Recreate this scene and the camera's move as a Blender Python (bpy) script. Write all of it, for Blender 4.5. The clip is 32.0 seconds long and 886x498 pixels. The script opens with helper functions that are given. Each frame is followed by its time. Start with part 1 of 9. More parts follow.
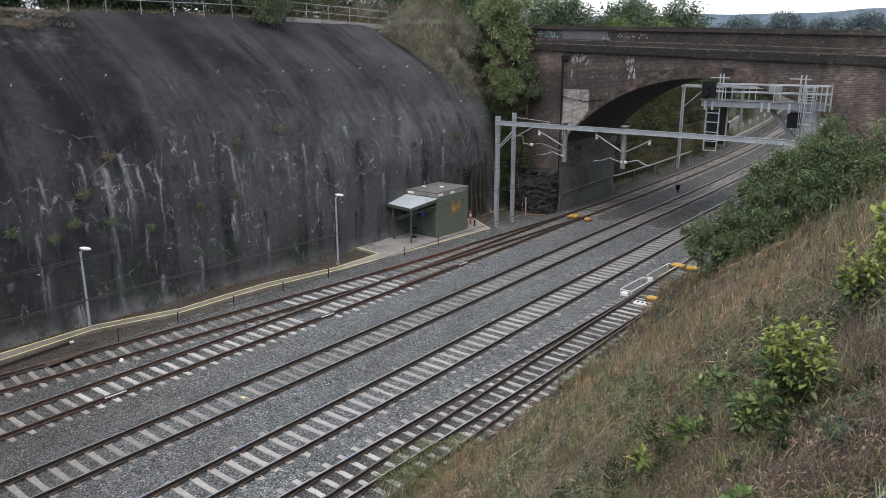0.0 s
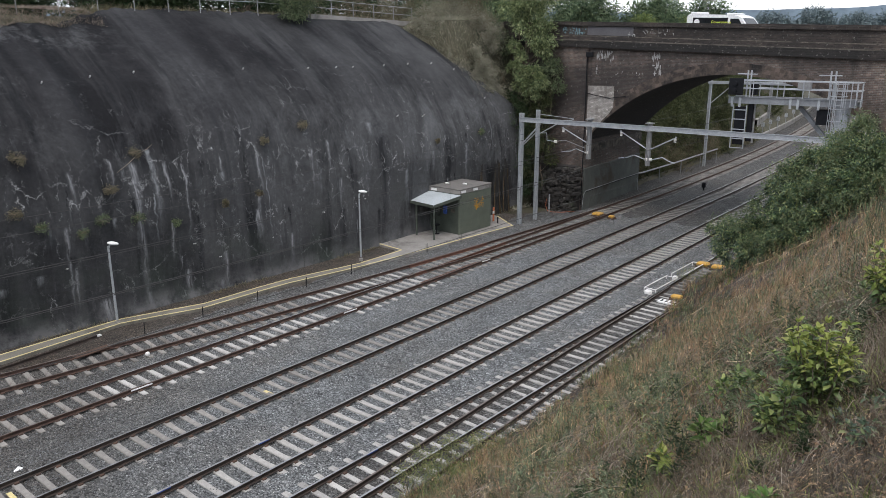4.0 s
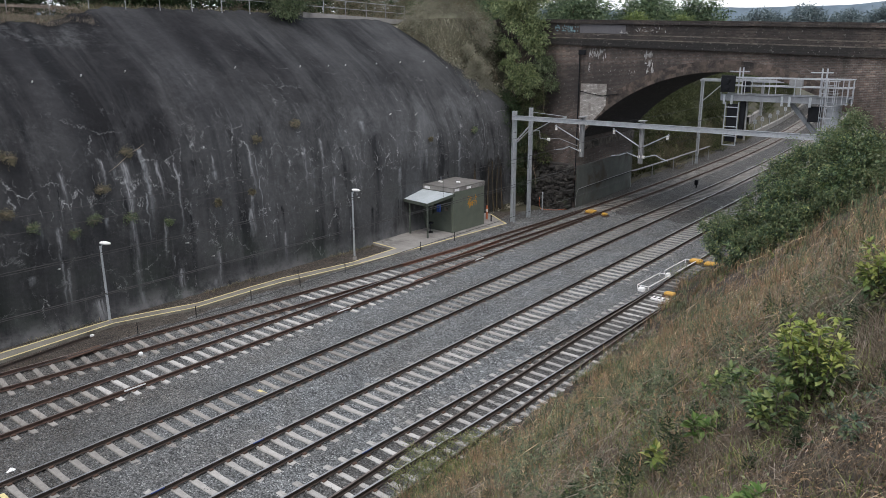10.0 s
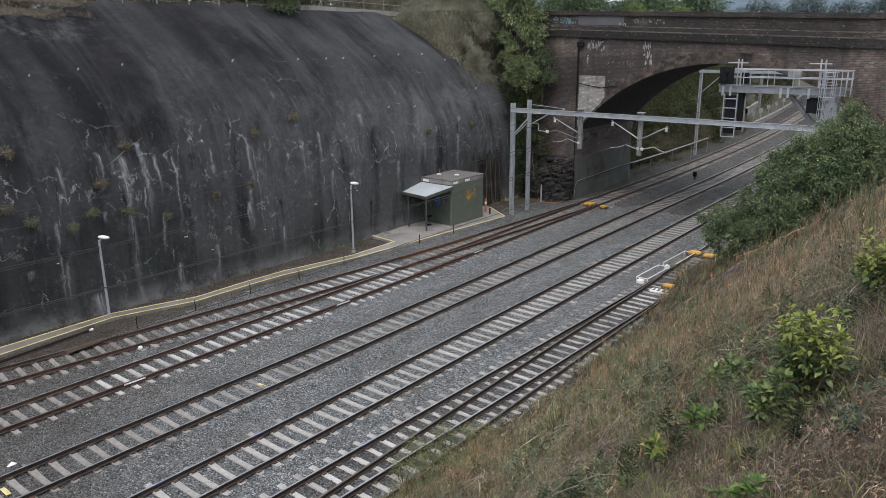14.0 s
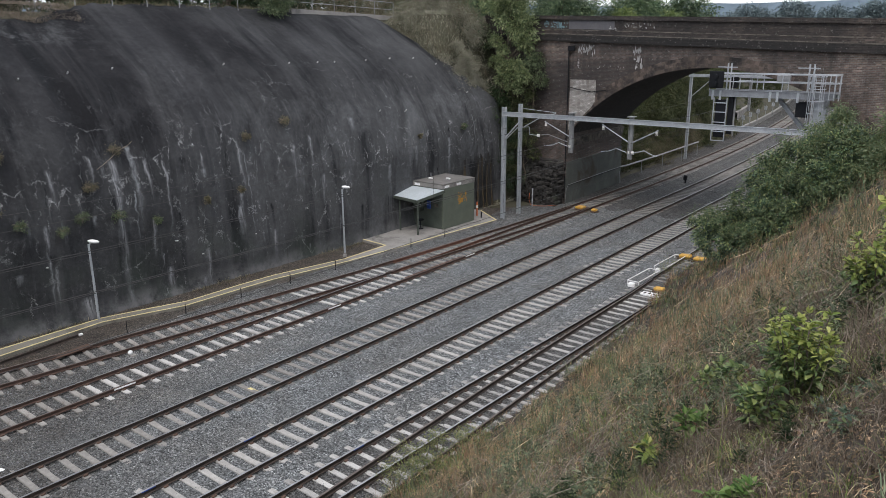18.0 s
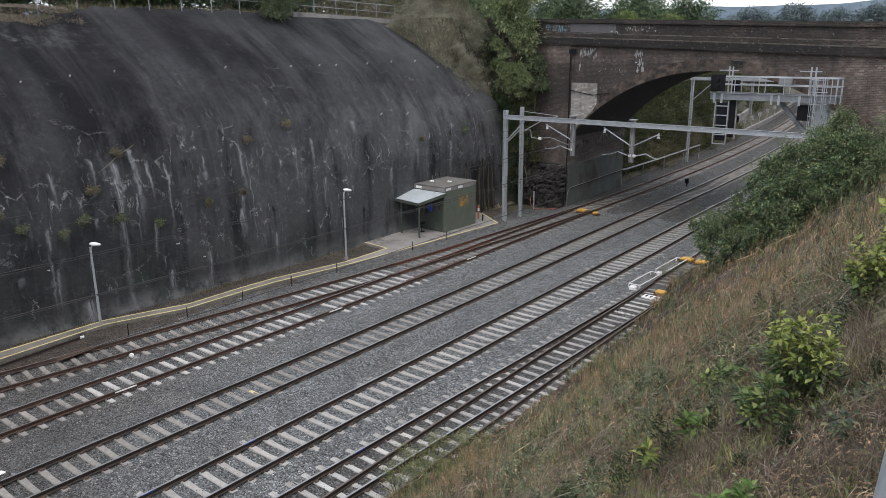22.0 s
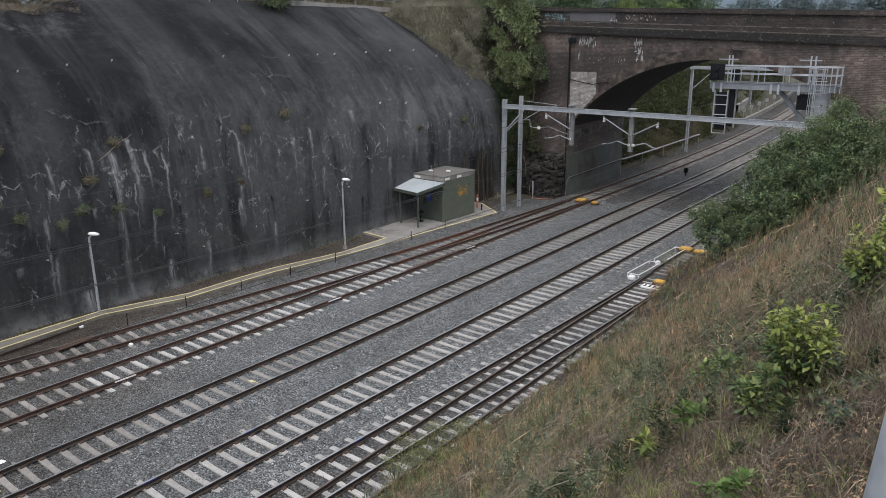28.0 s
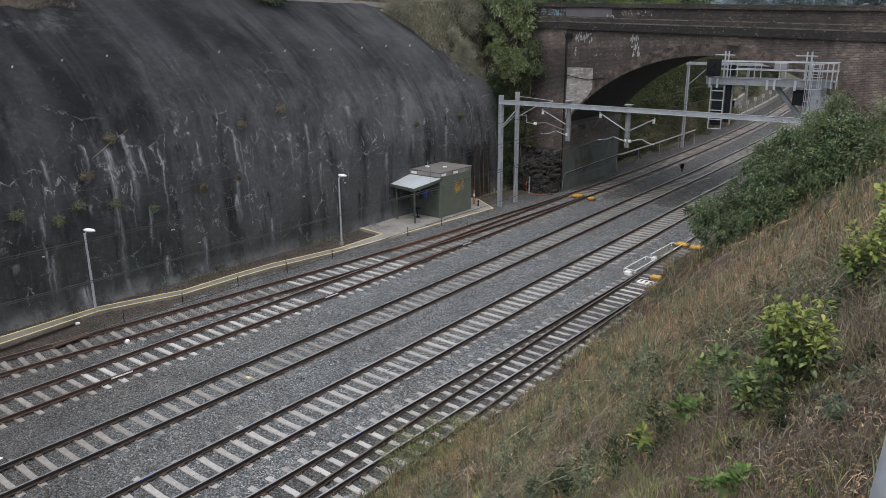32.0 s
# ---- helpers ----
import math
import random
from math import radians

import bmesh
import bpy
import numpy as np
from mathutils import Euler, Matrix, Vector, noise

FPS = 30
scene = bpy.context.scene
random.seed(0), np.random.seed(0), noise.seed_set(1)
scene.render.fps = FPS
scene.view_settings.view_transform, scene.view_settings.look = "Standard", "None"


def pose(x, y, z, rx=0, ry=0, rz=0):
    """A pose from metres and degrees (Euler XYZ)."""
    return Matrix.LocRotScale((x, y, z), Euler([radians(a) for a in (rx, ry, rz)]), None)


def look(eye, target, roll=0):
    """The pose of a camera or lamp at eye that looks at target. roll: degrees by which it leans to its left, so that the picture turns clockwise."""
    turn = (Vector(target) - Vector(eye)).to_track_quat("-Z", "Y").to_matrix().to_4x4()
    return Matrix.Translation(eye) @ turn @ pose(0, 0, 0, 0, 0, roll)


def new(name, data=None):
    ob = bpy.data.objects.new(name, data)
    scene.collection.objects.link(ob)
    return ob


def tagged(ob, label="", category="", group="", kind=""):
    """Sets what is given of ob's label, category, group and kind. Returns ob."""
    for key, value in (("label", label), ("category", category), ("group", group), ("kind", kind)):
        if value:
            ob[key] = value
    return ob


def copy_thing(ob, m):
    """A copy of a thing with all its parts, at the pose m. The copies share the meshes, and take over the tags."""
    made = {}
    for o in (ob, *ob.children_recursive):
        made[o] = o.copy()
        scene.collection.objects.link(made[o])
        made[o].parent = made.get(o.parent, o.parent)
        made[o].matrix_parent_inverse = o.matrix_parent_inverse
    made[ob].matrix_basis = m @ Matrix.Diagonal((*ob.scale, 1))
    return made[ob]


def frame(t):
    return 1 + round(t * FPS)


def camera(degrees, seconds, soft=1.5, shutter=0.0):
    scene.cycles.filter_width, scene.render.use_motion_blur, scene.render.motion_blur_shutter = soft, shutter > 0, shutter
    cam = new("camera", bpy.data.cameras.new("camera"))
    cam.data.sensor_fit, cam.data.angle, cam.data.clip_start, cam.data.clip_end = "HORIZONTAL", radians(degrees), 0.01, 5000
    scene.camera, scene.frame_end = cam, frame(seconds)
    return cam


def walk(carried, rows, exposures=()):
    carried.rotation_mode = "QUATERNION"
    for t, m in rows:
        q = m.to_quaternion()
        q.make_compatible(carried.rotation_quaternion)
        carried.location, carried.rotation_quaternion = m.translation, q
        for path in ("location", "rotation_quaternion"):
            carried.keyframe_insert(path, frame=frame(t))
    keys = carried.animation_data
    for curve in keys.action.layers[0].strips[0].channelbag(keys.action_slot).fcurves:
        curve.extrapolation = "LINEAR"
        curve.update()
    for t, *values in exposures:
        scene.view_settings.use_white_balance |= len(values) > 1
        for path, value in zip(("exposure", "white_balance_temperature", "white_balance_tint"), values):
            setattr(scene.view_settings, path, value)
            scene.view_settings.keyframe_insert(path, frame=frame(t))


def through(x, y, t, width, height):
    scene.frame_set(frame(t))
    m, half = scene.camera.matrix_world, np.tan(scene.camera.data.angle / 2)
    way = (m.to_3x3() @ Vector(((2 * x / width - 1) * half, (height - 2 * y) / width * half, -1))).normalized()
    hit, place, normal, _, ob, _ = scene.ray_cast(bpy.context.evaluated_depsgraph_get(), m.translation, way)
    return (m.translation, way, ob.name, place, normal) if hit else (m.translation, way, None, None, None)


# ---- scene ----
# ---- the walk: a hand-held camera on the edge of a railway cutting ----
cam = camera(61.80, 32.0, soft=0.8)
WALK = [
    (0, pose(-0.011, -0.009, 12.087, 75.137, 0.068, 38.778)),
    (0.5, pose(-0.007, -0.006, 12.087, 75.033, -0.168, 39.128)),
    (1, pose(-0.002, -0.002, 12.087, 74.913, 0.221, 39.29)),
    (1.5, pose(0.003, 0.003, 12.087, 74.868, 0.303, 39.668)),
    (2, pose(0.004, 0.003, 12.087, 74.88, 0.419, 39.952)),
    (2.5, pose(0.005, 0.004, 12.087, 74.898, 0.225, 40.259)),
    (3, pose(0.006, 0.005, 12.087, 74.907, 0.117, 40.495)),
    (3.5, pose(0.007, 0.006, 12.087, 74.903, 0.148, 40.639)),
    (5.5, pose(0.004, 0.003, 12.087, 74.833, 0.355, 40.178)),
    (6, pose(0.002, 0.001, 12.087, 74.767, 0.347, 40.056)),
    (6.5, pose(0.001, 0.001, 12.087, 74.693, 0.257, 40.025)),
    (7, pose(-0, -0, 12.087, 74.631, 0.165, 39.999)),
    (7.5, pose(0.001, 0, 12.087, 74.587, 0.157, 39.941)),
    (8, pose(0.001, 0.001, 12.087, 74.603, 0.225, 39.945)),
    (8.5, pose(0.004, 0.004, 12.087, 74.653, 0.171, 40.004)),
    (9, pose(0.006, 0.005, 12.087, 74.682, 0.057, 40.04)),
    (9.5, pose(0.008, 0.007, 12.087, 74.738, 0.084, 40.057)),
    (10, pose(0.008, 0.006, 12.087, 74.763, 0.303, 40.049)),
    (10.5, pose(0.008, 0.007, 12.087, 74.768, 0.361, 40.115)),
    (11, pose(0.006, 0.005, 12.087, 74.769, 0.363, 40.202)),
    (11.5, pose(0.004, 0.004, 12.087, 74.705, 0.373, 40.234)),
    (12, pose(0.003, 0.002, 12.087, 74.608, 0.267, 40.276)),
    (12.5, pose(0.001, 0.001, 12.087, 74.425, 0.287, 40.267)),
    (13, pose(0.002, 0.002, 12.087, 74.277, 0.46, 40.18)),
    (13.5, pose(0.001, 0.001, 12.087, 74.198, 0.563, 39.983)),
    (14, pose(0.002, 0.001, 12.087, 74.208, 0.498, 39.894)),
    (14.5, pose(0, 0, 12.087, 74.267, 0.362, 39.907)),
    (16.5, pose(0, 0, 12.087, 74.444, 0.182, 39.479)),
    (17, pose(0, 0, 12.087, 74.49, 0.296, 39.34)),
    (17.5, pose(0, 0, 12.087, 74.486, 0.33, 39.268)),
    (18, pose(0.001, 0.001, 12.087, 74.49, 0.395, 39.24)),
    (18.5, pose(0.003, 0.002, 12.087, 74.487, 0.434, 39.2)),
    (19, pose(0.004, 0.004, 12.087, 74.508, 0.513, 39.135)),
    (19.5, pose(0.005, 0.004, 12.087, 74.56, 0.562, 39.121)),
    (20, pose(0.004, 0.003, 12.087, 74.62, 0.553, 39.161)),
    (20.5, pose(0.004, 0.003, 12.087, 74.649, 0.568, 39.207)),
    (21, pose(0.005, 0.004, 12.087, 74.669, 0.467, 39.272)),
    (21.5, pose(0.007, 0.006, 12.087, 74.682, 0.341, 39.32)),
    (22, pose(0.01, 0.008, 12.087, 74.719, 0.387, 39.369)),
    (22.5, pose(0.012, 0.01, 12.087, 74.728, 0.711, 39.437)),
    (23, pose(0.014, 0.012, 12.087, 74.686, 0.779, 39.538)),
    (23.5, pose(0.013, 0.011, 12.087, 74.612, 0.784, 39.621)),
    (24, pose(0.012, 0.01, 12.087, 74.545, 0.595, 39.739)),
    (24.5, pose(0.012, 0.01, 12.087, 74.429, 0.432, 39.839)),
    (25, pose(0.013, 0.011, 12.087, 74.366, 0.443, 39.809)),
    (25.5, pose(0.013, 0.011, 12.087, 74.291, 0.419, 39.688)),
    (27.5, pose(0.013, 0.011, 12.087, 73.932, 0.459, 39.305)),
    (28, pose(0.012, 0.01, 12.087, 73.916, 0.392, 39.28)),
    (28.5, pose(0.012, 0.01, 12.087, 73.91, 0.226, 39.309)),
    (29, pose(0.008, 0.007, 12.087, 73.843, 0.201, 39.297)),
    (29.5, pose(0.005, 0.004, 12.087, 73.716, 0.076, 39.331)),
    (30, pose(0.003, 0.003, 12.087, 73.612, 0.074, 39.329)),
    (30.5, pose(0.004, 0.003, 12.087, 73.51, 0.146, 39.274)),
    (31, pose(0.005, 0.004, 12.087, 73.478, 0.177, 39.192)),
    (31.5, pose(0.004, 0.004, 12.087, 73.542, 0.252, 39.098)),
    (32, pose(0.005, 0.004, 12.087, 73.598, 0.39, 38.997)),
]
walk(cam, WALK, exposures=((0.0, 0.96, 6500, 13), (32.0, 0.88, 6500, 13)))

# ---- overcast daylight ----
world = bpy.data.worlds.new("overcast_sky")
scene.world = world
world.use_nodes = True
sky = world.node_tree.nodes.new("ShaderNodeTexSky")
sky.sky_type = "NISHITA"
sky.sun_disc = False
sky.sun_elevation, sky.sun_rotation = radians(58), radians(150)
sky.air_density, sky.dust_density, sky.ozone_density = 1.0, 3.0, 1.0
back = world.node_tree.nodes["Background"]
cloud = world.node_tree.nodes.new("ShaderNodeMix")  # a closed, even cloud sheet over the clear sky
cloud.data_type = "RGBA"
cloud.inputs[0].default_value = 0.7
cloud.inputs[7].default_value = (6.6, 7.0, 7.3, 1)
world.node_tree.links.new(sky.outputs["Color"], cloud.inputs[6])
world.node_tree.links.new(cloud.outputs[2], back.inputs["Color"])
back.inputs["Strength"].default_value = 0.12
sun_data = bpy.data.lights.new("sun", "SUN")
sun_data.energy, sun_data.angle, sun_data.color = 0.7, radians(25), (1.0, 0.96, 0.9)
sun = new("sun", sun_data)
sun.matrix_basis = look((0, 0, 60), (0 - 26 * math.sin(radians(150)), -26 * math.cos(radians(150)), 18))

RNG = np.random.default_rng(7)


# ---- mesh and node helpers ----
class G:
    """A growing mesh: vertices and faces."""

    def __init__(self):
        self.v, self.f = [], []

    def add(self, v, f):
        o = len(self.v)
        self.v += [tuple(float(c) for c in p) for p in v]
        self.f += [tuple(i + o for i in q) for q in f]
        return self

    def box(self, a, b, bevel=0.01, m=None):
        lo, hi = [min(p, q) for p, q in zip(a, b)], [max(p, q) for p, q in zip(a, b)]
        e = min(bevel, *[(h - l) * 0.3 for l, h in zip(lo, hi)])
        v = []
        for sx in (0, 1):
            for sy in (0, 1):
                for sz in (0, 1):
                    c = [(lo, hi)[k][i] for i, k in enumerate((sx, sy, sz))]
                    d = [e if k == 0 else -e for k in (sx, sy, sz)]
                    v += [(c[0], c[1] + d[1], c[2] + d[2]), (c[0] + d[0], c[1], c[2] + d[2]), (c[0] + d[0], c[1] + d[1], c[2])]
        k = lambda x, y, z, ax: (x * 4 + y * 2 + z) * 3 + ax
        f = [(k(0, 0, 0, 0), k(0, 0, 1, 0), k(0, 1, 1, 0), k(0, 1, 0, 0)), (k(1, 0, 0, 0), k(1, 1, 0, 0), k(1, 1, 1, 0), k(1, 0, 1, 0)),
             (k(0, 0, 0, 1), k(1, 0, 0, 1), k(1, 0, 1, 1), k(0, 0, 1, 1)), (k(0, 1, 0, 1), k(0, 1, 1, 1), k(1, 1, 1, 1), k(1, 1, 0, 1)),
             (k(0, 0, 0, 2), k(0, 1, 0, 2), k(1, 1, 0, 2), k(1, 0, 0, 2)), (k(0, 0, 1, 2), k(1, 0, 1, 2), k(1, 1, 1, 2), k(0, 1, 1, 2))]
        for p in (0, 1):
            for q in (0, 1):
                f += [(k(p, q, 0, 0), k(p, q, 1, 0), k(p, q, 1, 1), k(p, q, 0, 1)), (k(p, 0, q, 0), k(p, 1, q, 0), k(p, 1, q, 2), k(p, 0, q, 2)),
                      (k(0, p, q, 1), k(1, p, q, 1), k(1, p, q, 2), k(0, p, q, 2))]
                for r in (0, 1):
                    f.append((k(p, q, r, 0), k(p, q, r, 1), k(p, q, r, 2)))
        if m is not None:
            v = [m @ Vector(p) for p in v]
        return self.add(v, f)

    def tube(self, pts, r, n=8, r1=None):
        pts = [Vector(p) for p in pts]
        r1 = r if r1 is None else r1
        v, f = [], []
        side = None
        for i, p in enumerate(pts):
            d = (pts[min(i + 1, len(pts) - 1)] - pts[max(i - 1, 0)]).normalized()
            if side is None or abs(side.dot(d)) > 0.95:
                side = d.cross(Vector((0, 0, 1))) if abs(d.z) < 0.9 else d.cross(Vector((1, 0, 0)))
            side = (side - d * side.dot(d)).normalized()
            up = d.cross(side)
            rad = r + (r1 - r) * i / max(1, len(pts) - 1)
            for j in range(n):
                a = 2 * math.pi * j / n
                v.append(p + side * (rad * math.cos(a)) + up * (rad * math.sin(a)))
        for i in range(len(pts) - 1):
            for j in range(n):
                f.append((i * n + j, i * n + (j + 1) % n, (i + 1) * n + (j + 1) % n, (i + 1) * n + j))
        f += [tuple(range(n - 1, -1, -1)), tuple(range((len(pts) - 1) * n, len(pts) * n))]
        return self.add(v, f)

    def sweep(self, profile, path, sides):
        """profile: (across, up) points in a ring; path: points; sides: unit vectors across, one a point."""
        n = len(profile)
        v, f = [], []
        for p, s in zip(path, sides):
            for a, h in profile:
                v.append((p[0] + s[0] * a, p[1] + s[1] * a, p[2] + h))
        for i in range(len(path) - 1):
            for j in range(n):
                f.append((i * n + j, (i + 1) * n + j, (i + 1) * n + (j + 1) % n, i * n + (j + 1) % n))
        f += [tuple(range(n)), tuple(range(len(path) * n - 1, (len(path) - 1) * n - 1, -1))]
        return self.add(v, f)

    def slab(self, outline, z0, z1):
        """A flat plate over an outline of (x, y)."""
        n = len(outline)
        v = [(x, y, z0) for x, y in outline] + [(x, y, z1) for x, y in outline]
        f = [tuple(range(n - 1, -1, -1)), tuple(range(n, 2 * n))] + [(i, (i + 1) % n, n + (i + 1) % n, n + i) for i in range(n)]
        return self.add(v, f)

    def ball(self, c, r, n=8, squash=1.0):
        v, f = [], []
        rings = max(3, n // 2)
        for i in range(1, rings):
            for j in range(n):
                a, b = math.pi * i / rings, 2 * math.pi * j / n
                v.append((c[0] + r * math.sin(a) * math.cos(b), c[1] + r * math.sin(a) * math.sin(b), c[2] + r * squash * math.cos(a)))
        t = len(v)
        v += [(c[0], c[1], c[2] + r * squash), (c[0], c[1], c[2] - r * squash)]
        for i in range(rings - 2):
            for j in range(n):
                f.append((i * n + j, (i + 1) * n + j, (i + 1) * n + (j + 1) % n, i * n + (j + 1) % n))
        for j in range(n):
            f += [(t, j, (j + 1) % n), (t + 1, (rings - 2) * n + (j + 1) % n, (rings - 2) * n + j)]
        return self.add(v, f)


def raw_mesh(name, v, f, material, smooth=False):
    me = bpy.data.meshes.new(name)
    me.from_pydata(v if isinstance(v, list) else v.tolist(), [], f if isinstance(f, list) else f.tolist())
    if material is not None:
        me.materials.append(material)
    if smooth:
        me.polygons.foreach_set("use_smooth", np.ones(len(me.polygons), dtype=bool))
    me.update()
    return me


def base_of(ob):
    at = Vector((0, 0, 0))
    while ob is not None:
        at += ob.matrix_basis.translation
        ob = ob.parent
    return at


def part(name, g, material, parent=None, label="", smooth=False, local=False):
    """Links a grown mesh as one object under a thing or a part."""
    v = g.v
    if parent is not None and not local:
        o = base_of(parent)
        v = [(x - o.x, y - o.y, z - o.z) for x, y, z in v]
    ob = new(name, raw_mesh(name, v, g.f, material, smooth))
    ob.parent = parent
    return tagged(ob, label)


def thing(name, at, label, category, group="", kind=""):
    ob = new(name)
    ob.empty_display_size = 0.2
    ob.matrix_basis = pose(*at)
    return tagged(ob, label, category, group, kind)


def shader(name, rough=0.8, metal=0.0, spec=0.5):
    m = bpy.data.materials.new(name)
    m.use_nodes = True
    b = m.node_tree.nodes["Principled BSDF"]
    b.inputs["Roughness"].default_value, b.inputs["Metallic"].default_value = rough, metal
    b.inputs["Specular IOR Level"].default_value = spec
    return m, m.node_tree, b


def coords(nt, world_space=False):
    if world_space:
        return nt.nodes.new("ShaderNodeNewGeometry").outputs["Position"]
    return nt.nodes.new("ShaderNodeTexCoord").outputs["Object"]


def noise_tex(nt, vec, scale, detail=5.0, rough=0.6, bend=0.0):
    n = nt.nodes.new("ShaderNodeTexNoise")
    nt.links.new(vec, n.inputs["Vector"])
    n.inputs["Scale"].default_value, n.inputs["Detail"].default_value = scale, detail
    n.inputs["Roughness"].default_value, n.inputs["Distortion"].default_value = rough, bend
    return n.outputs["Fac"]


def ramp(nt, fac, stops):
    n = nt.nodes.new("ShaderNodeValToRGB")
    el = n.color_ramp.elements
    while len(el) < len(stops):
        el.new(0.5)
    for e, (p, c) in zip(el, stops):
        e.position = p
        e.color = (*c, 1) if isinstance(c, tuple) else (c, c, c, 1)
    nt.links.new(fac, n.inputs["Fac"])
    return n.outputs["Color"]


def mix(nt, fac, a, b, blend="MIX"):
    n = nt.nodes.new("ShaderNodeMix")
    n.data_type, n.blend_type, n.clamp_factor = "RGBA", blend, True
    for value, k in ((fac, 0), (a, 6), (b, 7)):
        slot = n.inputs[k]
        if isinstance(value, (int, float)):
            slot.default_value = value if k == 0 else (value, value, value, 1)
        elif isinstance(value, tuple):
            slot.default_value = (*value, 1)
        else:
            nt.links.new(value, slot)
    return n.outputs[2]


def calc(nt, op, a, b=0.0):
    n = nt.nodes.new("ShaderNodeMath")
    n.operation = op
    for value, slot in ((a, n.inputs[0]), (b, n.inputs[1])):
        if isinstance(value, (int, float)):
            slot.default_value = value
        else:
            nt.links.new(value, slot)
    return n.outputs[0]


def stretch(nt, vec, x, y, z):
    n = nt.nodes.new("ShaderNodeMapping")
    n.vector_type = "POINT"
    n.inputs["Scale"].default_value = (x, y, z)
    nt.links.new(vec, n.inputs["Vector"])
    return n.outputs["Vector"]


def bump(nt, b, height, strength=0.4, distance=0.02):
    n = nt.nodes.new("ShaderNodeBump")
    n.inputs["Strength"].default_value, n.inputs["Distance"].default_value = strength, distance
    nt.links.new(height, n.inputs["Height"])
    nt.links.new(n.outputs["Normal"], b.inputs["Normal"])


def surface(name, dark, light, scale=3.0, grain=40.0, rough=0.85, metal=0.0, relief=0.3, stain=None, stain_at=0.6, vary=0.0, island=False, world_space=False, spec=0.5):
    """A plain weathered surface: two tones, fine grain, stains, and a little variation from piece to piece."""
    m, nt, b = shader(name, rough, metal, spec)
    p = coords(nt, world_space)
    col = mix(nt, ramp(nt, noise_tex(nt, p, scale), [(0.3, 0.0), (0.7, 1.0)]), dark, light)
    fine = noise_tex(nt, p, grain, 3.0)
    col = mix(nt, 0.45, col, mix(nt, 1.0, col, ramp(nt, fine, [(0.25, 0.45), (0.75, 1.5)]), "MULTIPLY"))
    if stain is not None:
        col = mix(nt, ramp(nt, noise_tex(nt, p, scale * 0.45, 6.0, 0.7, 0.6), [(stain_at, 0.0), (stain_at + 0.12, 1.0)]), col, stain)
    if vary > 0:
        r = nt.nodes.new("ShaderNodeNewGeometry").outputs["Random Per Island"] if island else nt.nodes.new("ShaderNodeObjectInfo").outputs["Random"]
        col = mix(nt, 1.0, col, ramp(nt, r, [(0.0, 1.0 - vary), (1.0, 1.0 + vary)]), "MULTIPLY")
    nt.links.new(col, b.inputs["Base Color"])
    r0 = mix(nt, fine, max(0.02, rough - 0.12), min(1.0, rough + 0.12))
    nt.links.new(r0, b.inputs["Roughness"])
    if relief > 0:
        bump(nt, b, fine, relief, 0.01)
    return m


def leafage(name, tones, gloss=0.5, through=0.25, sheen=0.18, patch=None):
    """Leaves: each leaf takes its own tone; patch: scale and strength of random tone patches that add clump shading."""
    m, nt, b = shader(name, gloss, 0.0, sheen)
    r = nt.nodes.new("ShaderNodeNewGeometry").outputs["Random Per Island"]
    col = ramp(nt, r, [(i / max(1, len(tones) - 1), c) for i, c in enumerate(tones)])
    p = coords(nt, True)
    col = mix(nt, 0.6, col, mix(nt, 1.0, col, ramp(nt, noise_tex(nt, p, 1.2, 3.0), [(0.3, 0.55), (0.7, 1.4)]), "MULTIPLY"))
    if patch:
        col = mix(nt, patch[1], col, mix(nt, 1.0, col, ramp(nt, noise_tex(nt, p, patch[0], 3.0, 0.65), [(0.32, 0.42), (0.5, 1.0), (0.68, 2.0)]), "MULTIPLY"))
    nt.links.new(col, b.inputs["Base Color"])
    b.inputs["Subsurface Weight"].default_value = 0.0
    t = nt.nodes.new("ShaderNodeBsdfTranslucent")
    nt.links.new(col, t.inputs["Color"])
    s = nt.nodes.new("ShaderNodeMixShader")
    s.inputs[0].default_value = through
    out = nt.nodes["Material Output"]
    nt.links.new(b.outputs[0], s.inputs[1])
    nt.links.new(t.outputs[0], s.inputs[2])
    nt.links.new(s.outputs[0], out.inputs["Surface"])
    return m


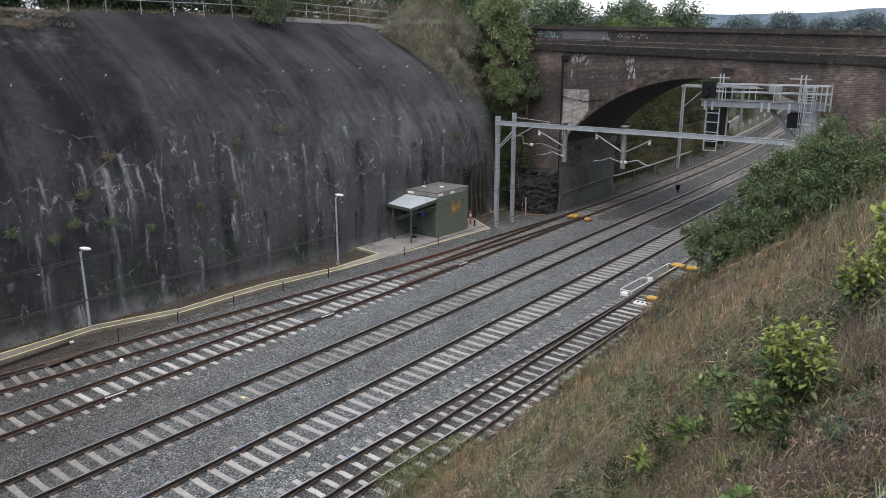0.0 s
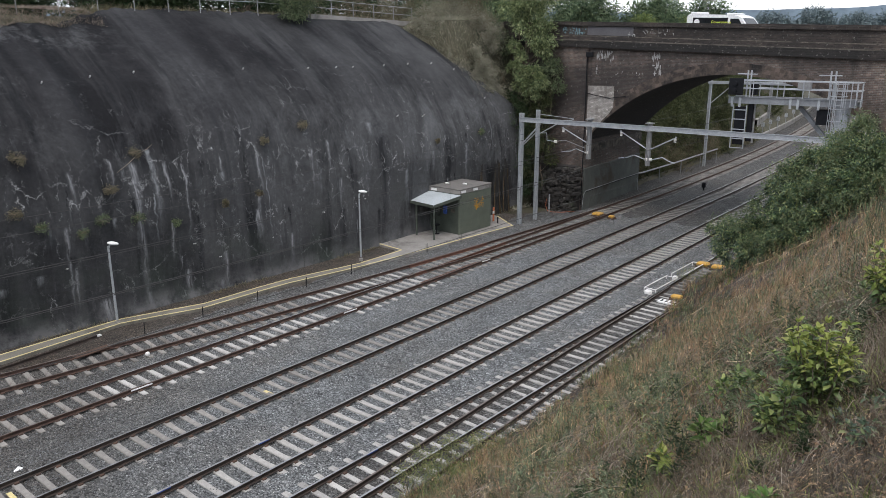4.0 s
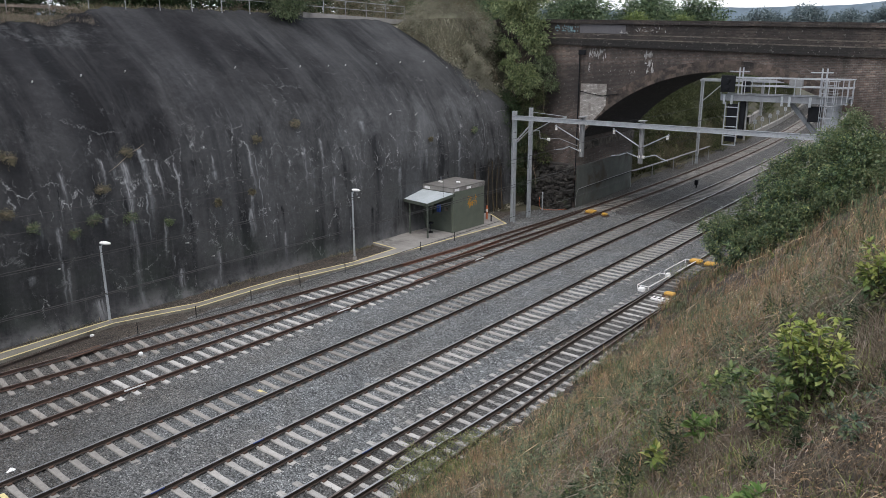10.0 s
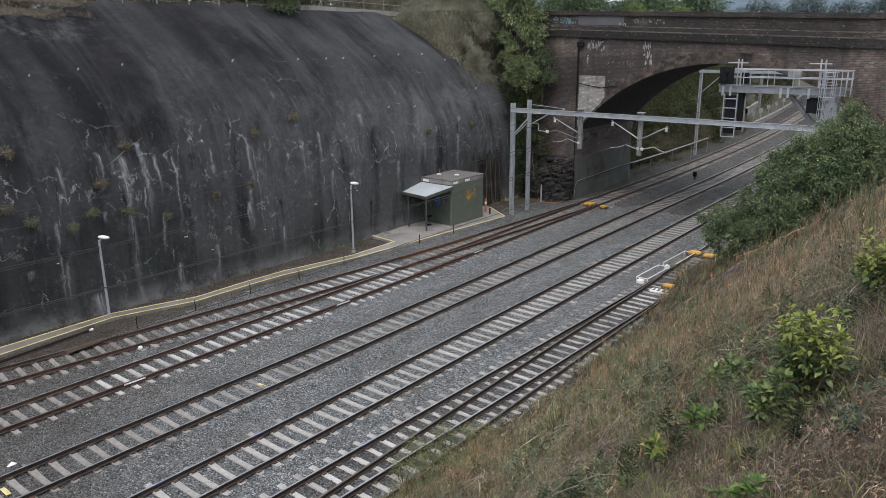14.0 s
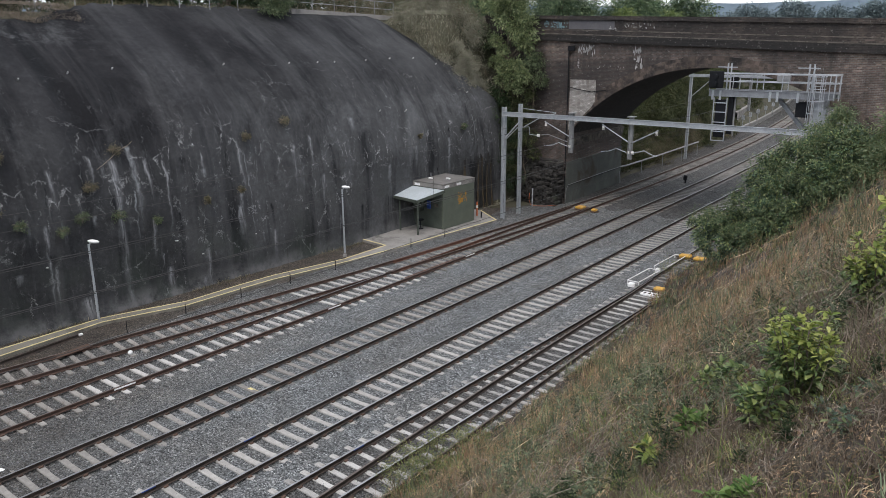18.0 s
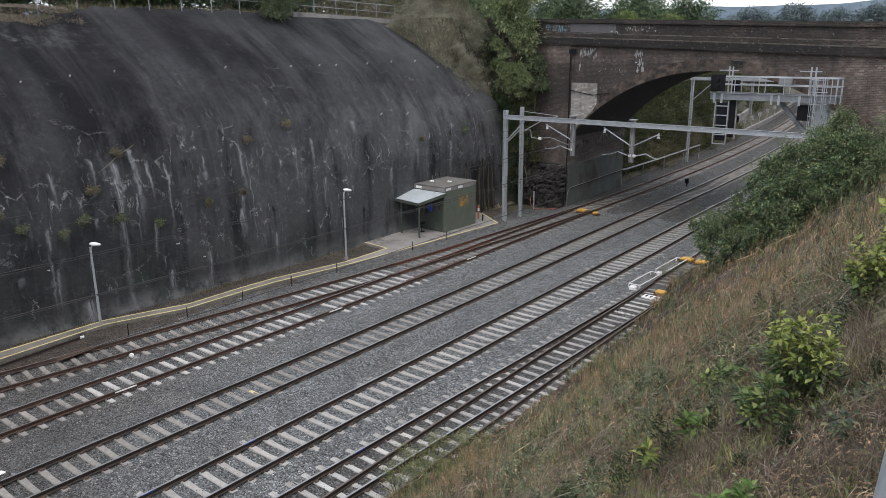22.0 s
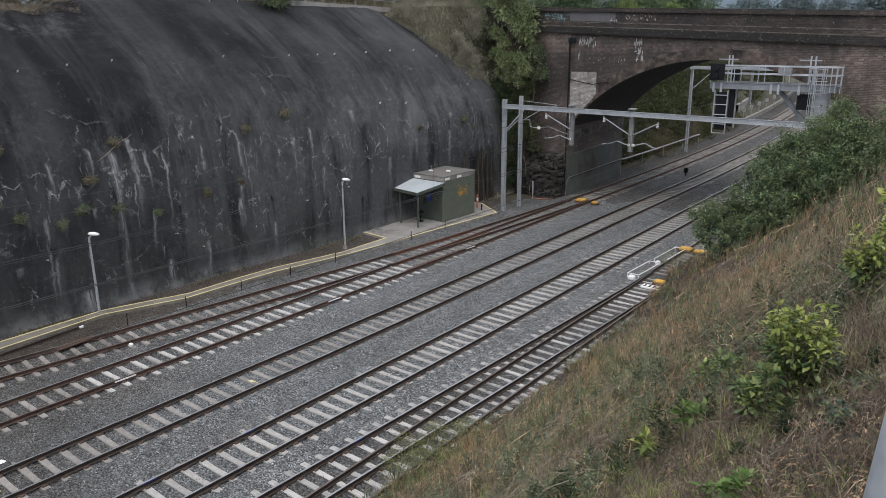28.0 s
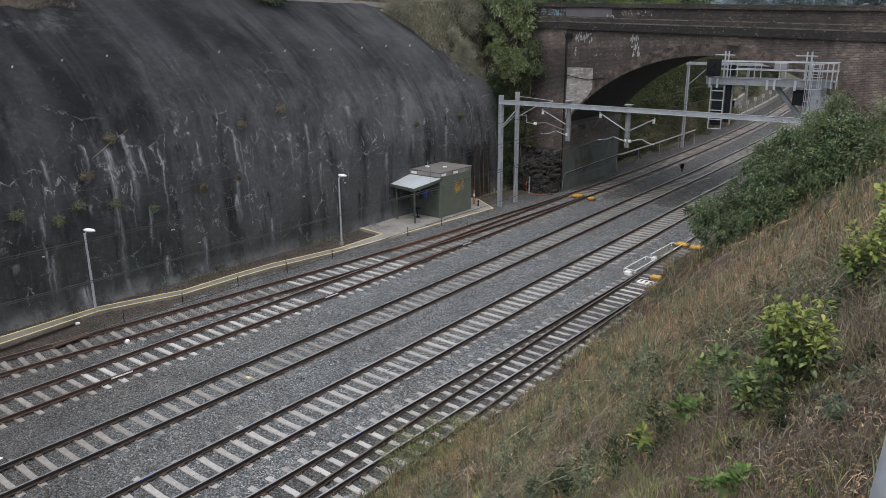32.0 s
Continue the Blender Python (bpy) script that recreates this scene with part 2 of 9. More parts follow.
# ---- materials ----
def ballast_material(name, dark, light, brown):
    m, nt, b = shader(name, 0.9)
    p = coords(nt, True)
    v = nt.nodes.new("ShaderNodeTexVoronoi")
    v.inputs["Scale"].default_value = 20.0
    nt.links.new(p, v.inputs["Vector"])
    sep = nt.nodes.new("ShaderNodeSeparateColor")
    nt.links.new(v.outputs["Color"], sep.inputs["Color"])
    col = ramp(nt, sep.outputs[0], [(0.0, dark), (0.5, tuple((a + c) / 2 for a, c in zip(dark, light))), (0.93, light), (1.0, tuple(min(1, c * 1.7) for c in light))])
    # gaps between stones are shaded in the colour as well as the bump
    col = mix(nt, 1.0, col, ramp(nt, v.outputs["Distance"], [(0.0, 1.15), (0.5, 0.85), (0.85, 0.35)]), "MULTIPLY")
    col = mix(nt, ramp(nt, noise_tex(nt, p, 0.35, 6.0, 0.65), [(0.45, 0.0), (0.75, 0.7)]), col, mix(nt, 1.0, col, brown, "MULTIPLY"))
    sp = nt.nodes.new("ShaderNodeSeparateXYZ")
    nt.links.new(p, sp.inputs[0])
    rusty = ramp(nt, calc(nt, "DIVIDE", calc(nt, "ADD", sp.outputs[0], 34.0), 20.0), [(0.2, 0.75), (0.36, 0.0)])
    # darker towards the near left, besides the rusty strip along the wall
    darkening = calc(nt, "ADD", calc(nt, "MAXIMUM", rusty, ramp(nt, calc(nt, "DIVIDE", calc(nt, "ADD", calc(nt, "ADD", calc(nt, "MULTIPLY", sp.outputs[1], 0.8), calc(nt, "MULTIPLY", sp.outputs[0], 0.6)), 20.0), 20.0), [(0.62, 1.0), (1.0, 0.0)])), calc(nt, "MULTIPLY", calc(nt, "SUBTRACT", noise_tex(nt, p, 0.25, 6.0, 0.7), 0.55), 1.6))
    col = mix(nt, darkening, col, mix(nt, 1.0, col, (0.49, 0.445, 0.41), "MULTIPLY"))
    col = mix(nt, 1.0, col, ramp(nt, noise_tex(nt, p, 0.9, 6.0, 0.65), [(0.3, 0.68), (0.7, 1.2)]), "MULTIPLY")
    nt.links.new(col, b.inputs["Base Color"])
    h = calc(nt, "ADD", calc(nt, "MULTIPLY", v.outputs["Distance"], -1.0), calc(nt, "MULTIPLY", sep.outputs[1], 0.7))
    bump(nt, b, h, 0.9, 0.05)
    return m


def drips(nt, u, v, uv, rows, scarce=0.35):
    """Runs below rows of weep holes: (height of the row, pitch, length, phase)."""
    total = None
    wander = calc(nt, "MULTIPLY", calc(nt, "SUBTRACT", noise_tex(nt, uv, 1.3, 5.0, 0.65), 0.5), 0.5)
    ragged = ramp(nt, noise_tex(nt, stretch(nt, uv, 6.0, 1.2, 1.0), 1.0, 5.0, 0.7), [(0.35, 0.15), (0.6, 1.0)])
    for row, pitch, length, phase in rows:
        at = calc(nt, "ADD", calc(nt, "DIVIDE", u, pitch), phase)
        cell = calc(nt, "FLOOR", at)
        com = nt.nodes.new("ShaderNodeCombineXYZ")
        nt.links.new(cell, com.inputs[0])
        com.inputs[1].default_value = row
        wn = nt.nodes.new("ShaderNodeTexWhiteNoise")
        wn.noise_dimensions = "2D"
        nt.links.new(com.outputs[0], wn.inputs["Vector"])
        sep = nt.nodes.new("ShaderNodeSeparateColor")
        nt.links.new(wn.outputs["Color"], sep.inputs["Color"])
        r, g, b = sep.outputs[0], sep.outputs[1], sep.outputs[2]
        off = calc(nt, "SUBTRACT", calc(nt, "SUBTRACT", at, cell), calc(nt, "ADD", 0.5, calc(nt, "MULTIPLY", calc(nt, "SUBTRACT", r, 0.5), 0.7)))
        du = calc(nt, "ABSOLUTE", calc(nt, "ADD", calc(nt, "MULTIPLY", off, pitch), wander))
        width = calc(nt, "ADD", 0.04, calc(nt, "MULTIPLY", calc(nt, "MULTIPLY", g, g), 0.26))
        there = calc(nt, "GREATER_THAN", calc(nt, "FRACT", calc(nt, "MULTIPLY", r, 7.3)), scarce)
        mu = calc(nt, "MAXIMUM", 0.0, calc(nt, "SUBTRACT", 1.0, calc(nt, "DIVIDE", du, width)))
        dv = calc(nt, "SUBTRACT", calc(nt, "ADD", row, calc(nt, "MULTIPLY", calc(nt, "SUBTRACT", b, 0.5), 2.2)), v)
        start = calc(nt, "MINIMUM", 1.0, calc(nt, "MAXIMUM", 0.0, calc(nt, "MULTIPLY", dv, 7.0)))
        fade = calc(nt, "MAXIMUM", 0.0, calc(nt, "SUBTRACT", 1.0, calc(nt, "DIVIDE", dv, calc(nt, "ADD", 0.3, calc(nt, "MULTIPLY", calc(nt, "MULTIPLY", r, b), length * 2.0)))))
        mask = calc(nt, "MULTIPLY", calc(nt, "MULTIPLY", calc(nt, "MULTIPLY", mu, there), start), calc(nt, "MULTIPLY", fade, ragged))
        total = mask if total is None else calc(nt, "MAXIMUM", total, mask)
    return calc(nt, "MINIMUM", 1.0, calc(nt, "MULTIPLY", total, 1.6))


def lime_runs(nt, u, v, uv, runs):
    """Single runs down the wall: (along the wall, top up the slope, length, half width)."""
    total = None
    wander = calc(nt, "MULTIPLY", calc(nt, "SUBTRACT", noise_tex(nt, uv, 0.9, 4.0, 0.6), 0.5), 0.45)
    ragged = ramp(nt, noise_tex(nt, stretch(nt, uv, 9.0, 0.7, 1.0), 1.0, 6.0, 0.75), [(0.38, 0.0), (0.66, 1.0)])
    at = calc(nt, "ADD", u, wander)
    for along, top, length, half in runs:
        side = calc(nt, "SUBTRACT", 1.0, calc(nt, "DIVIDE", calc(nt, "ABSOLUTE", calc(nt, "SUBTRACT", at, along)), half * 1.5))
        side = calc(nt, "MULTIPLY", calc(nt, "MAXIMUM", 0.0, side), calc(nt, "MAXIMUM", 0.0, side))
        down = calc(nt, "SUBTRACT", top, v)
        start = calc(nt, "MINIMUM", 1.0, calc(nt, "MULTIPLY", down, 5.0))
        fade = calc(nt, "SUBTRACT", 1.0, calc(nt, "DIVIDE", down, length * 1.3))
        mask = calc(nt, "MULTIPLY", side, calc(nt, "MULTIPLY", calc(nt, "MAXIMUM", 0.0, start), calc(nt, "MAXIMUM", 0.0, fade)))
        total = mask if total is None else calc(nt, "MAXIMUM", total, mask)
    return calc(nt, "MINIMUM", 0.95, calc(nt, "MULTIPLY", calc(nt, "MULTIPLY", total, ragged), 2.2))


LIME = [(14.0, 7.5, 1.5, 0.12), (13.4, 5.1, 3.4, 0.09), (16.9, 7.6, 6.9, 0.19), (15.9, 7.9, 1.3, 0.09), (18.6, 7.5, 1.7, 0.10), (18.5, 4.5, 1.7, 0.14), (19.5, 7.3, 3.2, 0.09), (21.7, 7.4, 1.1, 0.10), (23.7, 5.1, 2.3, 0.14), (21.4, 2.4, 1.9, 0.15), (29.7, 5.2, 1.5, 0.16), (27.7, 7.2, 2.0, 0.13), (19.2, 1.8, 1.5, 0.19), (24.1, 7.3, 1.8, 0.11), (14.8, 1.4, 1.2, 0.30), (13.6, 3.1, 1.6, 0.09), (25.7, 2.6, 1.5, 0.14), (29.1, 7.6, 1.7, 0.13)]


def shotcrete_material():
    """Sprayed concrete: near black, with lime runs below the weep holes, hairline cracks and damp patches (U along the wall, V up its slope, metres)."""
    m, nt, b = shader("sprayed_concrete", 0.92, 0.0, 0.12)
    uv = nt.nodes.new("ShaderNodeUVMap").outputs["UV"]
    sep = nt.nodes.new("ShaderNodeSeparateXYZ")
    nt.links.new(uv, sep.inputs[0])
    u, v = sep.outputs[0], sep.outputs[1]
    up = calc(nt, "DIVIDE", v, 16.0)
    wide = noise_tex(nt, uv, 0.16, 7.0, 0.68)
    # base tone: paler low down and towards the bridge, darker up the slope
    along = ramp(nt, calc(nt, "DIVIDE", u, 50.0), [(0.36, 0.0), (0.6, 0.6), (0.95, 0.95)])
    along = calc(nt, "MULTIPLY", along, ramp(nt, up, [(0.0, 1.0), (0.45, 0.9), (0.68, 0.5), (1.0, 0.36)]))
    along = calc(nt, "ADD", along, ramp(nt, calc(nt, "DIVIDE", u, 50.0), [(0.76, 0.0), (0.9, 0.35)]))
    wall_tone = calc(nt, "ADD", calc(nt, "ADD", along, ramp(nt, up, [(0.0, 0.42), (0.32, 0.48), (0.6, 0.04), (1.0, -0.05)])), calc(nt, "MULTIPLY", calc(nt, "SUBTRACT", wide, 0.5), 1.9))
    base = mix(nt, wall_tone, (0.0118, 0.0116, 0.0130), (0.066, 0.0675, 0.0695))
    # broad runs down the slope
    runs = noise_tex(nt, stretch(nt, uv, 0.4, 0.045, 1.0), 1.0, 6.0, 0.62, 0.35)
    base = mix(nt, ramp(nt, runs, [(0.52, 0.0), (0.72, 0.5)]), base, (0.085, 0.086, 0.088))
    dark = noise_tex(nt, stretch(nt, uv, 0.8, 0.1, 1.0), 1.0, 5.0, 0.6, 0.3)
    base = mix(nt, ramp(nt, dark, [(0.5, 0.0), (0.68, 0.85)]), base, (0.0085, 0.009, 0.0105))
    base = mix(nt, drips(nt, u, v, uv, [(6.4, 2.3, 3.2, 0.37), (4.4, 2.9, 3.0, 0.81), (2.8, 1.9, 2.0, 0.13)]), base, (0.011, 0.0115, 0.013))
    bands = noise_tex(nt, stretch(nt, uv, 0.24, 0.02, 1.0), 1.0, 3.0, 0.55, 0.25)
    base = mix(nt, ramp(nt, bands, [(0.5, 0.0), (0.6, 0.24), (0.66, 0.03), (0.76, 0.35)]), base, (0.085, 0.087, 0.092))
    # lime
    low = ramp(nt, up, [(0.0, 0.6), (0.12, 0.9), (0.48, 1.0), (0.58, 0.45), (0.8, 0.16), (1.0, 0.08)])
    thin = noise_tex(nt, stretch(nt, uv, 3.2, 0.28, 1.0), 1.0, 5.0, 0.6, 0.5)
    patch = ramp(nt, noise_tex(nt, uv, 0.5, 5.0, 0.65), [(0.46, 0.0), (0.66, 1.0)])
    lime = calc(nt, "MULTIPLY", calc(nt, "MULTIPLY", ramp(nt, thin, [(0.58, 0.0), (0.72, 0.5)]), low), patch)
    base = mix(nt, lime, base, (0.2, 0.21, 0.22))
    base = mix(nt, drips(nt, u, v, uv, [(7.4, 2.3, 2.6, 0.0), (5.2, 1.6, 2.8, 0.45), (3.2, 1.6, 2.2, 0.7), (1.6, 2.0, 1.3, 0.2)], 0.6), base, (0.2, 0.21, 0.22))
    base = mix(nt, lime_runs(nt, u, v, uv, LIME), base, (0.24, 0.245, 0.255))
    haze = calc(nt, "MULTIPLY", ramp(nt, noise_tex(nt, stretch(nt, uv, 0.33, 0.2, 1.0), 1.0, 7.0, 0.72, 0.6), [(0.5, 0.0), (0.72, 0.42)]), ramp(nt, up, [(0.0, 0.5), (0.25, 1.0), (0.58, 0.9), (0.72, 0.15), (1.0, 0.05)]))
    crest = calc(nt, "MULTIPLY", ramp(nt, calc(nt, "DIVIDE", u, 40.0), [(0.3, 1.0), (0.55, 0.0)]), calc(nt, "MULTIPLY", ramp(nt, up, [(0.93, 0.0), (0.97, 1.0)]), ramp(nt, noise_tex(nt, uv, 0.8, 7.0, 0.75), [(0.48, 0.0), (0.64, 0.7)])))
    haze = calc(nt, "MAXIMUM", calc(nt, "MINIMUM", 0.8, calc(nt, "MULTIPLY", haze, calc(nt, "ADD", 0.6, calc(nt, "MULTIPLY", along, 1.3)))), crest)
    base = mix(nt, haze, base, (0.135, 0.14, 0.145))
    # hairline cracks with lime in them, mostly along the lift joints
    bent = nt.nodes.new("ShaderNodeVectorMath")
    bent.operation = "ADD"
    wob = nt.nodes.new("ShaderNodeTexNoise")
    wob.inputs["Scale"].default_value, wob.inputs["Detail"].default_value, wob.inputs["Roughness"].default_value = 1.1, 7.0, 0.8
    nt.links.new(uv, wob.inputs["Vector"])
    nt.links.new(uv, bent.inputs[0])
    nt.links.new(wob.outputs["Color"], bent.inputs[1])
    joint = ramp(nt, calc(nt, "ABSOLUTE", calc(nt, "SUBTRACT", calc(nt, "ADD", v, calc(nt, "MULTIPLY", wide, 4.0)), 8.4)), [(0.0, 0.7), (0.5, 0.4), (1.6, 0.1)])
    for sx, sy, edge, seed_at in ((0.55, 0.5, 0.008, 0.30), (1.5, 0.3, 0.009, 0.42)):
        vo = nt.nodes.new("ShaderNodeTexVoronoi")
        vo.feature = "DISTANCE_TO_EDGE"
        vo.inputs["Scale"].default_value = 1.0
        nt.links.new(stretch(nt, bent.outputs[0], sx, sy, 1.0), vo.inputs["Vector"])
        crack = ramp(nt, vo.outputs["Distance"], [(0.0, 1.0), (edge, 0.6), (edge * 2.0, 0.0)])
        where = calc(nt, "MINIMUM", 1.0, calc(nt, "ADD", joint, ramp(nt, noise_tex(nt, uv, seed_at, 5.0, 0.6), [(0.52, 0.0), (0.64, 0.9)])))
        broken = ramp(nt, noise_tex(nt, uv, 1.9, 5.0, 0.65), [(0.45, 0.0), (0.58, 1.0)])
        base = mix(nt, calc(nt, "MULTIPLY", calc(nt, "MULTIPLY", crack, where), calc(nt, "MULTIPLY", broken, low)), base, (0.38, 0.385, 0.39))
    # specks, grain, moss
    fine = noise_tex(nt, uv, 4.0, 8.0, 0.78)
    base = mix(nt, 0.6, base, mix(nt, 1.0, base, ramp(nt, fine, [(0.3, 0.65), (0.5, 0.97), (0.72, 1.4)]), "MULTIPLY"))
    speck = ramp(nt, noise_tex(nt, uv, 5.5, 5.0, 0.75), [(0.68, 0.0), (0.74, 0.75)])
    base = mix(nt, calc(nt, "MULTIPLY", speck, calc(nt, "MULTIPLY", patch, low)), base, (0.24, 0.245, 0.25))
    green = calc(nt, "MULTIPLY", ramp(nt, up, [(0.0, 1.0), (0.3, 0.0)]), ramp(nt, noise_tex(nt, uv, 0.3, 4.0), [(0.48, 0.0), (0.65, 0.7)]))
    base = mix(nt, green, base, (0.045, 0.056, 0.046))
    foot = calc(nt, "MULTIPLY", ramp(nt, up, [(0.03, 1.0), (0.075, 0.0)]), ramp(nt, noise_tex(nt, uv, 0.7, 6.0, 0.7), [(0.42, 0.0), (0.58, 0.8)]))
    base = mix(nt, foot, base, (0.13, 0.13, 0.13))
    nt.links.new(base, b.inputs["Base Color"])
    bump(nt, b, calc(nt, "ADD", calc(nt, "MULTIPLY", fine, 0.5), noise_tex(nt, uv, 1.1, 4.0)), 0.5, 0.08)
    return m


def brick_material(name, along, tones, soot, soot_at, mortar, row=0.092, band=None):
    """Sooty brickwork; along: the level direction of the wall."""
    m, nt, b = shader(name, 0.9)
    p = coords(nt, True)
    d = nt.nodes.new("ShaderNodeVectorMath")
    d.operation = "DOT_PRODUCT"
    d.inputs[1].default_value = along
    nt.links.new(p, d.inputs[0])
    sep = nt.nodes.new("ShaderNodeSeparateXYZ")
    nt.links.new(p, sep.inputs[0])
    com = nt.nodes.new("ShaderNodeCombineXYZ")
    nt.links.new(d.outputs["Value"], com.inputs[0])
    nt.links.new(sep.outputs[2], com.inputs[1])
    br = nt.nodes.new("ShaderNodeTexBrick")
    nt.links.new(com.outputs[0], br.inputs["Vector"])
    br.inputs["Scale"].default_value = 1.0
    br.inputs["Brick Width"].default_value, br.inputs["Row Height"].default_value = 0.24, row
    br.inputs["Mortar Size"].default_value, br.inputs["Mortar Smooth"].default_value = 0.015, 0.3
    br.inputs["Bias"].default_value = -0.1
    for slot, c in (("Color1", tones[0]), ("Color2", tones[1]), ("Mortar", mortar)):
        br.inputs[slot].default_value = (*c, 1)
    cell = nt.nodes.new("ShaderNodeTexWhiteNoise")
    snap = nt.nodes.new("ShaderNodeVectorMath")
    snap.operation = "SNAP"
    snap.inputs[1].default_value = (0.24, row, 1)
    nt.links.new(com.outputs[0], snap.inputs[0])
    nt.links.new(snap.outputs[0], cell.inputs["Vector"])
    col = mix(nt, 1.0, br.outputs["Color"], ramp(nt, cell.outputs["Value"], [(0.0, 0.78), (0.8, 1.05), (1.0, 1.5)]), "MULTIPLY")
    dirt = noise_tex(nt, com.outputs[0], 0.28, 7.0, 0.68, 0.4)
    runs = noise_tex(nt, stretch(nt, com.outputs[0], 1.2, 0.14, 1.0), 1.0, 5.0, 0.6)
    col = mix(nt, ramp(nt, dirt, [(soot_at, 1.0), (soot_at + 0.25, 0.0)]), col, mix(nt, 0.7, col, soot))
    col = mix(nt, ramp(nt, runs, [(0.52, 0.0), (0.72, 0.75)]), col, mix(nt, 0.75, col, soot))
    end = ramp(nt, calc(nt, "ADD", calc(nt, "DIVIDE", calc(nt, "ADD", d.outputs["Value"], 40.0), 30.0), calc(nt, "MULTIPLY", calc(nt, "SUBTRACT", dirt, 0.5), 0.5)), [(0.1, 0.75), (0.55, 0.25), (0.75, 0.0)])
    col = mix(nt, end, col, mix(nt, 0.38, col, soot))
    if band:  # a belt of old soot between two heights
        low = calc(nt, "ADD", sep.outputs[2], calc(nt, "MULTIPLY", calc(nt, "SUBTRACT", dirt, 0.5), 2.0))
        belt = ramp(nt, calc(nt, "DIVIDE", low, 14.0), [(band[0] / 14 - 0.06, 0.25), (band[0] / 14, 0.85), (band[1] / 14 - 0.01, 0.85), (band[1] / 14 + 0.012, 0.0)])
        right = ramp(nt, calc(nt, "DIVIDE", calc(nt, "ADD", d.outputs["Value"], 40.0), 30.0), [(0.25, 1.0), (0.75, 0.0)])
        col = mix(nt, calc(nt, "MULTIPLY", belt, right), col, mix(nt, 0.6, col, soot))
    lime = ramp(nt, noise_tex(nt, com.outputs[0], 2.4, 6.0, 0.75), [(0.61, 0.0), (0.72, 0.7)])
    col = mix(nt, lime, col, (0.3, 0.29, 0.27))
    speck = ramp(nt, noise_tex(nt, com.outputs[0], 5.0, 4.0, 0.7), [(0.62, 0.0), (0.68, 0.7)])
    col = mix(nt, speck, col, (0.26, 0.25, 0.235))
    nt.links.new(col, b.inputs["Base Color"])
    bump(nt, b, calc(nt, "ADD", calc(nt, "MULTIPLY", br.outputs["Fac"], -1.0), calc(nt, "MULTIPLY", dirt, 0.6)), 0.7, 0.02)
    return m


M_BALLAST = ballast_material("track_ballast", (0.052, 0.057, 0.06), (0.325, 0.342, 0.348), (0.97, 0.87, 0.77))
M_DARK_BALLAST = ballast_material("dark_ballast", (0.03, 0.03, 0.03), (0.165, 0.163, 0.158), (0.95, 0.87, 0.78))
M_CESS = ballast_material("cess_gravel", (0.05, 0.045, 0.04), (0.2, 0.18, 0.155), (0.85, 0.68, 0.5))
M_STONE_BIT = surface("ballast_stone", (0.06, 0.064, 0.067), (0.185, 0.193, 0.197), 6, 60, 0.9, 0, 0.3, vary=0.5, island=True)
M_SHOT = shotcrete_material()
M_SLEEPER = surface("sleeper_concrete", (0.183, 0.173, 0.159), (0.268, 0.253, 0.234), 5, 55, 0.9, 0, 0.35, stain=(0.16, 0.142, 0.123), stain_at=0.62, vary=0.16)
M_SLEEPER_PALE = surface("pale_sleeper_concrete", (0.27, 0.259, 0.243), (0.378, 0.365, 0.342), 5, 55, 0.9, 0, 0.35, stain=(0.22, 0.2, 0.178), stain_at=0.62, vary=0.14)
M_BEARER = surface("bearer_concrete", (0.285, 0.276, 0.26), (0.414, 0.403, 0.384), 4, 45, 0.9, 0, 0.4, stain=(0.19, 0.168, 0.145), stain_at=0.58, vary=0.25)
M_OLD_SLEEPER = surface("rust_stained_sleeper", (0.148, 0.138, 0.126), (0.256, 0.242, 0.222), 4, 45, 0.9, 0, 0.4, stain=(0.10, 0.08, 0.066), stain_at=0.55, vary=0.3)
M_RAIL = surface("rusty_rail_side", (0.030, 0.024, 0.021), (0.062, 0.045, 0.036), 4, 50, 0.7, 0.2, 0.3)
M_RAIL_BROWN = surface("brown_rusted_rail", (0.048, 0.029, 0.023), (0.09, 0.054, 0.040), 4, 50, 0.75, 0.15, 0.3)
M_RAIL_RED = surface("freshly_rusted_rail", (0.085, 0.038, 0.026), (0.15, 0.07, 0.046), 4, 50, 0.8, 0.1, 0.3)
M_HEAD = surface("worn_rail_head", (0.30, 0.30, 0.31), (0.48, 0.48, 0.49), 3, 80, 0.32, 0.95, 0.1)
M_HEAD_DULL = surface("dull_rail_head", (0.11, 0.085, 0.075), (0.2, 0.17, 0.155), 3, 80, 0.5, 0.6, 0.15)
M_CLIP = surface("rusty_fastening", (0.045, 0.028, 0.022), (0.11, 0.065, 0.045), 30, 90, 0.8, 0.1, 0.2, vary=0.4, island=True)
M_GALV = surface("galvanised_steel", (0.29, 0.312, 0.335), (0.41, 0.43, 0.455), 2.5, 30, 0.5, 0.3, 0.1, stain=(0.25, 0.255, 0.26), stain_at=0.62)
# galvanised steel in a darker tone for the gantry girders
M_GIRDER = surface("dark_girder_steel", (0.16, 0.172, 0.188), (0.24, 0.253, 0.27), 2.5, 30, 0.6, 0.3, 0.15, stain=(0.12, 0.115, 0.11), stain_at=0.6)
M_GALV_OLD = surface("old_galvanised_steel", (0.2, 0.205, 0.21), (0.31, 0.315, 0.32), 2.5, 30, 0.6, 0.3, 0.15, stain=(0.15, 0.13, 0.11), stain_at=0.6)
M_BLACK = surface("black_signal_paint", (0.008, 0.009, 0.011), (0.014, 0.015, 0.018), 4, 40, 0.8, 0, 0.1, spec=0.15)
M_PORCELAIN = surface("glazed_porcelain", (0.62, 0.61, 0.58), (0.75, 0.74, 0.72), 6, 40, 0.2, 0, 0.0)
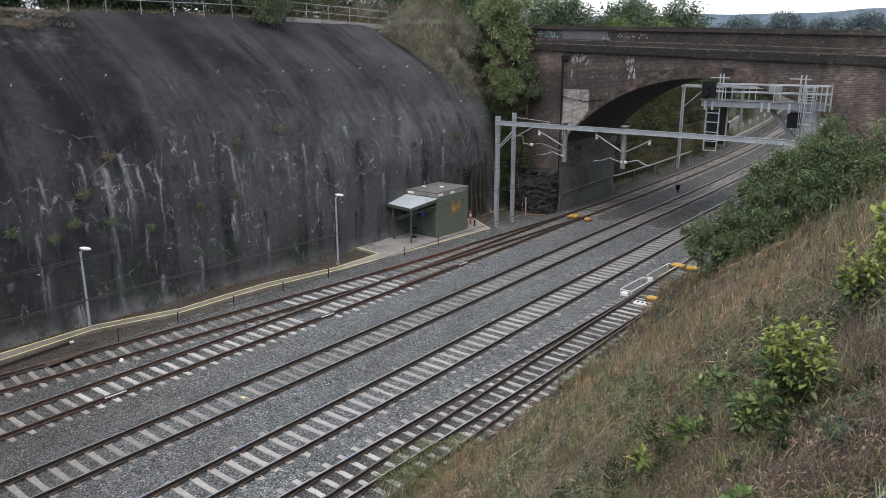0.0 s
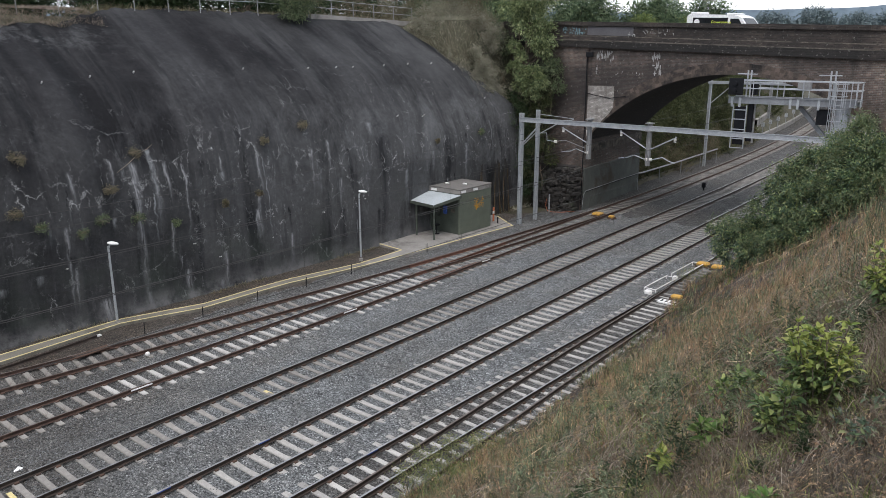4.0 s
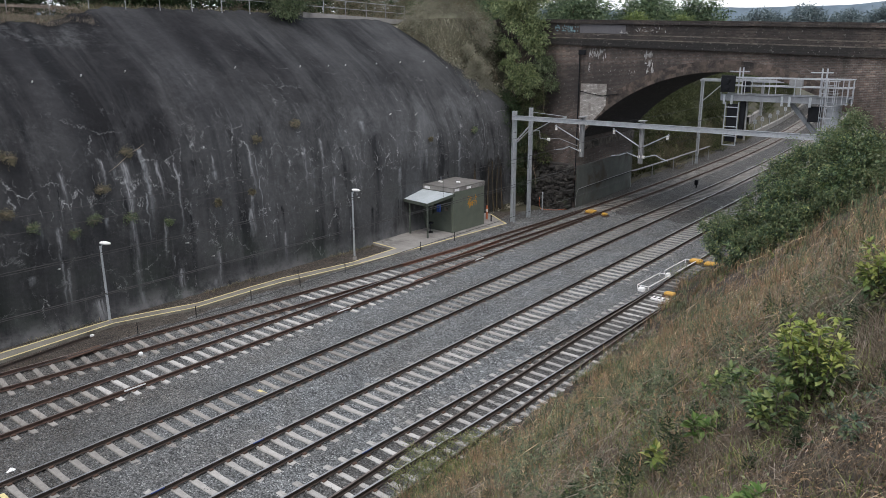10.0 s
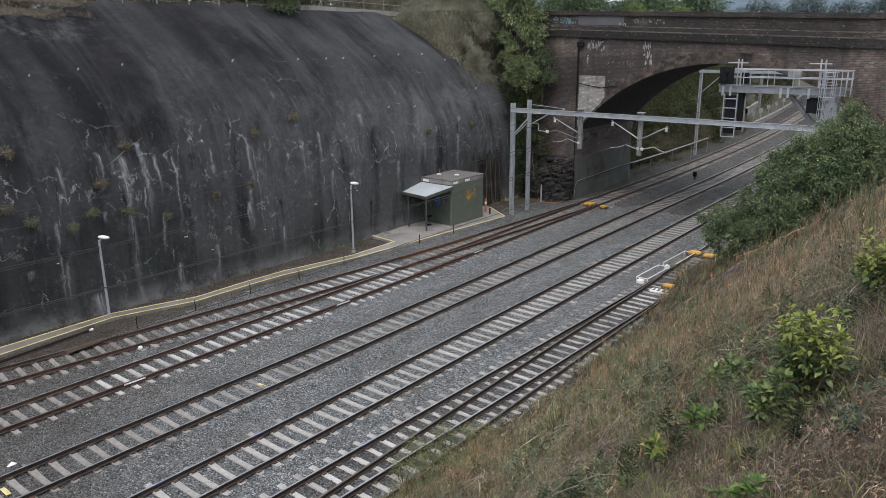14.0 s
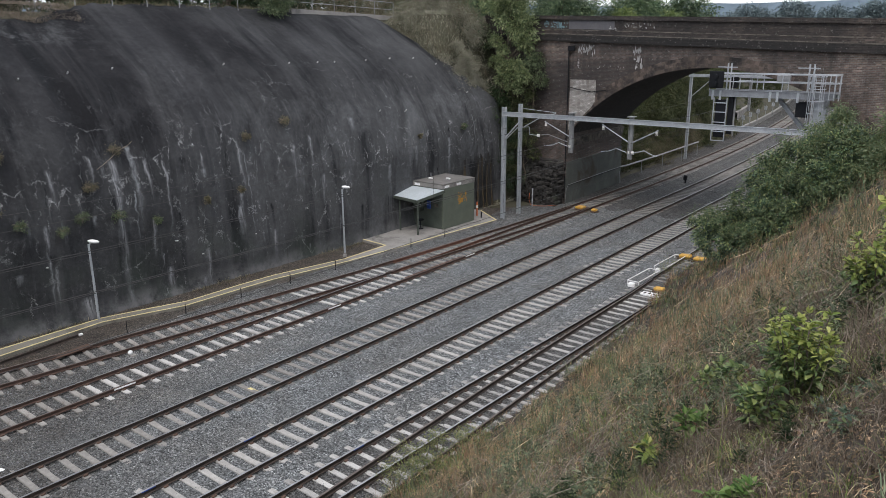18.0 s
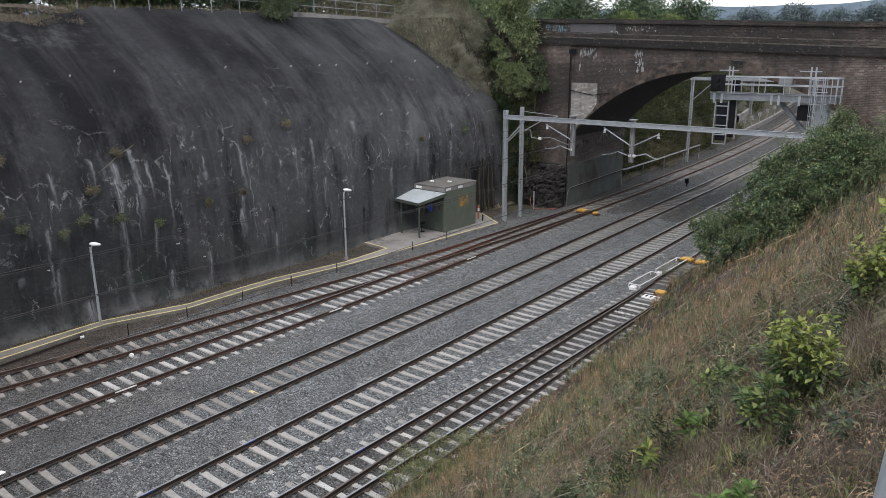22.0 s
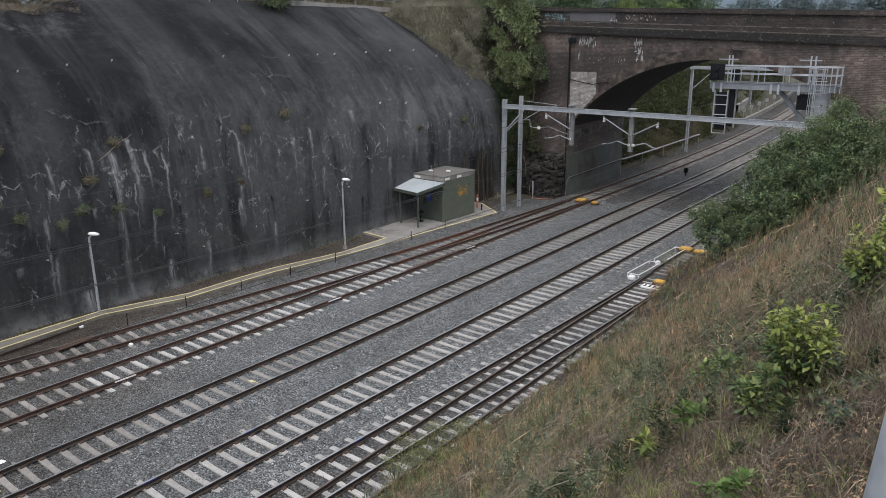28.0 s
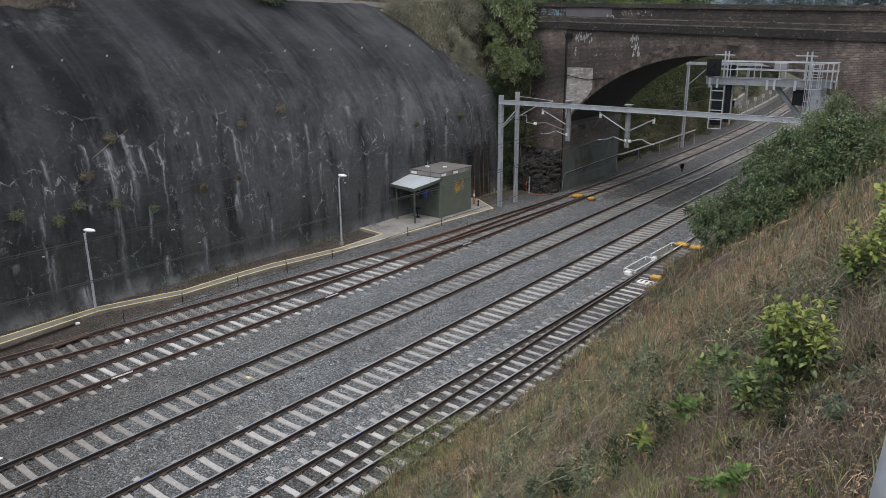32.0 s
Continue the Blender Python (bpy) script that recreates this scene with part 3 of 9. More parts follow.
M_WIRE = surface("copper_wire", (0.035, 0.035, 0.035), (0.055, 0.052, 0.05), 4, 30, 0.6, 0.4, 0.0)
M_WHITE = surface("white_paint", (0.68, 0.68, 0.67), (0.8, 0.8, 0.79), 5, 40, 0.5, 0, 0.05, stain=(0.45, 0.43, 0.4), stain_at=0.66)
M_PLASTIC = surface("weathered_plastic", (0.34, 0.34, 0.33), (0.5, 0.5, 0.49), 5, 40, 0.6, 0, 0.05)
M_NEAR_BLACK = surface("near_black_concrete", (0.010, 0.010, 0.010), (0.024, 0.023, 0.021), 1.5, 20, 0.7, 0, 0.3)
M_MOSS = surface("brown_moss", (0.035, 0.026, 0.015), (0.075, 0.055, 0.03), 3, 30, 0.95, 0, 0.5)
M_YELLOW_LINE = surface("faded_yellow_paint", (0.50, 0.42, 0.19), (0.66, 0.57, 0.30), 4, 60, 0.8, 0, 0.1, stain=(0.33, 0.28, 0.18), stain_at=0.6)
M_YELLOW = surface("yellow_enamel", (0.5, 0.27, 0.04), (0.62, 0.36, 0.06), 6, 40, 0.5, 0, 0.1, stain=(0.2, 0.12, 0.05), stain_at=0.55)
M_ORANGE = surface("orange_plastic", (0.42, 0.115, 0.05), (0.52, 0.16, 0.07), 6, 40, 0.6, 0, 0.05)
M_PATH = surface("path_concrete", (0.125, 0.118, 0.098), (0.20, 0.19, 0.162), 1.2, 30, 0.9, 0, 0.3, stain=(0.085, 0.078, 0.064), stain_at=0.56, world_space=True)
M_SLAB = surface("slab_concrete", (0.19, 0.18, 0.168), (0.29, 0.278, 0.26), 0.9, 20, 0.9, 0, 0.35, stain=(0.11, 0.104, 0.097), stain_at=0.54, world_space=True)
M_GREEN = surface("olive_green_paint", (0.085, 0.10, 0.078), (0.115, 0.13, 0.10), 1.5, 30, 0.7, 0, 0.1, stain=(0.06, 0.065, 0.052), stain_at=0.62)
M_GREEN_DARK = surface("dark_green_paint", (0.042, 0.052, 0.042), (0.072, 0.086, 0.07), 1.5, 30, 0.7, 0, 0.1)
M_PLINTH = surface("stained_green_plinth", (0.055, 0.062, 0.056), (0.095, 0.104, 0.093), 0.8, 18, 0.85, 0, 0.3, stain=(0.05, 0.04, 0.03), stain_at=0.52)
M_ROOF = surface("hut_roof_slab", (0.11, 0.105, 0.098), (0.17, 0.16, 0.15), 1.5, 30, 0.9, 0, 0.2, stain=(0.06, 0.058, 0.054), stain_at=0.58)
M_SHEET = surface("pale_roof_sheet", (0.36, 0.40, 0.42), (0.46, 0.50, 0.52), 0.9, 20, 0.6, 0.1, 0.05, stain=(0.42, 0.42, 0.41), stain_at=0.62)
M_BLUE = surface("blue_enamel", (0.02, 0.06, 0.28), (0.03, 0.09, 0.38), 6, 40, 0.5, 0, 0.05)
M_DIRT = surface("slope_soil", (0.018, 0.0135, 0.0105), (0.05, 0.037, 0.028), 1.6, 30, 0.95, 0, 0.9, stain=(0.11, 0.078, 0.057), stain_at=0.64, world_space=True)
M_CRUMB = surface("soil_crumbs", (0.045, 0.034, 0.027), (0.17, 0.135, 0.11), 8, 40, 0.95, 0, 0.3, vary=0.7, island=True)
M_TURF = surface("rough_turf", (0.032, 0.034, 0.019), (0.085, 0.076, 0.048), 0.5, 6, 0.95, 0, 0.8, stain=(0.10, 0.078, 0.05), stain_at=0.6, world_space=True)
M_ROAD = surface("road_asphalt", (0.045, 0.045, 0.047), (0.065, 0.065, 0.066), 0.6, 40, 0.9, 0, 0.3, world_space=True)
M_BARK = surface("bark", (0.07, 0.055, 0.042), (0.16, 0.13, 0.10), 5, 30, 0.9, 0, 0.5)
M_TWIG = surface("dry_twig", (0.17, 0.135, 0.10), (0.34, 0.28, 0.21), 8, 40, 0.9, 0, 0.2, vary=0.3, island=True)
ALONG = (0.9878, -0.1558, 0.0)
M_BRICK = brick_material("sooty_brick", ALONG, ((0.262, 0.182, 0.148), (0.148, 0.108, 0.092)), (0.020, 0.018, 0.018), 0.46, (0.27, 0.253, 0.228), band=(8.2, 10.9))
M_RING = surface("arch_ring_brick", (0.04, 0.033, 0.029), (0.125, 0.094, 0.077), 1.6, 30, 0.92, 0, 0.3, stain=(0.018, 0.016, 0.016), stain_at=0.5, vary=0.35, world_space=True)
M_BRICK_DARK = brick_material("blackened_brick", ALONG, ((0.105, 0.077, 0.064), (0.034, 0.027, 0.024)), (0.012, 0.0112, 0.0115), 0.46, (0.10, 0.086, 0.074))
M_BRICK_BLACK = brick_material("soot_black_brick", ALONG, ((0.045, 0.035, 0.031), (0.016, 0.014, 0.013)), (0.008, 0.0078, 0.008), 0.52, (0.045, 0.04, 0.036))
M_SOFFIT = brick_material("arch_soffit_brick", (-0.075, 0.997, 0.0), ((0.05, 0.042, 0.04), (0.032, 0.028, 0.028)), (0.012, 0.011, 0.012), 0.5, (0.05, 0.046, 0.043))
M_COPING = surface("blackened_sandstone", (0.012, 0.0115, 0.0115), (0.036, 0.032, 0.029), 1.2, 22, 0.92, 0, 0.4, stain=(0.085, 0.077, 0.066), stain_at=0.62)
M_LEDGE = surface("sandstone_edge", (0.055, 0.048, 0.041), (0.16, 0.14, 0.118), 2.6, 22, 0.92, 0, 0.4, stain=(0.03, 0.026, 0.023), stain_at=0.5)
M_STONE = surface("rubble_sandstone", (0.012, 0.0115, 0.011), (0.045, 0.041, 0.037), 1.5, 15, 0.92, 0, 0.5, stain=(0.03, 0.034, 0.022), stain_at=0.55, vary=0.5)
M_FLAKE = brick_material("limewashed_brick", ALONG, ((0.62, 0.6, 0.57), (0.47, 0.45, 0.42)), (0.10, 0.085, 0.075), 0.36, (0.30, 0.28, 0.26))
M_GREYPAINT = surface("grey_overpaint", (0.085, 0.082, 0.09), (0.11, 0.107, 0.115), 1.5, 20, 0.8, 0, 0.1)
M_SCRAWL = surface("pale_spray_paint", (0.22, 0.215, 0.21), (0.42, 0.415, 0.405), 4, 30, 0.8, 0, 0.05)
M_SCRAWL_BLUE = surface("pale_blue_spray_paint", (0.10, 0.19, 0.23), (0.2, 0.3, 0.33), 4, 30, 0.8, 0, 0.05)
M_SCRAWL_ORANGE = surface("orange_spray_paint", (0.40, 0.19, 0.02), (0.5, 0.26, 0.03), 4, 30, 0.8, 0, 0.05)
# air haze is put into these two hill colours as a blue-grey tint
M_HILL = surface("haze_tinted_hills", (0.105, 0.138, 0.168), (0.13, 0.163, 0.192), 0.004, 0.03, 1.0, 0, 0.0, world_space=True, spec=0.0)
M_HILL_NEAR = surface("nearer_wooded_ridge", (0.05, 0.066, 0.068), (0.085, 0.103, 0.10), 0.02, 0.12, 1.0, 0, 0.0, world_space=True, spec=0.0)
L_TREE = leafage("tree_leaves", [(0.047, 0.070, 0.044), (0.091, 0.124, 0.069), (0.147, 0.185, 0.101), (0.236, 0.268, 0.155)])
L_TREE_LIGHT = leafage("yellow_green_leaves", [(0.076, 0.11, 0.042), (0.122, 0.169, 0.061), (0.184, 0.233, 0.086), (0.245, 0.287, 0.122)])
L_DARK = leafage("dark_hedge_leaves", [(0.019, 0.036, 0.018), (0.038, 0.062, 0.029), (0.067, 0.098, 0.044)])
L_BUSH = leafage("glossy_bush_leaves", [(0.022, 0.045, 0.028), (0.046, 0.083, 0.05), (0.08, 0.132, 0.075), (0.132, 0.2, 0.1), (0.203, 0.26, 0.112), (0.311, 0.326, 0.138)], 0.42, sheen=0.5, patch=(2.2, 0.8))
L_SHRUB = leafage("broad_shrub_leaves", [(0.039, 0.071, 0.029), (0.077, 0.127, 0.046), (0.126, 0.19, 0.063), (0.2, 0.259, 0.084), (0.296, 0.328, 0.114)], 0.42, sheen=0.4)
L_SIDE_TREE = leafage("sunny_side_tree_leaves", [(0.077, 0.11, 0.056), (0.15, 0.194, 0.094), (0.237, 0.288, 0.144), (0.362, 0.4, 0.213)])
L_TANGLE = leafage("grey_tangle", [(0.212, 0.197, 0.157), (0.331, 0.31, 0.249), (0.18, 0.194, 0.125), (0.481, 0.451, 0.38)], 0.8, 0.12)
L_DEAD = leafage("dead_low_growth", [(0.05, 0.036, 0.027), (0.095, 0.07, 0.05), (0.155, 0.118, 0.086), (0.045, 0.046, 0.027), (0.26, 0.21, 0.165)], 0.8, 0.1)
L_SPRIG = leafage("sprig_leaves", [(0.09, 0.12, 0.05), (0.15, 0.18, 0.075), (0.22, 0.24, 0.11), (0.3, 0.27, 0.13)], 0.6)
L_TIPS = leafage("young_shrub_leaves", [(0.122, 0.172, 0.038), (0.21, 0.262, 0.063), (0.315, 0.348, 0.098), (0.41, 0.425, 0.148)], 0.5)
L_SEEDLING = leafage("seedling_leaves", [(0.055, 0.115, 0.03), (0.095, 0.175, 0.045), (0.155, 0.24, 0.07), (0.25, 0.32, 0.12)], 0.5)
L_DRY = leafage("dry_scrub_leaves", [(0.12, 0.10, 0.07), (0.19, 0.16, 0.11), (0.10, 0.105, 0.055), (0.26, 0.225, 0.16)])
L_FEATHER = leafage("feathery_weed_leaves", [(0.082, 0.107, 0.069), (0.128, 0.158, 0.099), (0.193, 0.224, 0.138)], 0.7, 0.15, patch=(3.0, 1.0))
L_WOOD = leafage("woodland_leaves", [(0.042, 0.072, 0.043), (0.086, 0.133, 0.077), (0.15, 0.205, 0.116), (0.205, 0.259, 0.144)])
# distance haze is mixed into the tones of the far trees
L_HAZE = leafage("haze_tinted_leaves", [(0.111, 0.145, 0.159), (0.167, 0.210, 0.220), (0.221, 0.269, 0.270)], 0.8)
L_OLIVE = leafage("olive_scrub_leaves", [(0.033, 0.045, 0.020), (0.061, 0.076, 0.033), (0.094, 0.110, 0.048), (0.132, 0.134, 0.069)])
L_PALE_BUSH = leafage("pale_bush_leaves", [(0.068, 0.109, 0.054), (0.108, 0.157, 0.072), (0.162, 0.199, 0.096), (0.216, 0.228, 0.120)], 0.45, sheen=0.4)
L_BLEACH = leafage("bleached_scrub", [(0.208, 0.17, 0.137), (0.333, 0.28, 0.231), (0.156, 0.14, 0.099), (0.437, 0.37, 0.319)], 0.75, 0.15)
L_STRAW = leafage("straw_grass", [(0.152, 0.111, 0.062), (0.26, 0.194, 0.111), (0.382, 0.291, 0.18), (0.55, 0.438, 0.29), (0.198, 0.153, 0.084)], 0.75, 0.12, patch=(3.0, 1.0))
L_RUST = leafage("rust_brown_grass", [(0.145, 0.09, 0.06), (0.25, 0.16, 0.1), (0.38, 0.262, 0.165), (0.2, 0.14, 0.085)], 0.75, 0.12, patch=(3.0, 1.0))
L_GREY = leafage("grey_green_weed", [(0.053, 0.077, 0.044), (0.093, 0.122, 0.068), (0.142, 0.169, 0.094), (0.233, 0.241, 0.152)], 0.7, 0.15, patch=(3.0, 1.0))
L_GRASS = leafage("green_grass", [(0.066, 0.108, 0.028), (0.115, 0.171, 0.043), (0.19, 0.245, 0.063), (0.296, 0.316, 0.106)], 0.6, 0.18, patch=(3.0, 1.0))


# ---- the plan: tracks run along y, the wall stands at x -33.6, the camera's bank rises on the other side ----
def bend(y):
    """How far the tracks swing sideways along the cutting."""
    y = np.asarray(y, float)
    d = y - 60.0
    return np.where(y < 60, -0.00082776 * y * y + 0.0000063875 * y ** 3, -1.60 - 0.0303 * d - 0.0008 * d * d)


def bank_toe(y):
    return np.where(np.asarray(y) > 62, -10.5 + bend(y) + 1.6, np.interp(y, [-40, 10, 20, 25, 29.5, 36, 42, 60], [-12.0, -12.0, -11.9, -12.1, -13.0, -14.2, -14.6, -12.5]))


WALL_X = [-33.6, -33.6, -33.9, -34.45, -35.35, -36.6, -38.6, -40.9, -41.9, -43.5]
WALL_Z = [-0.6, 5.0, 6.6, 7.9, 9.2, 10.5, 11.8, 13.2, 13.75, 14.6]
FLOOR = -0.26


def lump(x, y, s, a):
    return a * (np.sin(x * s + 1.3 * np.sin(y * s * 0.7)) * np.cos(y * s * 0.9 + 0.8 * np.sin(x * s * 1.3)))


def bank_height(x, y):
    """Height of the ground on the camera's side of the tracks."""
    top = 10.45 + np.clip((np.asarray(y) - 38) / 12, 0, 1) * 1.0
    h = np.minimum(np.minimum(top, 0.88 * (x - bank_toe(y))), 1.2 * (x - bank_toe(y) - 0.8))
    h = np.maximum(h, np.minimum(0.7, 0.4 * (x - bank_toe(y) + np.interp(y, [26, 29], [0.3, -0.25]))))
    return h + np.clip(h, 0, 1) * np.clip((-0.3 - np.asarray(x)) / 1.5, 0, 1) * (lump(x, y, 1.9, 0.07) + lump(x + 3, y, 4.3, 0.04))


def lattice(x, y, seed=0):
    """Smooth random bumps from 0 to 1, one cell to a unit."""
    i, j = np.floor(x).astype(np.int64), np.floor(y).astype(np.int64)
    u, v = x - i, y - j
    u, v = u * u * (3 - 2 * u), v * v * (3 - 2 * v)
    pick = lambda a, b: ((np.sin(a * 127.1 + b * 311.7 + seed * 74.7) * 43758.5453) % 1.0)
    return (pick(i, j) * (1 - u) + pick(i + 1, j) * u) * (1 - v) + (pick(i, j + 1) * (1 - u) + pick(i + 1, j + 1) * u) * v


def bed_height(x, y):
    """Top of the ballast: low between the rails, heaped against the sleeper ends."""
    u = x - bend(y)
    h = np.full(np.shape(x), -0.265)
    for c, heap in ((-25.73, 0.062), (-21.27, 0.112), (-17.36, 0.108)):
        d = np.abs(u - c)
        h = np.maximum(h, -0.265 + 0.045 * np.exp(-(d / 1.35) ** 4))
        h = np.maximum(h, -0.265 + heap * np.exp(-((d - 1.22) / 0.34) ** 4))
    five = np.abs(x - (-14.37 + np.where(y < 33, 0.0, bend(y) - bend(33))))
    h = np.maximum(h, -0.265 + 0.078 * np.exp(-(five / 2.0) ** 4))
    one = np.abs(u + 25.73 - np.interp(y, [-10, 4, 8.6, 12.7, 20, 27, 34, 41, 47, 52], [-6.0, -4.3, -3.7, -3.2, -2.4, -1.6, -1.03, -0.56, -0.2, 0.0]))
    h = np.maximum(h, -0.265 + 0.066 * np.exp(-(one / 1.5) ** 4) * (x < -26.9))
    return h + 0.042 * (lattice(x * 2.6, y * 2.6) - 0.5) + 0.03 * (lattice(x * 6.1, y * 6.1, 3) - 0.5)


def ground_height(x, y):
    x, y = np.asarray(x, float), np.asarray(y, float)
    right = bank_height(x, y)
    top = np.where(y < 62, 14.3, 14.3 - np.clip((y - 62) / 60, 0, 1) * 5.0)
    left_wall = np.interp(-x, [-a for a in WALL_X[1:]], WALL_Z[1:]) - 0.7
    left_wall = np.where(x > -34.3, FLOOR - 0.1, np.minimum(left_wall, top))
    edge = np.where(y < 62, -33.85, -31.2 + bend(y) + 1.6)
    left_bank = np.minimum(top, np.where(x < edge, (edge - x) * np.where(y < 62, 3.5, 0.8), FLOOR - 0.1))
    w = np.clip((y - 44.5) / 1.5, 0, 1)
    left = left_wall * (1 - w) + left_bank * w
    h = np.where(x < -24 + bend(y), left, np.where(x > -17 + bend(y), np.maximum(right, FLOOR - 0.1), FLOOR - 0.1))
    far = np.clip((np.hypot(x + 20, y) - 190) / 160, 0, 1)
    return h * (1 - far) + 6.0 * far


def make_ground():
    xs = np.concatenate([[-4000, -2500, -1400, -800, -450, -260, -160, -110, -80, -65], np.arange(-55, -30.9, 0.6), np.arange(-30, -15.9, 2.0), np.arange(-15.5, 1.6, 0.35), [2.5, 4, 7, 12, 20, 35, 60, 110, 200, 400, 800, 1500, 2600, 4000]])
    ys = np.concatenate([[-4000, -2000, -900, -400, -200, -100, -60, -40, -30, -20, -12, -6, -2], np.arange(0, 12, 0.4), np.arange(12, 66, 0.9), np.arange(66, 200, 3.5), [205, 225, 250, 290, 340, 420, 600, 900, 1500, 2600, 4000]])
    X, Y = np.meshgrid(xs, ys)
    Z = ground_height(X, Y)
    v = np.stack([X.ravel(), Y.ravel(), Z.ravel()], 1)
    n, k = len(xs), len(ys)
    i = np.arange(n * k).reshape(k, n)
    f = np.stack([i[:-1, :-1].ravel(), i[:-1, 1:].ravel(), i[1:, 1:].ravel(), i[1:, :-1].ravel()], 1)
    me = raw_mesh("ground", v, f, M_DIRT, True)
    me.materials.append(M_TURF)
    c = v[f].mean(1)
    me.polygons.foreach_set("material_index", ((c[:, 0] < -31) | (c[:, 1] > 60) | (c[:, 0] > 2)).astype(np.int32))
    tagged(new("ground", me), "brown earth and rough grass of a railway cutting", "ground", kind="structure")


def make_ballast():
    ys = np.concatenate([np.arange(-14, 56, 0.22), np.arange(56, 200, 2.0)])
    lanes = np.arange(0, 1.0001, 1 / 150)
    v = []
    for y in ys:
        a = -33.4 if y < 46 else float(np.interp(y, [46, 50, 62, 66, 200], [-32.6, -29.6, -30.2, -31.0, -31.0 + float(bend(200)) + 1.6]))
        if y > 66:
            a = -31.0 + float(bend(y)) + 1.6
        b = float(bank_toe(y)) + 1.3
        x = a + (b - a) * lanes
        v.append(np.stack([x, np.full(len(x), y), bed_height(x, np.full(len(x), y))], 1))
    v = np.concatenate(v)
    n = len(lanes)
    i = np.arange(len(ys) * n).reshape(len(ys), n)
    f = np.stack([i[:-1, :-1].ravel(), i[:-1, 1:].ravel(), i[1:, 1:].ravel(), i[1:, :-1].ravel()], 1)
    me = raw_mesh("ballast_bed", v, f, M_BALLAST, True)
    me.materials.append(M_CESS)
    me.materials.append(M_DARK_BALLAST)
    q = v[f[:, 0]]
    # darker ballast from the bridge onwards
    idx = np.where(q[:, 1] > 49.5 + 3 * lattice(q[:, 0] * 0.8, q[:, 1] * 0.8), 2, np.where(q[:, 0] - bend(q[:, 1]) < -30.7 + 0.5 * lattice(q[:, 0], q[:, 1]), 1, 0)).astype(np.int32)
    # dark ballast, with gap shadow painted in, between the bank turnout's bearers
    dark_gaps = np.abs(q[:, 0] + 14.3) + 0.35 * lattice(q[:, 0] * 1.7, q[:, 1] * 1.7, 7) < 1.15
    idx = np.where(dark_gaps & (q[:, 1] < 40), 2, idx).astype(np.int32)
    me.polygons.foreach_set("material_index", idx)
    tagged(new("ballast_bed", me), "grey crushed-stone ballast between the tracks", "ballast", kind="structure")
    # loose stones that stand proud of the bed
    for name, count, x0, x1, y0, y1, size in (("loose_ballast_stones", 42000, -28.5, -11.2, 5.0, 30.0, 0.023), ("far_ballast_stones", 14000, -31.0, -14.0, 30.0, 52.0, 0.034)):
        x, y = RNG.uniform(x0, x1, count), RNG.uniform(y0, y1, count)
        keep = x < bank_toe(y) + 0.9
        x, y = x[keep], y[keep]
        z = bed_height(x, y)
        k = len(x)
        octa = np.array([(1, 0, 0), (0, 1, 0), (-1, 0, 0), (0, -1, 0), (0.1, 0, 0.9), (0, 0.1, -0.8)], float)
        r = size * RNG.uniform(0.55, 1.35, (k, 1, 1)) * RNG.uniform(0.6, 1.3, (k, 6, 3))
        a = RNG.uniform(0, 6.28, k)
        p = octa[None] * r
        px = p[:, :, 0] * np.cos(a)[:, None] - p[:, :, 1] * np.sin(a)[:, None]
        py = p[:, :, 0] * np.sin(a)[:, None] + p[:, :, 1] * np.cos(a)[:, None]
        pz = p[:, :, 2] + 0.35 * px * RNG.uniform(-1, 1, (k, 1))
        vv = np.stack([px + x[:, None], py + y[:, None], pz + z[:, None] + 0.008], 2).reshape(-1, 3)
        tri = np.array([(0, 1, 4), (1, 2, 4), (2, 3, 4), (3, 0, 4), (1, 0, 5), (2, 1, 5), (3, 2, 5), (0, 3, 5)])
        ff = (tri[None] + 6 * np.arange(k)[:, None, None]).reshape(-1, 3)
        tagged(new(name, raw_mesh(name, vv, ff, M_STONE_BIT)), "loose grey ballast stones between the sleepers", "ballast stones", kind="stuff")


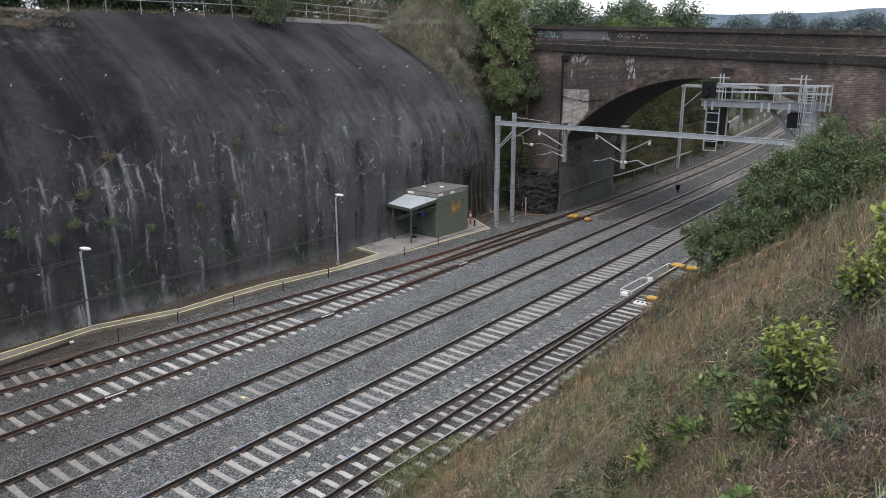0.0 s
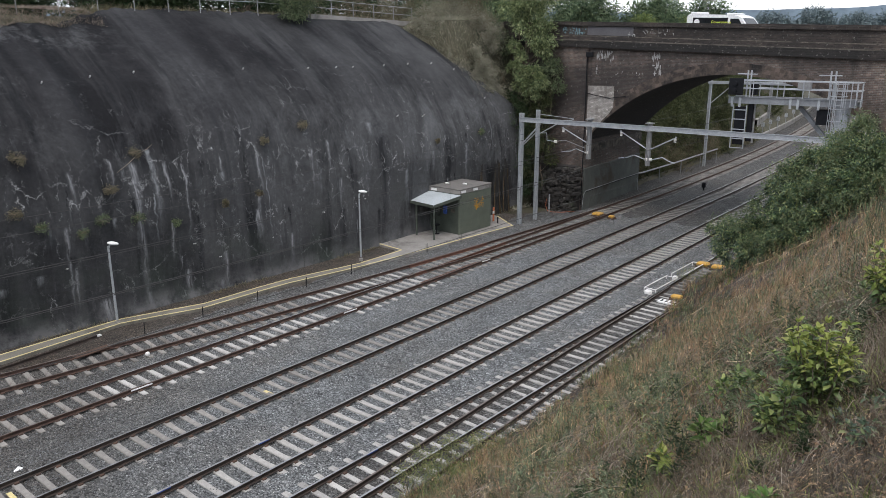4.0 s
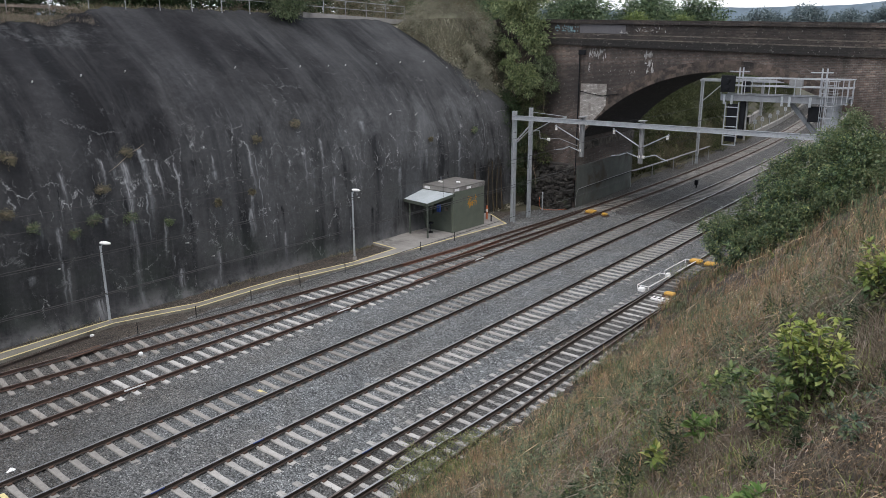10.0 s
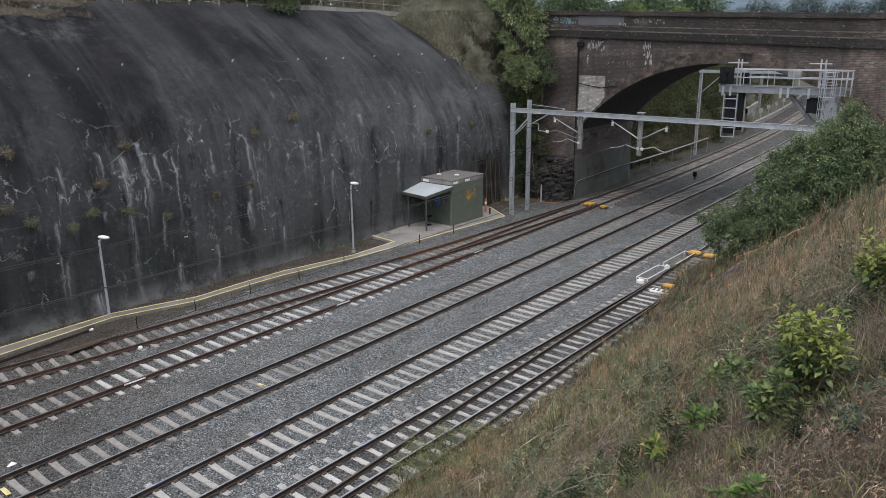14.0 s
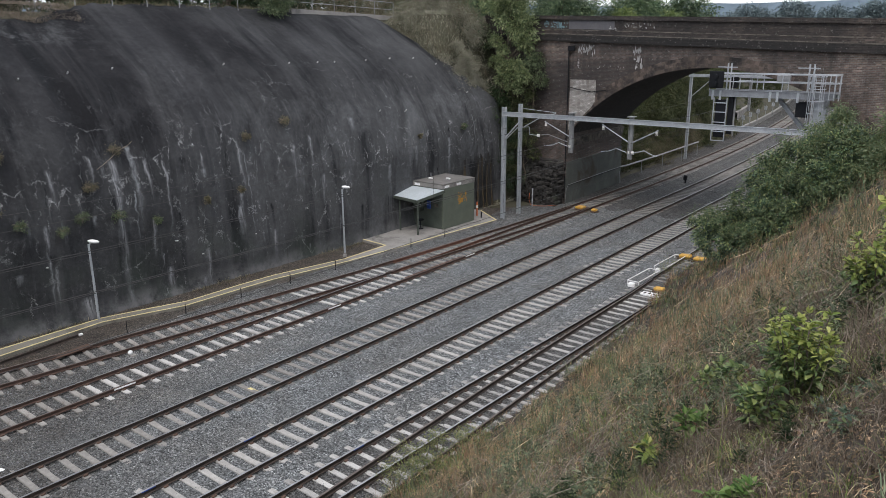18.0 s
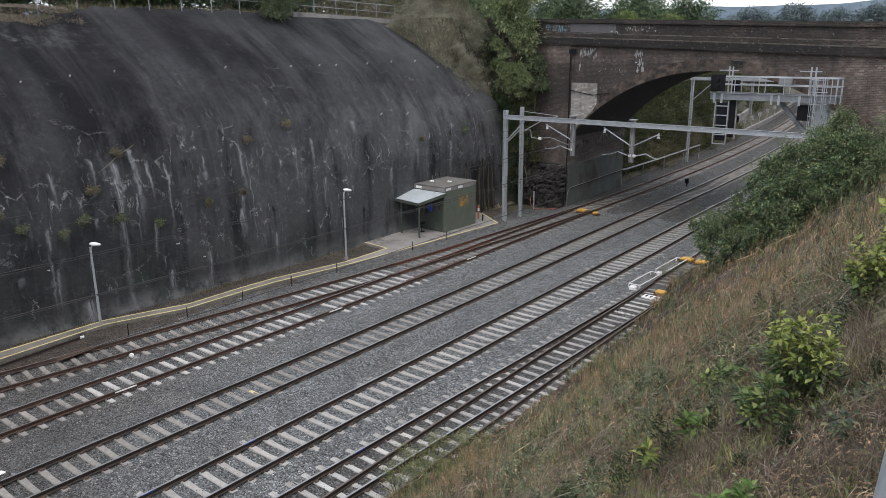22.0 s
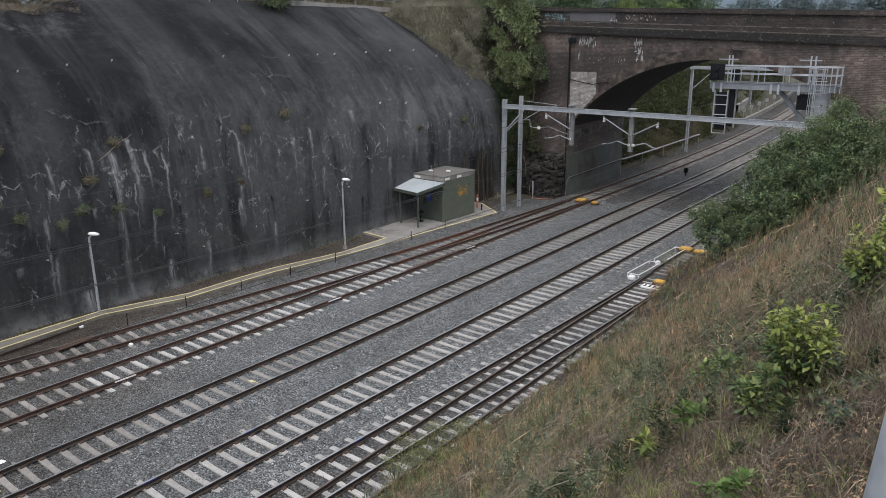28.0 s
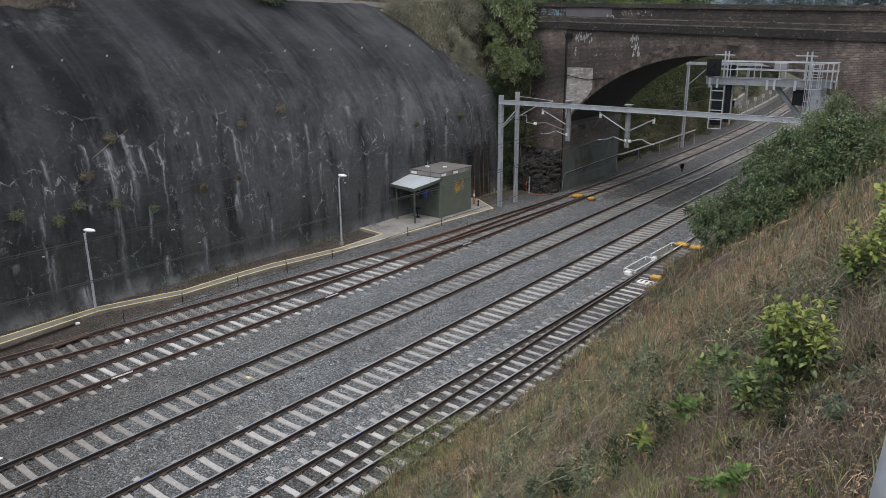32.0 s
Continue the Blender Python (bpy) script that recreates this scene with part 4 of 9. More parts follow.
def make_wall():
    """The sprayed-concrete face: upright at the foot, leaning back towards the top."""
    px, pz = np.array(WALL_X), np.array(WALL_Z)
    arc = np.concatenate([[0], np.cumsum(np.hypot(np.diff(px), np.diff(pz)))])
    ys = np.arange(-40, 49.01, 0.35)
    steps = 46
    v, uv = [], []
    for y in ys:
        top = np.interp(y, [-40, 15, 18, 20.5, 23, 31, 41, 43.7, 44.5, 45.2, 46.2, 48.0, 49], [13.4, 13.35, 13.55, 14.3, 14.45, 14.5, 14.3, 14.0, 12.8, 11.3, 9.9, 8.4, 7.4])
        top += 0.06 * math.sin(y * 2.1) + 0.05 * math.sin(y * 5.3 + 1)
        at_top = np.interp(top, pz, arc)
        for i in range(steps + 1):
            a = at_top * i / steps
            x, z = np.interp(a, arc, px), np.interp(a, arc, pz)
            w = noise.noise(Vector((y * 0.22, a * 0.25, 0))) * 0.28 + noise.noise(Vector((y * 0.9, a * 0.8, 5))) * 0.07 + noise.noise(Vector((y * 2.6, a * 2.4, 9))) * 0.03
            foot = 0.35 * max(0, 1 - a / 1.2) ** 2
            v.append((x + w + foot - 0.05, y, z - 0.25 * w if i < steps else z))
            uv.append((y, a))
    n = steps + 1
    f = [(j * n + i, j * n + i + 1, (j + 1) * n + i + 1, (j + 1) * n + i) for j in range(len(ys) - 1) for i in range(steps)]
    rim = [j * n + steps for j in range(len(ys))]
    o = len(v)
    for j in rim:
        v.append((v[j][0] - 1.4, v[j][1], v[j][2] - 0.5))
        uv.append((uv[j][0], uv[j][1] + 1.4))
    f += [(rim[j], o + j, o + j + 1, rim[j + 1]) for j in range(len(rim) - 1)]
    end = [(len(ys) - 1) * n + i for i in range(n)]
    o = len(v)
    for i in end:
        v.append((v[i][0] - 1.2, v[i][1] + 0.5, v[i][2]))
        uv.append((uv[i][0] + 1.2, uv[i][1]))
    f += [(end[i], end[i + 1], o + i + 1, o + i) for i in range(n - 1)]
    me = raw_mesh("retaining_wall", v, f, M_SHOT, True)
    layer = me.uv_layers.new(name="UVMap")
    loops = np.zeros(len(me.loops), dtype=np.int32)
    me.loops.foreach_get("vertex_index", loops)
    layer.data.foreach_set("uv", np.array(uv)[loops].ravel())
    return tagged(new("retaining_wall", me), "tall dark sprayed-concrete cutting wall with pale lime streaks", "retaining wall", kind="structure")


make_ground()
make_ballast()
WALL = make_wall()


def wall_point(y, z):
    return Vector((float(np.interp(z, WALL_Z, WALL_X)), y, z))


# ---- tracks ----
RAIL_PROFILE = [(-0.056, -0.16), (0.056, -0.16), (0.056, -0.145), (0.012, -0.125), (0.012, -0.05), (0.036, -0.038), (0.036, -0.007), (-0.036, -0.007), (-0.036, -0.038), (-0.012, -0.05), (-0.012, -0.125), (-0.056, -0.145)]
HEAD_PROFILE = [(-0.031, -0.008), (0.031, -0.008), (0.031, -0.003), (0.02, 0.0), (-0.02, 0.0), (-0.031, -0.003)]


def rail_points(line, y0, y1, step=1.0):
    ys = np.arange(y0, y1 + 0.01, step)
    pts = [(float(line(y)), float(y), 0.0) for y in ys]
    sides = []
    for i in range(len(pts)):
        a, b = pts[max(0, i - 1)], pts[min(len(pts) - 1, i + 1)]
        d = Vector((b[0] - a[0], b[1] - a[1], 0)).normalized()
        sides.append((d.y, -d.x))
    return pts, sides


def add_rail(track, name, line, y0, y1, body=M_RAIL, head=M_HEAD, label=""):
    pts, sides = rail_points(line, y0, y1)
    r = part(name, G().sweep(RAIL_PROFILE, pts, sides), body, track, label)
    part("rail_head", G().sweep(HEAD_PROFILE, pts, sides), head, r)
    return r


def sleeper_mesh(name, length, dished, material, width=0.21):
    half = length / 2
    st = [(-half, -0.168, 0.9), (-half * 0.96, -0.160, 1.0), (-0.95, -0.160, 1.0), (-0.52, -0.163, 1.0), (-0.25, -0.178, 0.93), (0, -0.182, 0.9), (0.25, -0.178, 0.93), (0.52, -0.163, 1.0), (0.95, -0.160, 1.0), (half * 0.96, -0.160, 1.0), (half, -0.168, 0.9)]
    if not dished:
        st = [(-half, -0.166, 0.97), (-half * 0.985, -0.160, 1.0), (half * 0.985, -0.160, 1.0), (half, -0.166, 0.97)]
    v, f = [], []
    for x, z, w in st:
        a = width * w / 2
        v += [(x, -a - 0.02, -0.34), (x, -a, z - 0.012), (x, -a + 0.015, z), (x, a - 0.015, z), (x, a, z - 0.012), (x, a + 0.02, -0.34)]
    for i in range(len(st) - 1):
        for j in range(5):
            f.append((i * 6 + j, (i + 1) * 6 + j, (i + 1) * 6 + j + 1, i * 6 + j + 1))
    f += [(0, 1, 2, 3, 4, 5), tuple(range(len(v) - 1, len(v) - 7, -1))]
    return raw_mesh(name, v, f, material)


SLEEPER = sleeper_mesh("sleeper", 2.5, True, M_SLEEPER)
SLEEPER_PALE = sleeper_mesh("sleeper", 2.5, True, M_SLEEPER_PALE)
BEARER = sleeper_mesh("bearer", 1.0, False, M_BEARER, 0.19)
BEARER_DULL = sleeper_mesh("bearer", 1.0, False, M_OLD_SLEEPER, 0.19)
OLD_SLEEPER = sleeper_mesh("old_sleeper", 1.0, False, M_OLD_SLEEPER, 0.2)


def lay_sleepers(track, centre, y0, y1, mesh, name, spacing=0.6, length=lambda y: 1.0, shift=lambda y: 0.0):
    n = int((y1 - y0) / spacing)
    clips = G()
    for i in range(n):
        y = y0 + spacing * i + RNG.uniform(-0.025, 0.025)
        x = float(centre(y))
        turn = math.degrees(math.atan2(-(float(centre(y + 0.5)) - float(centre(y - 0.5))), 1.0))
        ob = new(name, mesh)
        ob.parent = track
        o = base_of(track)
        ob.matrix_basis = pose(x + shift(y) - o.x, y - o.y, RNG.uniform(-0.016, 0.004) - o.z, 0, 0, turn + RNG.uniform(-0.8, 0.8)) @ Matrix.Diagonal((length(y), 1, 1, 1))
        if y < 60:
            for rail in (-0.7525, 0.7525):
                for side in (-0.105, 0.105):
                    clips.box((x + rail + side - 0.045, y - 0.07, -0.165), (x + rail + side + 0.045, y + 0.07, -0.118), 0.015)
    if clips.v:
        tagged(part("rail_clip", clips, M_CLIP, track, "small rusty rail clips"), kind="stuff")


def joins_wall_track(y):
    return float(np.interp(y, [-10, 4, 8.6, 12.7, 20, 27, 34, 41, 47, 52], [-6.0, -4.3, -3.7, -3.2, -2.4, -1.6, -1.03, -0.56, -0.2, 0.0]))


def joins_bank_track(y):
    return 0.0 if y > 36 else 0.92 * ((36 - y) / 24.0) ** 1.4


C2 = lambda y: -25.73 + bend(y)
C3 = lambda y: -21.27 + bend(y)
C4 = lambda y: -17.36 + bend(y)
C5 = lambda y: -14.37 + (0.0 if y < 33 else float(bend(y) - bend(33)))
C1 = lambda y: C2(y) + joins_wall_track(y)
C6 = lambda y: C5(y) + joins_bank_track(y)


def offset(line, d):
    return lambda y: float(line(y)) + d


def make_tracks():
    for line, y0, label in ((C3, -14.0, "straight main line with dished concrete sleepers and worn rails"), (C4, -14.0, "main line with shiny rails on concrete sleepers in grey ballast")):
        t = thing("railway_track", (float(line(y0)), y0, -0.34), label, "railway track", "tracks through the cutting")
        for d in (-0.7525, 0.7525):
            add_rail(t, "rail", offset(line, d), y0, 190, head=M_HEAD)
        lay_sleepers(t, line, y0, 150, SLEEPER_PALE if line is C4 else SLEEPER, "sleeper")
    # the track beside the wall splits in two towards the near end
    t = thing("railway_turnout", (float(C2(-14)), -14, -0.34), "rusty turnout with pale concrete bearers beside the cutting wall", "railway turnout", "tracks through the cutting")
    add_rail(t, "rail", offset(C2, 0.7525), -14, 190, M_RAIL_BROWN, head=M_HEAD_DULL)
    add_rail(t, "rail", offset(C2, -0.7525), 52, 190, M_RAIL_BROWN, head=M_HEAD_DULL)
    add_rail(t, "stock_rail", offset(C1, -0.7525), -6, 52, M_RAIL_BROWN, head=M_HEAD_DULL)
    add_rail(t, "closure_rail", offset(C2, -0.7525), -14, 28.5, M_RAIL_BROWN, head=M_HEAD)
    add_rail(t, "switch_rail", offset(C2, -0.68), 28.4, 50, M_RAIL_BROWN, head=M_HEAD_DULL)
    add_rail(t, "closure_rail", offset(C1, 0.7525), -6, 28.5, M_RAIL_BROWN, head=M_HEAD_DULL)
    add_rail(t, "switch_rail", offset(C1, 0.70), 28.4, 50, M_RAIL_BROWN, head=M_HEAD_DULL)
    add_rail(t, "wing_rail", lambda y: float(C1(y)) + 0.66 if y < 28.5 else float(C2(y)) - 0.66, 29, 38, M_RAIL_RED, M_RAIL_RED, "freshly rusted red wing rail")
    add_rail(t, "check_rail", offset(C2, 0.64), 28, 33, M_RAIL_RED, M_RAIL_RED, "freshly rusted red check rail")
    add_rail(t, "check_rail", offset(C1, -0.655), 30, 37, M_RAIL_RED, M_RAIL_RED, "freshly rusted red check rail")
    v = G()
    v.box((-0.06, -0.8, -0.15), (0.06, 0.8, -0.004), 0.03, pose(-27.05, 28.2, 0, 0, 0, 3))
    part("crossing_nose", v, M_RAIL, t, "cast steel crossing nose")
    lay_sleepers(t, C2, -14, 11.2, BEARER_DULL, "bearer", length=lambda y: 2.4)
    lay_sleepers(t, C2, 11.2, 22.5, BEARER, "bearer", length=lambda y: 2.4)
    lay_sleepers(t, C1, -6, 22.2, OLD_SLEEPER, "sleeper", length=lambda y: 2.5)
    lay_sleepers(t, C2, 23, 30, BEARER, "bearer", length=lambda y: 2.5 - joins_wall_track(y), shift=lambda y: joins_wall_track(y) / 2)
    lay_sleepers(t, C2, 30.2, 53, BEARER_DULL, "bearer", length=lambda y: 2.5 - joins_wall_track(y), shift=lambda y: joins_wall_track(y) / 2)
    lay_sleepers(t, C2, 53.4, 150, OLD_SLEEPER, "sleeper", length=lambda y: 2.5)
    # the track at the foot of the bank splits as well
    t = thing("railway_turnout", (float(C5(-14)), -14, -0.34), "turnout with double rails on pale bearers at the bank's foot", "railway turnout", "tracks through the cutting")
    add_rail(t, "stock_rail", offset(C5, -0.7525), -14, 190, head=M_HEAD)
    add_rail(t, "rail", offset(C5, 0.7525), -14, 190, head=M_HEAD)
    add_rail(t, "switch_rail", lambda y: float(C6(y)) - 0.66, -6, 36, head=M_HEAD_DULL)
    add_rail(t, "stock_rail", lambda y: float(C6(y)) + 0.80, -6, 33, head=M_HEAD_DULL)
    lay_sleepers(t, C5, -14, 36, BEARER, "bearer", length=lambda y: 2.6 + joins_bank_track(y), shift=lambda y: joins_bank_track(y) / 2)
    lay_sleepers(t, C5, 36.4, 150, SLEEPER, "sleeper")


make_tracks()

# ---- the brick road bridge ----
BC, BE, BB = Vector((-29.12, 50.83, 0)), Vector((0.9878, -0.1558, 0)), Vector((-0.075, 0.997, 0))
SPAN, SPRING, CROWN_S, RADIUS = 23.2, 5.2, 11.6, 15.3
DEPTH, FALL = 11.3, -0.037


def bp(s, d, z):
    return BC + BE * s + BB * d + Vector((0, 0, z))


def arch_z(s):
    return -4.85 + math.sqrt(max(0.0, RADIUS ** 2 - (s - CROWN_S) ** 2))


def band(s0, s1, d0, d1, z0, z1, tilt=FALL, n=1):
    """A level course along the bridge between two depths, falling with the road."""
    g = G()
    for i in range(n):
        a, b = s0 + (s1 - s0) * i / n, s0 + (s1 - s0) * (i + 1) / n
        gap = 0.006 if n > 1 else 0
        v = [bp(s, d, z + tilt * s) for s in (a + gap, b - gap) for d in (d0, d1) for z in (z0, z1)]
        g.add(v, [(0, 1, 3, 2), (4, 6, 7, 5), (0, 4, 5, 1), (2, 3, 7, 6), (1, 5, 7, 3), (0, 2, 6, 4)])
    return g


def make_bridge():
    br = thing("road_bridge", (BC.x, BC.y, -0.4), "old sooty brick arch road bridge across the cutting", "bridge")
    xs = [-9, -5, -2.6, 0.0] + [SPAN * i / 48 for i in range(1, 48)] + [SPAN, SPAN + 4, SPAN + 12]
    for depth, name, out in ((0.0, "spandrel_wall", -1), (DEPTH, "spandrel_wall", 1)):
        g = G()
        top, bot, topb, botb = [], [], [], []
        for s in xs:
            low = arch_z(s) if 0 < s < SPAN else -0.6
            if s in (0.0, SPAN):
                low = SPRING
            top.append(bp(s, depth, 12.25 + FALL * s)), bot.append(bp(s, depth, low))
        n = len(xs)
        inner = -out * 0.9
        for s in xs:
            low = arch_z(s) if 0 < s < SPAN else -0.6
            if s in (0.0, SPAN):
                low = SPRING
            topb.append(bp(s, depth + inner, 12.25 + FALL * s)), botb.append(bp(s, depth + inner, low))
        v = top + bot + topb + botb
        f = []
        for i in range(n - 1):
            f += [(i, i + 1, n + i + 1, n + i), (2 * n + i, 3 * n + i, 3 * n + i + 1, 2 * n + i + 1), (i, 2 * n + i, 2 * n + i + 1, i + 1)]
        g.add(v, f)
        part(name, g, M_BRICK, br, "weathered red-brown brick face with soot")
    # abutments: the solid sides below the springing
    for s, sign, name in ((0.0, -1, "abutment"), (SPAN, 1, "abutment")):
        g = G()
        o = s + sign * 2.5
        v = [bp(q, d, z) for q in (s, o) for d in (0.001, DEPTH) for z in (-0.6, SPRING)]
        g.add(v, [(0, 1, 3, 2), (0, 4, 5, 1), (2, 3, 7, 6), (1, 5, 7, 3)])
        ab = part(name, g, M_BRICK, br, "brick abutment with soot and damp")
        t = 0.08 * -sign
        g = G().add([bp(q, d, z) for q in (s, s + t) for d in (0.0, DEPTH) for z in (-0.6, 3.05)], [(0, 1, 3, 2), (4, 6, 7, 5), (0, 4, 5, 1), (2, 3, 7, 6), (1, 5, 7, 3)])
        part("plinth", g, M_PLINTH, ab, "dull dark green painted plinth, stained")
        for k in range(9):
            a, b = DEPTH * k / 9 + 0.02, DEPTH * (k + 1) / 9 - 0.02
            g = G().add([bp(q, d, z) for q in (s, s + t * 1.9) for d in (a, b) for z in (4.25, 4.85)], [(0, 1, 3, 2), (4, 6, 7, 5), (0, 4, 5, 1), (2, 3, 7, 6), (1, 5, 7, 3), (0, 2, 6, 4)])
            part("stone", g, M_LEDGE, ab, "sandstone impost block")
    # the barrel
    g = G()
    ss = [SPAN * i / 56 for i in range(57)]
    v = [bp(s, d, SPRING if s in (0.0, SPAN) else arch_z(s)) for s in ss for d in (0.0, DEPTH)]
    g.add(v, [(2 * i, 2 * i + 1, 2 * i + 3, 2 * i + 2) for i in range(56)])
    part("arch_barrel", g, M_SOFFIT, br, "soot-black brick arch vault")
    # the ring of voussoirs, three bricks deep
    a0 = math.asin((SPAN / 2) / RADIUS)
    cz = -4.85
    for k in range(3):
        r0, n = RADIUS + 0.004 + 0.245 * k, 92 + 2 * k
        for i in range(n):
            p, q = -a0 + 2 * a0 * i / n, -a0 + 2 * a0 * (i + 1) / n
            e = 0.00035
            v = [bp(CROWN_S + r * math.sin(a), d, cz + r * math.cos(a)) for a in (p + e, q - e) for r in (r0, r0 + 0.238) for d in (-0.03 - 0.004 * ((i + k) % 3), 0.05)]
            part("voussoir", G().add(v, [(0, 1, 3, 2), (4, 6, 7, 5), (0, 4, 5, 1), (2, 3, 7, 6), (1, 5, 7, 3), (0, 2, 6, 4)]), M_RING, br)
    for k, (d0, d1) in enumerate(((-0.28, 0.6), (DEPTH - 0.6, DEPTH + 0.28))):
        a, b = (d0, d1)
        inn = lambda q: (a + q, b - 0.2) if k == 0 else (a + 0.2, b - q)
        for name, z0, z1, q, mat, label in (("string_course", 12.17, 12.66, 0.0, M_BRICK_BLACK, "projecting soot-black brick string course"), ("string_course_top", 12.66, 12.73, 0.04, M_LEDGE, "thin weathered stone ledge"), ("string_course_step", 12.73, 12.98, 0.14, M_BRICK_DARK, "blackened brick course"), ("parapet_ledge", 12.98, 13.04, 0.17, M_LEDGE, "thin weathered stone ledge"), ("parapet", 13.04, 13.74, 0.26, M_BRICK_DARK, "blackened brick parapet")):
            part(name, band(-9, SPAN + 12, *inn(q), z0, z1), mat, br, label)
        for i in range(34):
            s0 = -9 + 1.3 * i
            part("coping_stone", band(s0 + 0.005, s0 + 1.295, a + (0.13 if k == 0 else 0.08) - 0.004 * (i % 3), b - (0.08 if k == 0 else 0.13), 13.74, 14.02 + 0.004 * (i % 2)), M_BRICK_DARK, br)
    part("deck", band(-9, SPAN + 12, 0.5, DEPTH - 0.5, 11.6, 12.12), M_ROAD, br, "asphalt road deck")
    # pilaster at the springing, limewashed patch, drainpipe
    part("pilaster", band(-2.4, -0.0, -0.10, 0.1, -0.5, 12.21, 0), M_BRICK, br, "blackened brick pilaster")
    g = G()
    edge = [(0.12, 9.4), (2.5, 9.42), (2.52, 7.9), (2.2, 7.45), (1.6, 6.9), (1.0, 6.35), (0.6, 6.0), (0.12, 5.6)]
    v = [bp(s, d, z) for d in (-0.05, 0.0) for s, z in edge]
    m = len(edge)
    g.add(v, [tuple(range(m - 1, -1, -1))] + [(i, (i + 1) % m, m + (i + 1) % m, m + i) for i in range(m)])
    part("render_patch", g, M_FLAKE, br, "flaking white limewashed patch")
    g = G().tube([bp(-0.02, -0.18, 11.6), bp(0.0, -0.18, 8.9), bp(0.0, -0.18, 4.0), bp(0.0, -0.18, 0.2)], 0.04, 8)
    g.box(tuple(bp(-0.1, -0.32, 11.5)), tuple(bp(0.5, -0.1, 11.85)), 0.02)
    part("drainpipe", g, M_BLACK, br, "black cast-iron drainpipe")
    g = G().tube([bp(0.02, -0.14, 8.85), bp(0.9, -0.12, 8.7), bp(2.2, -0.1, 8.55), bp(3.6, -0.1, 8.75)], 0.03, 6)
    part("cable", g, M_BLACK, br, "sagging black cable")
    # paint left on the brickwork
    def daub(name, material, label, s0, s1, z0, z1, n, d, size):
        r = random.Random(int(s0 * 100) + n)
        g = G()
        for _ in range(n):
            s, z = r.uniform(s0, s1), r.uniform(z0, z1)
            wide, tall = size * r.uniform(0.2, 0.5), size * r.uniform(0.6, 1.9)
            if r.random() < 0.25:
                wide, tall = tall, wide
            k = [(s + wide * r.uniform(0.5, 1) * math.cos(t), z + FALL * s + tall * r.uniform(0.5, 1) * math.sin(t)) for t in (0.3, 1.3, 2.2, 3.3, 4.2, 5.4)]
            e = d - 0.0006 * _
            g.add([bp(a, e, b) for a, b in k], [tuple(range(5, -1, -1))])
        return tagged(part(name, g, material, br, label), kind="stuff")
    daub("paint_mark", M_SCRAWL, "flaked white paint on brick", 0.7, 2.3, 11.3, 12.0, 26, -0.035, 0.16)
    daub("paint_mark", M_SCRAWL, "flaked white paint on brick", 5.6, 6.4, 10.6, 11.9, 22, -0.035, 0.17)
    daub("paint_mark", M_SCRAWL, "narrow white paint flake on brick", 0.75, 0.95, 10.2, 11.0, 8, -0.035, 0.12)
    daub("paint_mark", M_SCRAWL, "small white paint spots in a row", 1.2, 5.0, 10.35, 10.6, 12, -0.035, 0.06)
    p = part("overpaint", band(-0.2, 3.9, -0.03, 0.0, 13.08, 13.70), M_GREYPAINT, br, "grey overpainted patch on the parapet")
    daub("paint_mark", M_SCRAWL_BLUE, "pale blue spray-paint scrawl", -2.6, -0.3, 13.12, 13.6, 34, -0.04, 0.13)
    daub("paint_mark", M_SCRAWL, "pale spray-paint scrawl", 4.6, 7.2, 13.2, 13.55, 26, -0.04, 0.08)
    daub("paint_mark", M_SCRAWL, "pale spray-paint blot", 3.55, 4.1, 13.1, 13.3, 7, -0.045, 0.1)
    return br


BRIDGE = make_bridge()

# the road over the bridge, on both banks
def road_z(s):
    return 12.14 + FALL * max(-45.0, min(45.0, s))


def make_road():
    ss = [-420, -200, -90, -60, -45, -20, -8, 0, 12, 24, 34, 45, 60, 90, 200, 460]
    g = G().add([bp(s, d, road_z(s)) for s in ss for d in (1.0, DEPTH - 1.0)], [(2 * j, 2 * j + 2, 2 * j + 3, 2 * j + 1) for j in range(len(ss) - 1)])
    part("road", g, M_ROAD)
    tagged(bpy.data.objects["road"], "grey asphalt road across the bridge", "road", kind="structure")


make_road()


# ---- path, platform and hut beside the wall ----
GZ = -0.235  # top of the gravel beside the wall


def strip(name, left, right, z0, z1, material, parent, label=""):
    n = len(left)
    v = [(*p, z) for p in left for z in (z0, z1)] + [(*p, z) for p in right for z in (z0, z1)]
    f = []
    for i in range(n - 1):
        a, b = 2 * i, 2 * n + 2 * i
        f += [(a + 1, b + 1, b + 3, a + 3), (a, a + 1, a + 3, a + 2), (b + 1, b, b + 2, b + 3)]
    f += [(0, 2 * n, 2 * n + 1, 1), (2 * n - 2, 2 * n - 1, 4 * n - 1, 4 * n - 2)]
    return part(name, G().add(v, f), material, parent, label)


def line_between(pts, width, z, parent, label=""):
    """A painted line along a chain of points."""
    l, r = [], []
    for i, p in enumerate(pts):
        a, b = pts[max(0, i - 1)], pts[min(len(pts) - 1, i + 1)]
        d = Vector((b[0] - a[0], b[1] - a[1])).normalized()
        l.append((p[0] - d.y * width / 2, p[1] + d.x * width / 2))
        r.append((p[0] + d.y * width / 2, p[1] - d.x * width / 2))
    return strip("painted_line", l, r, z - 0.01, z, M_YELLOW_LINE, parent, label)


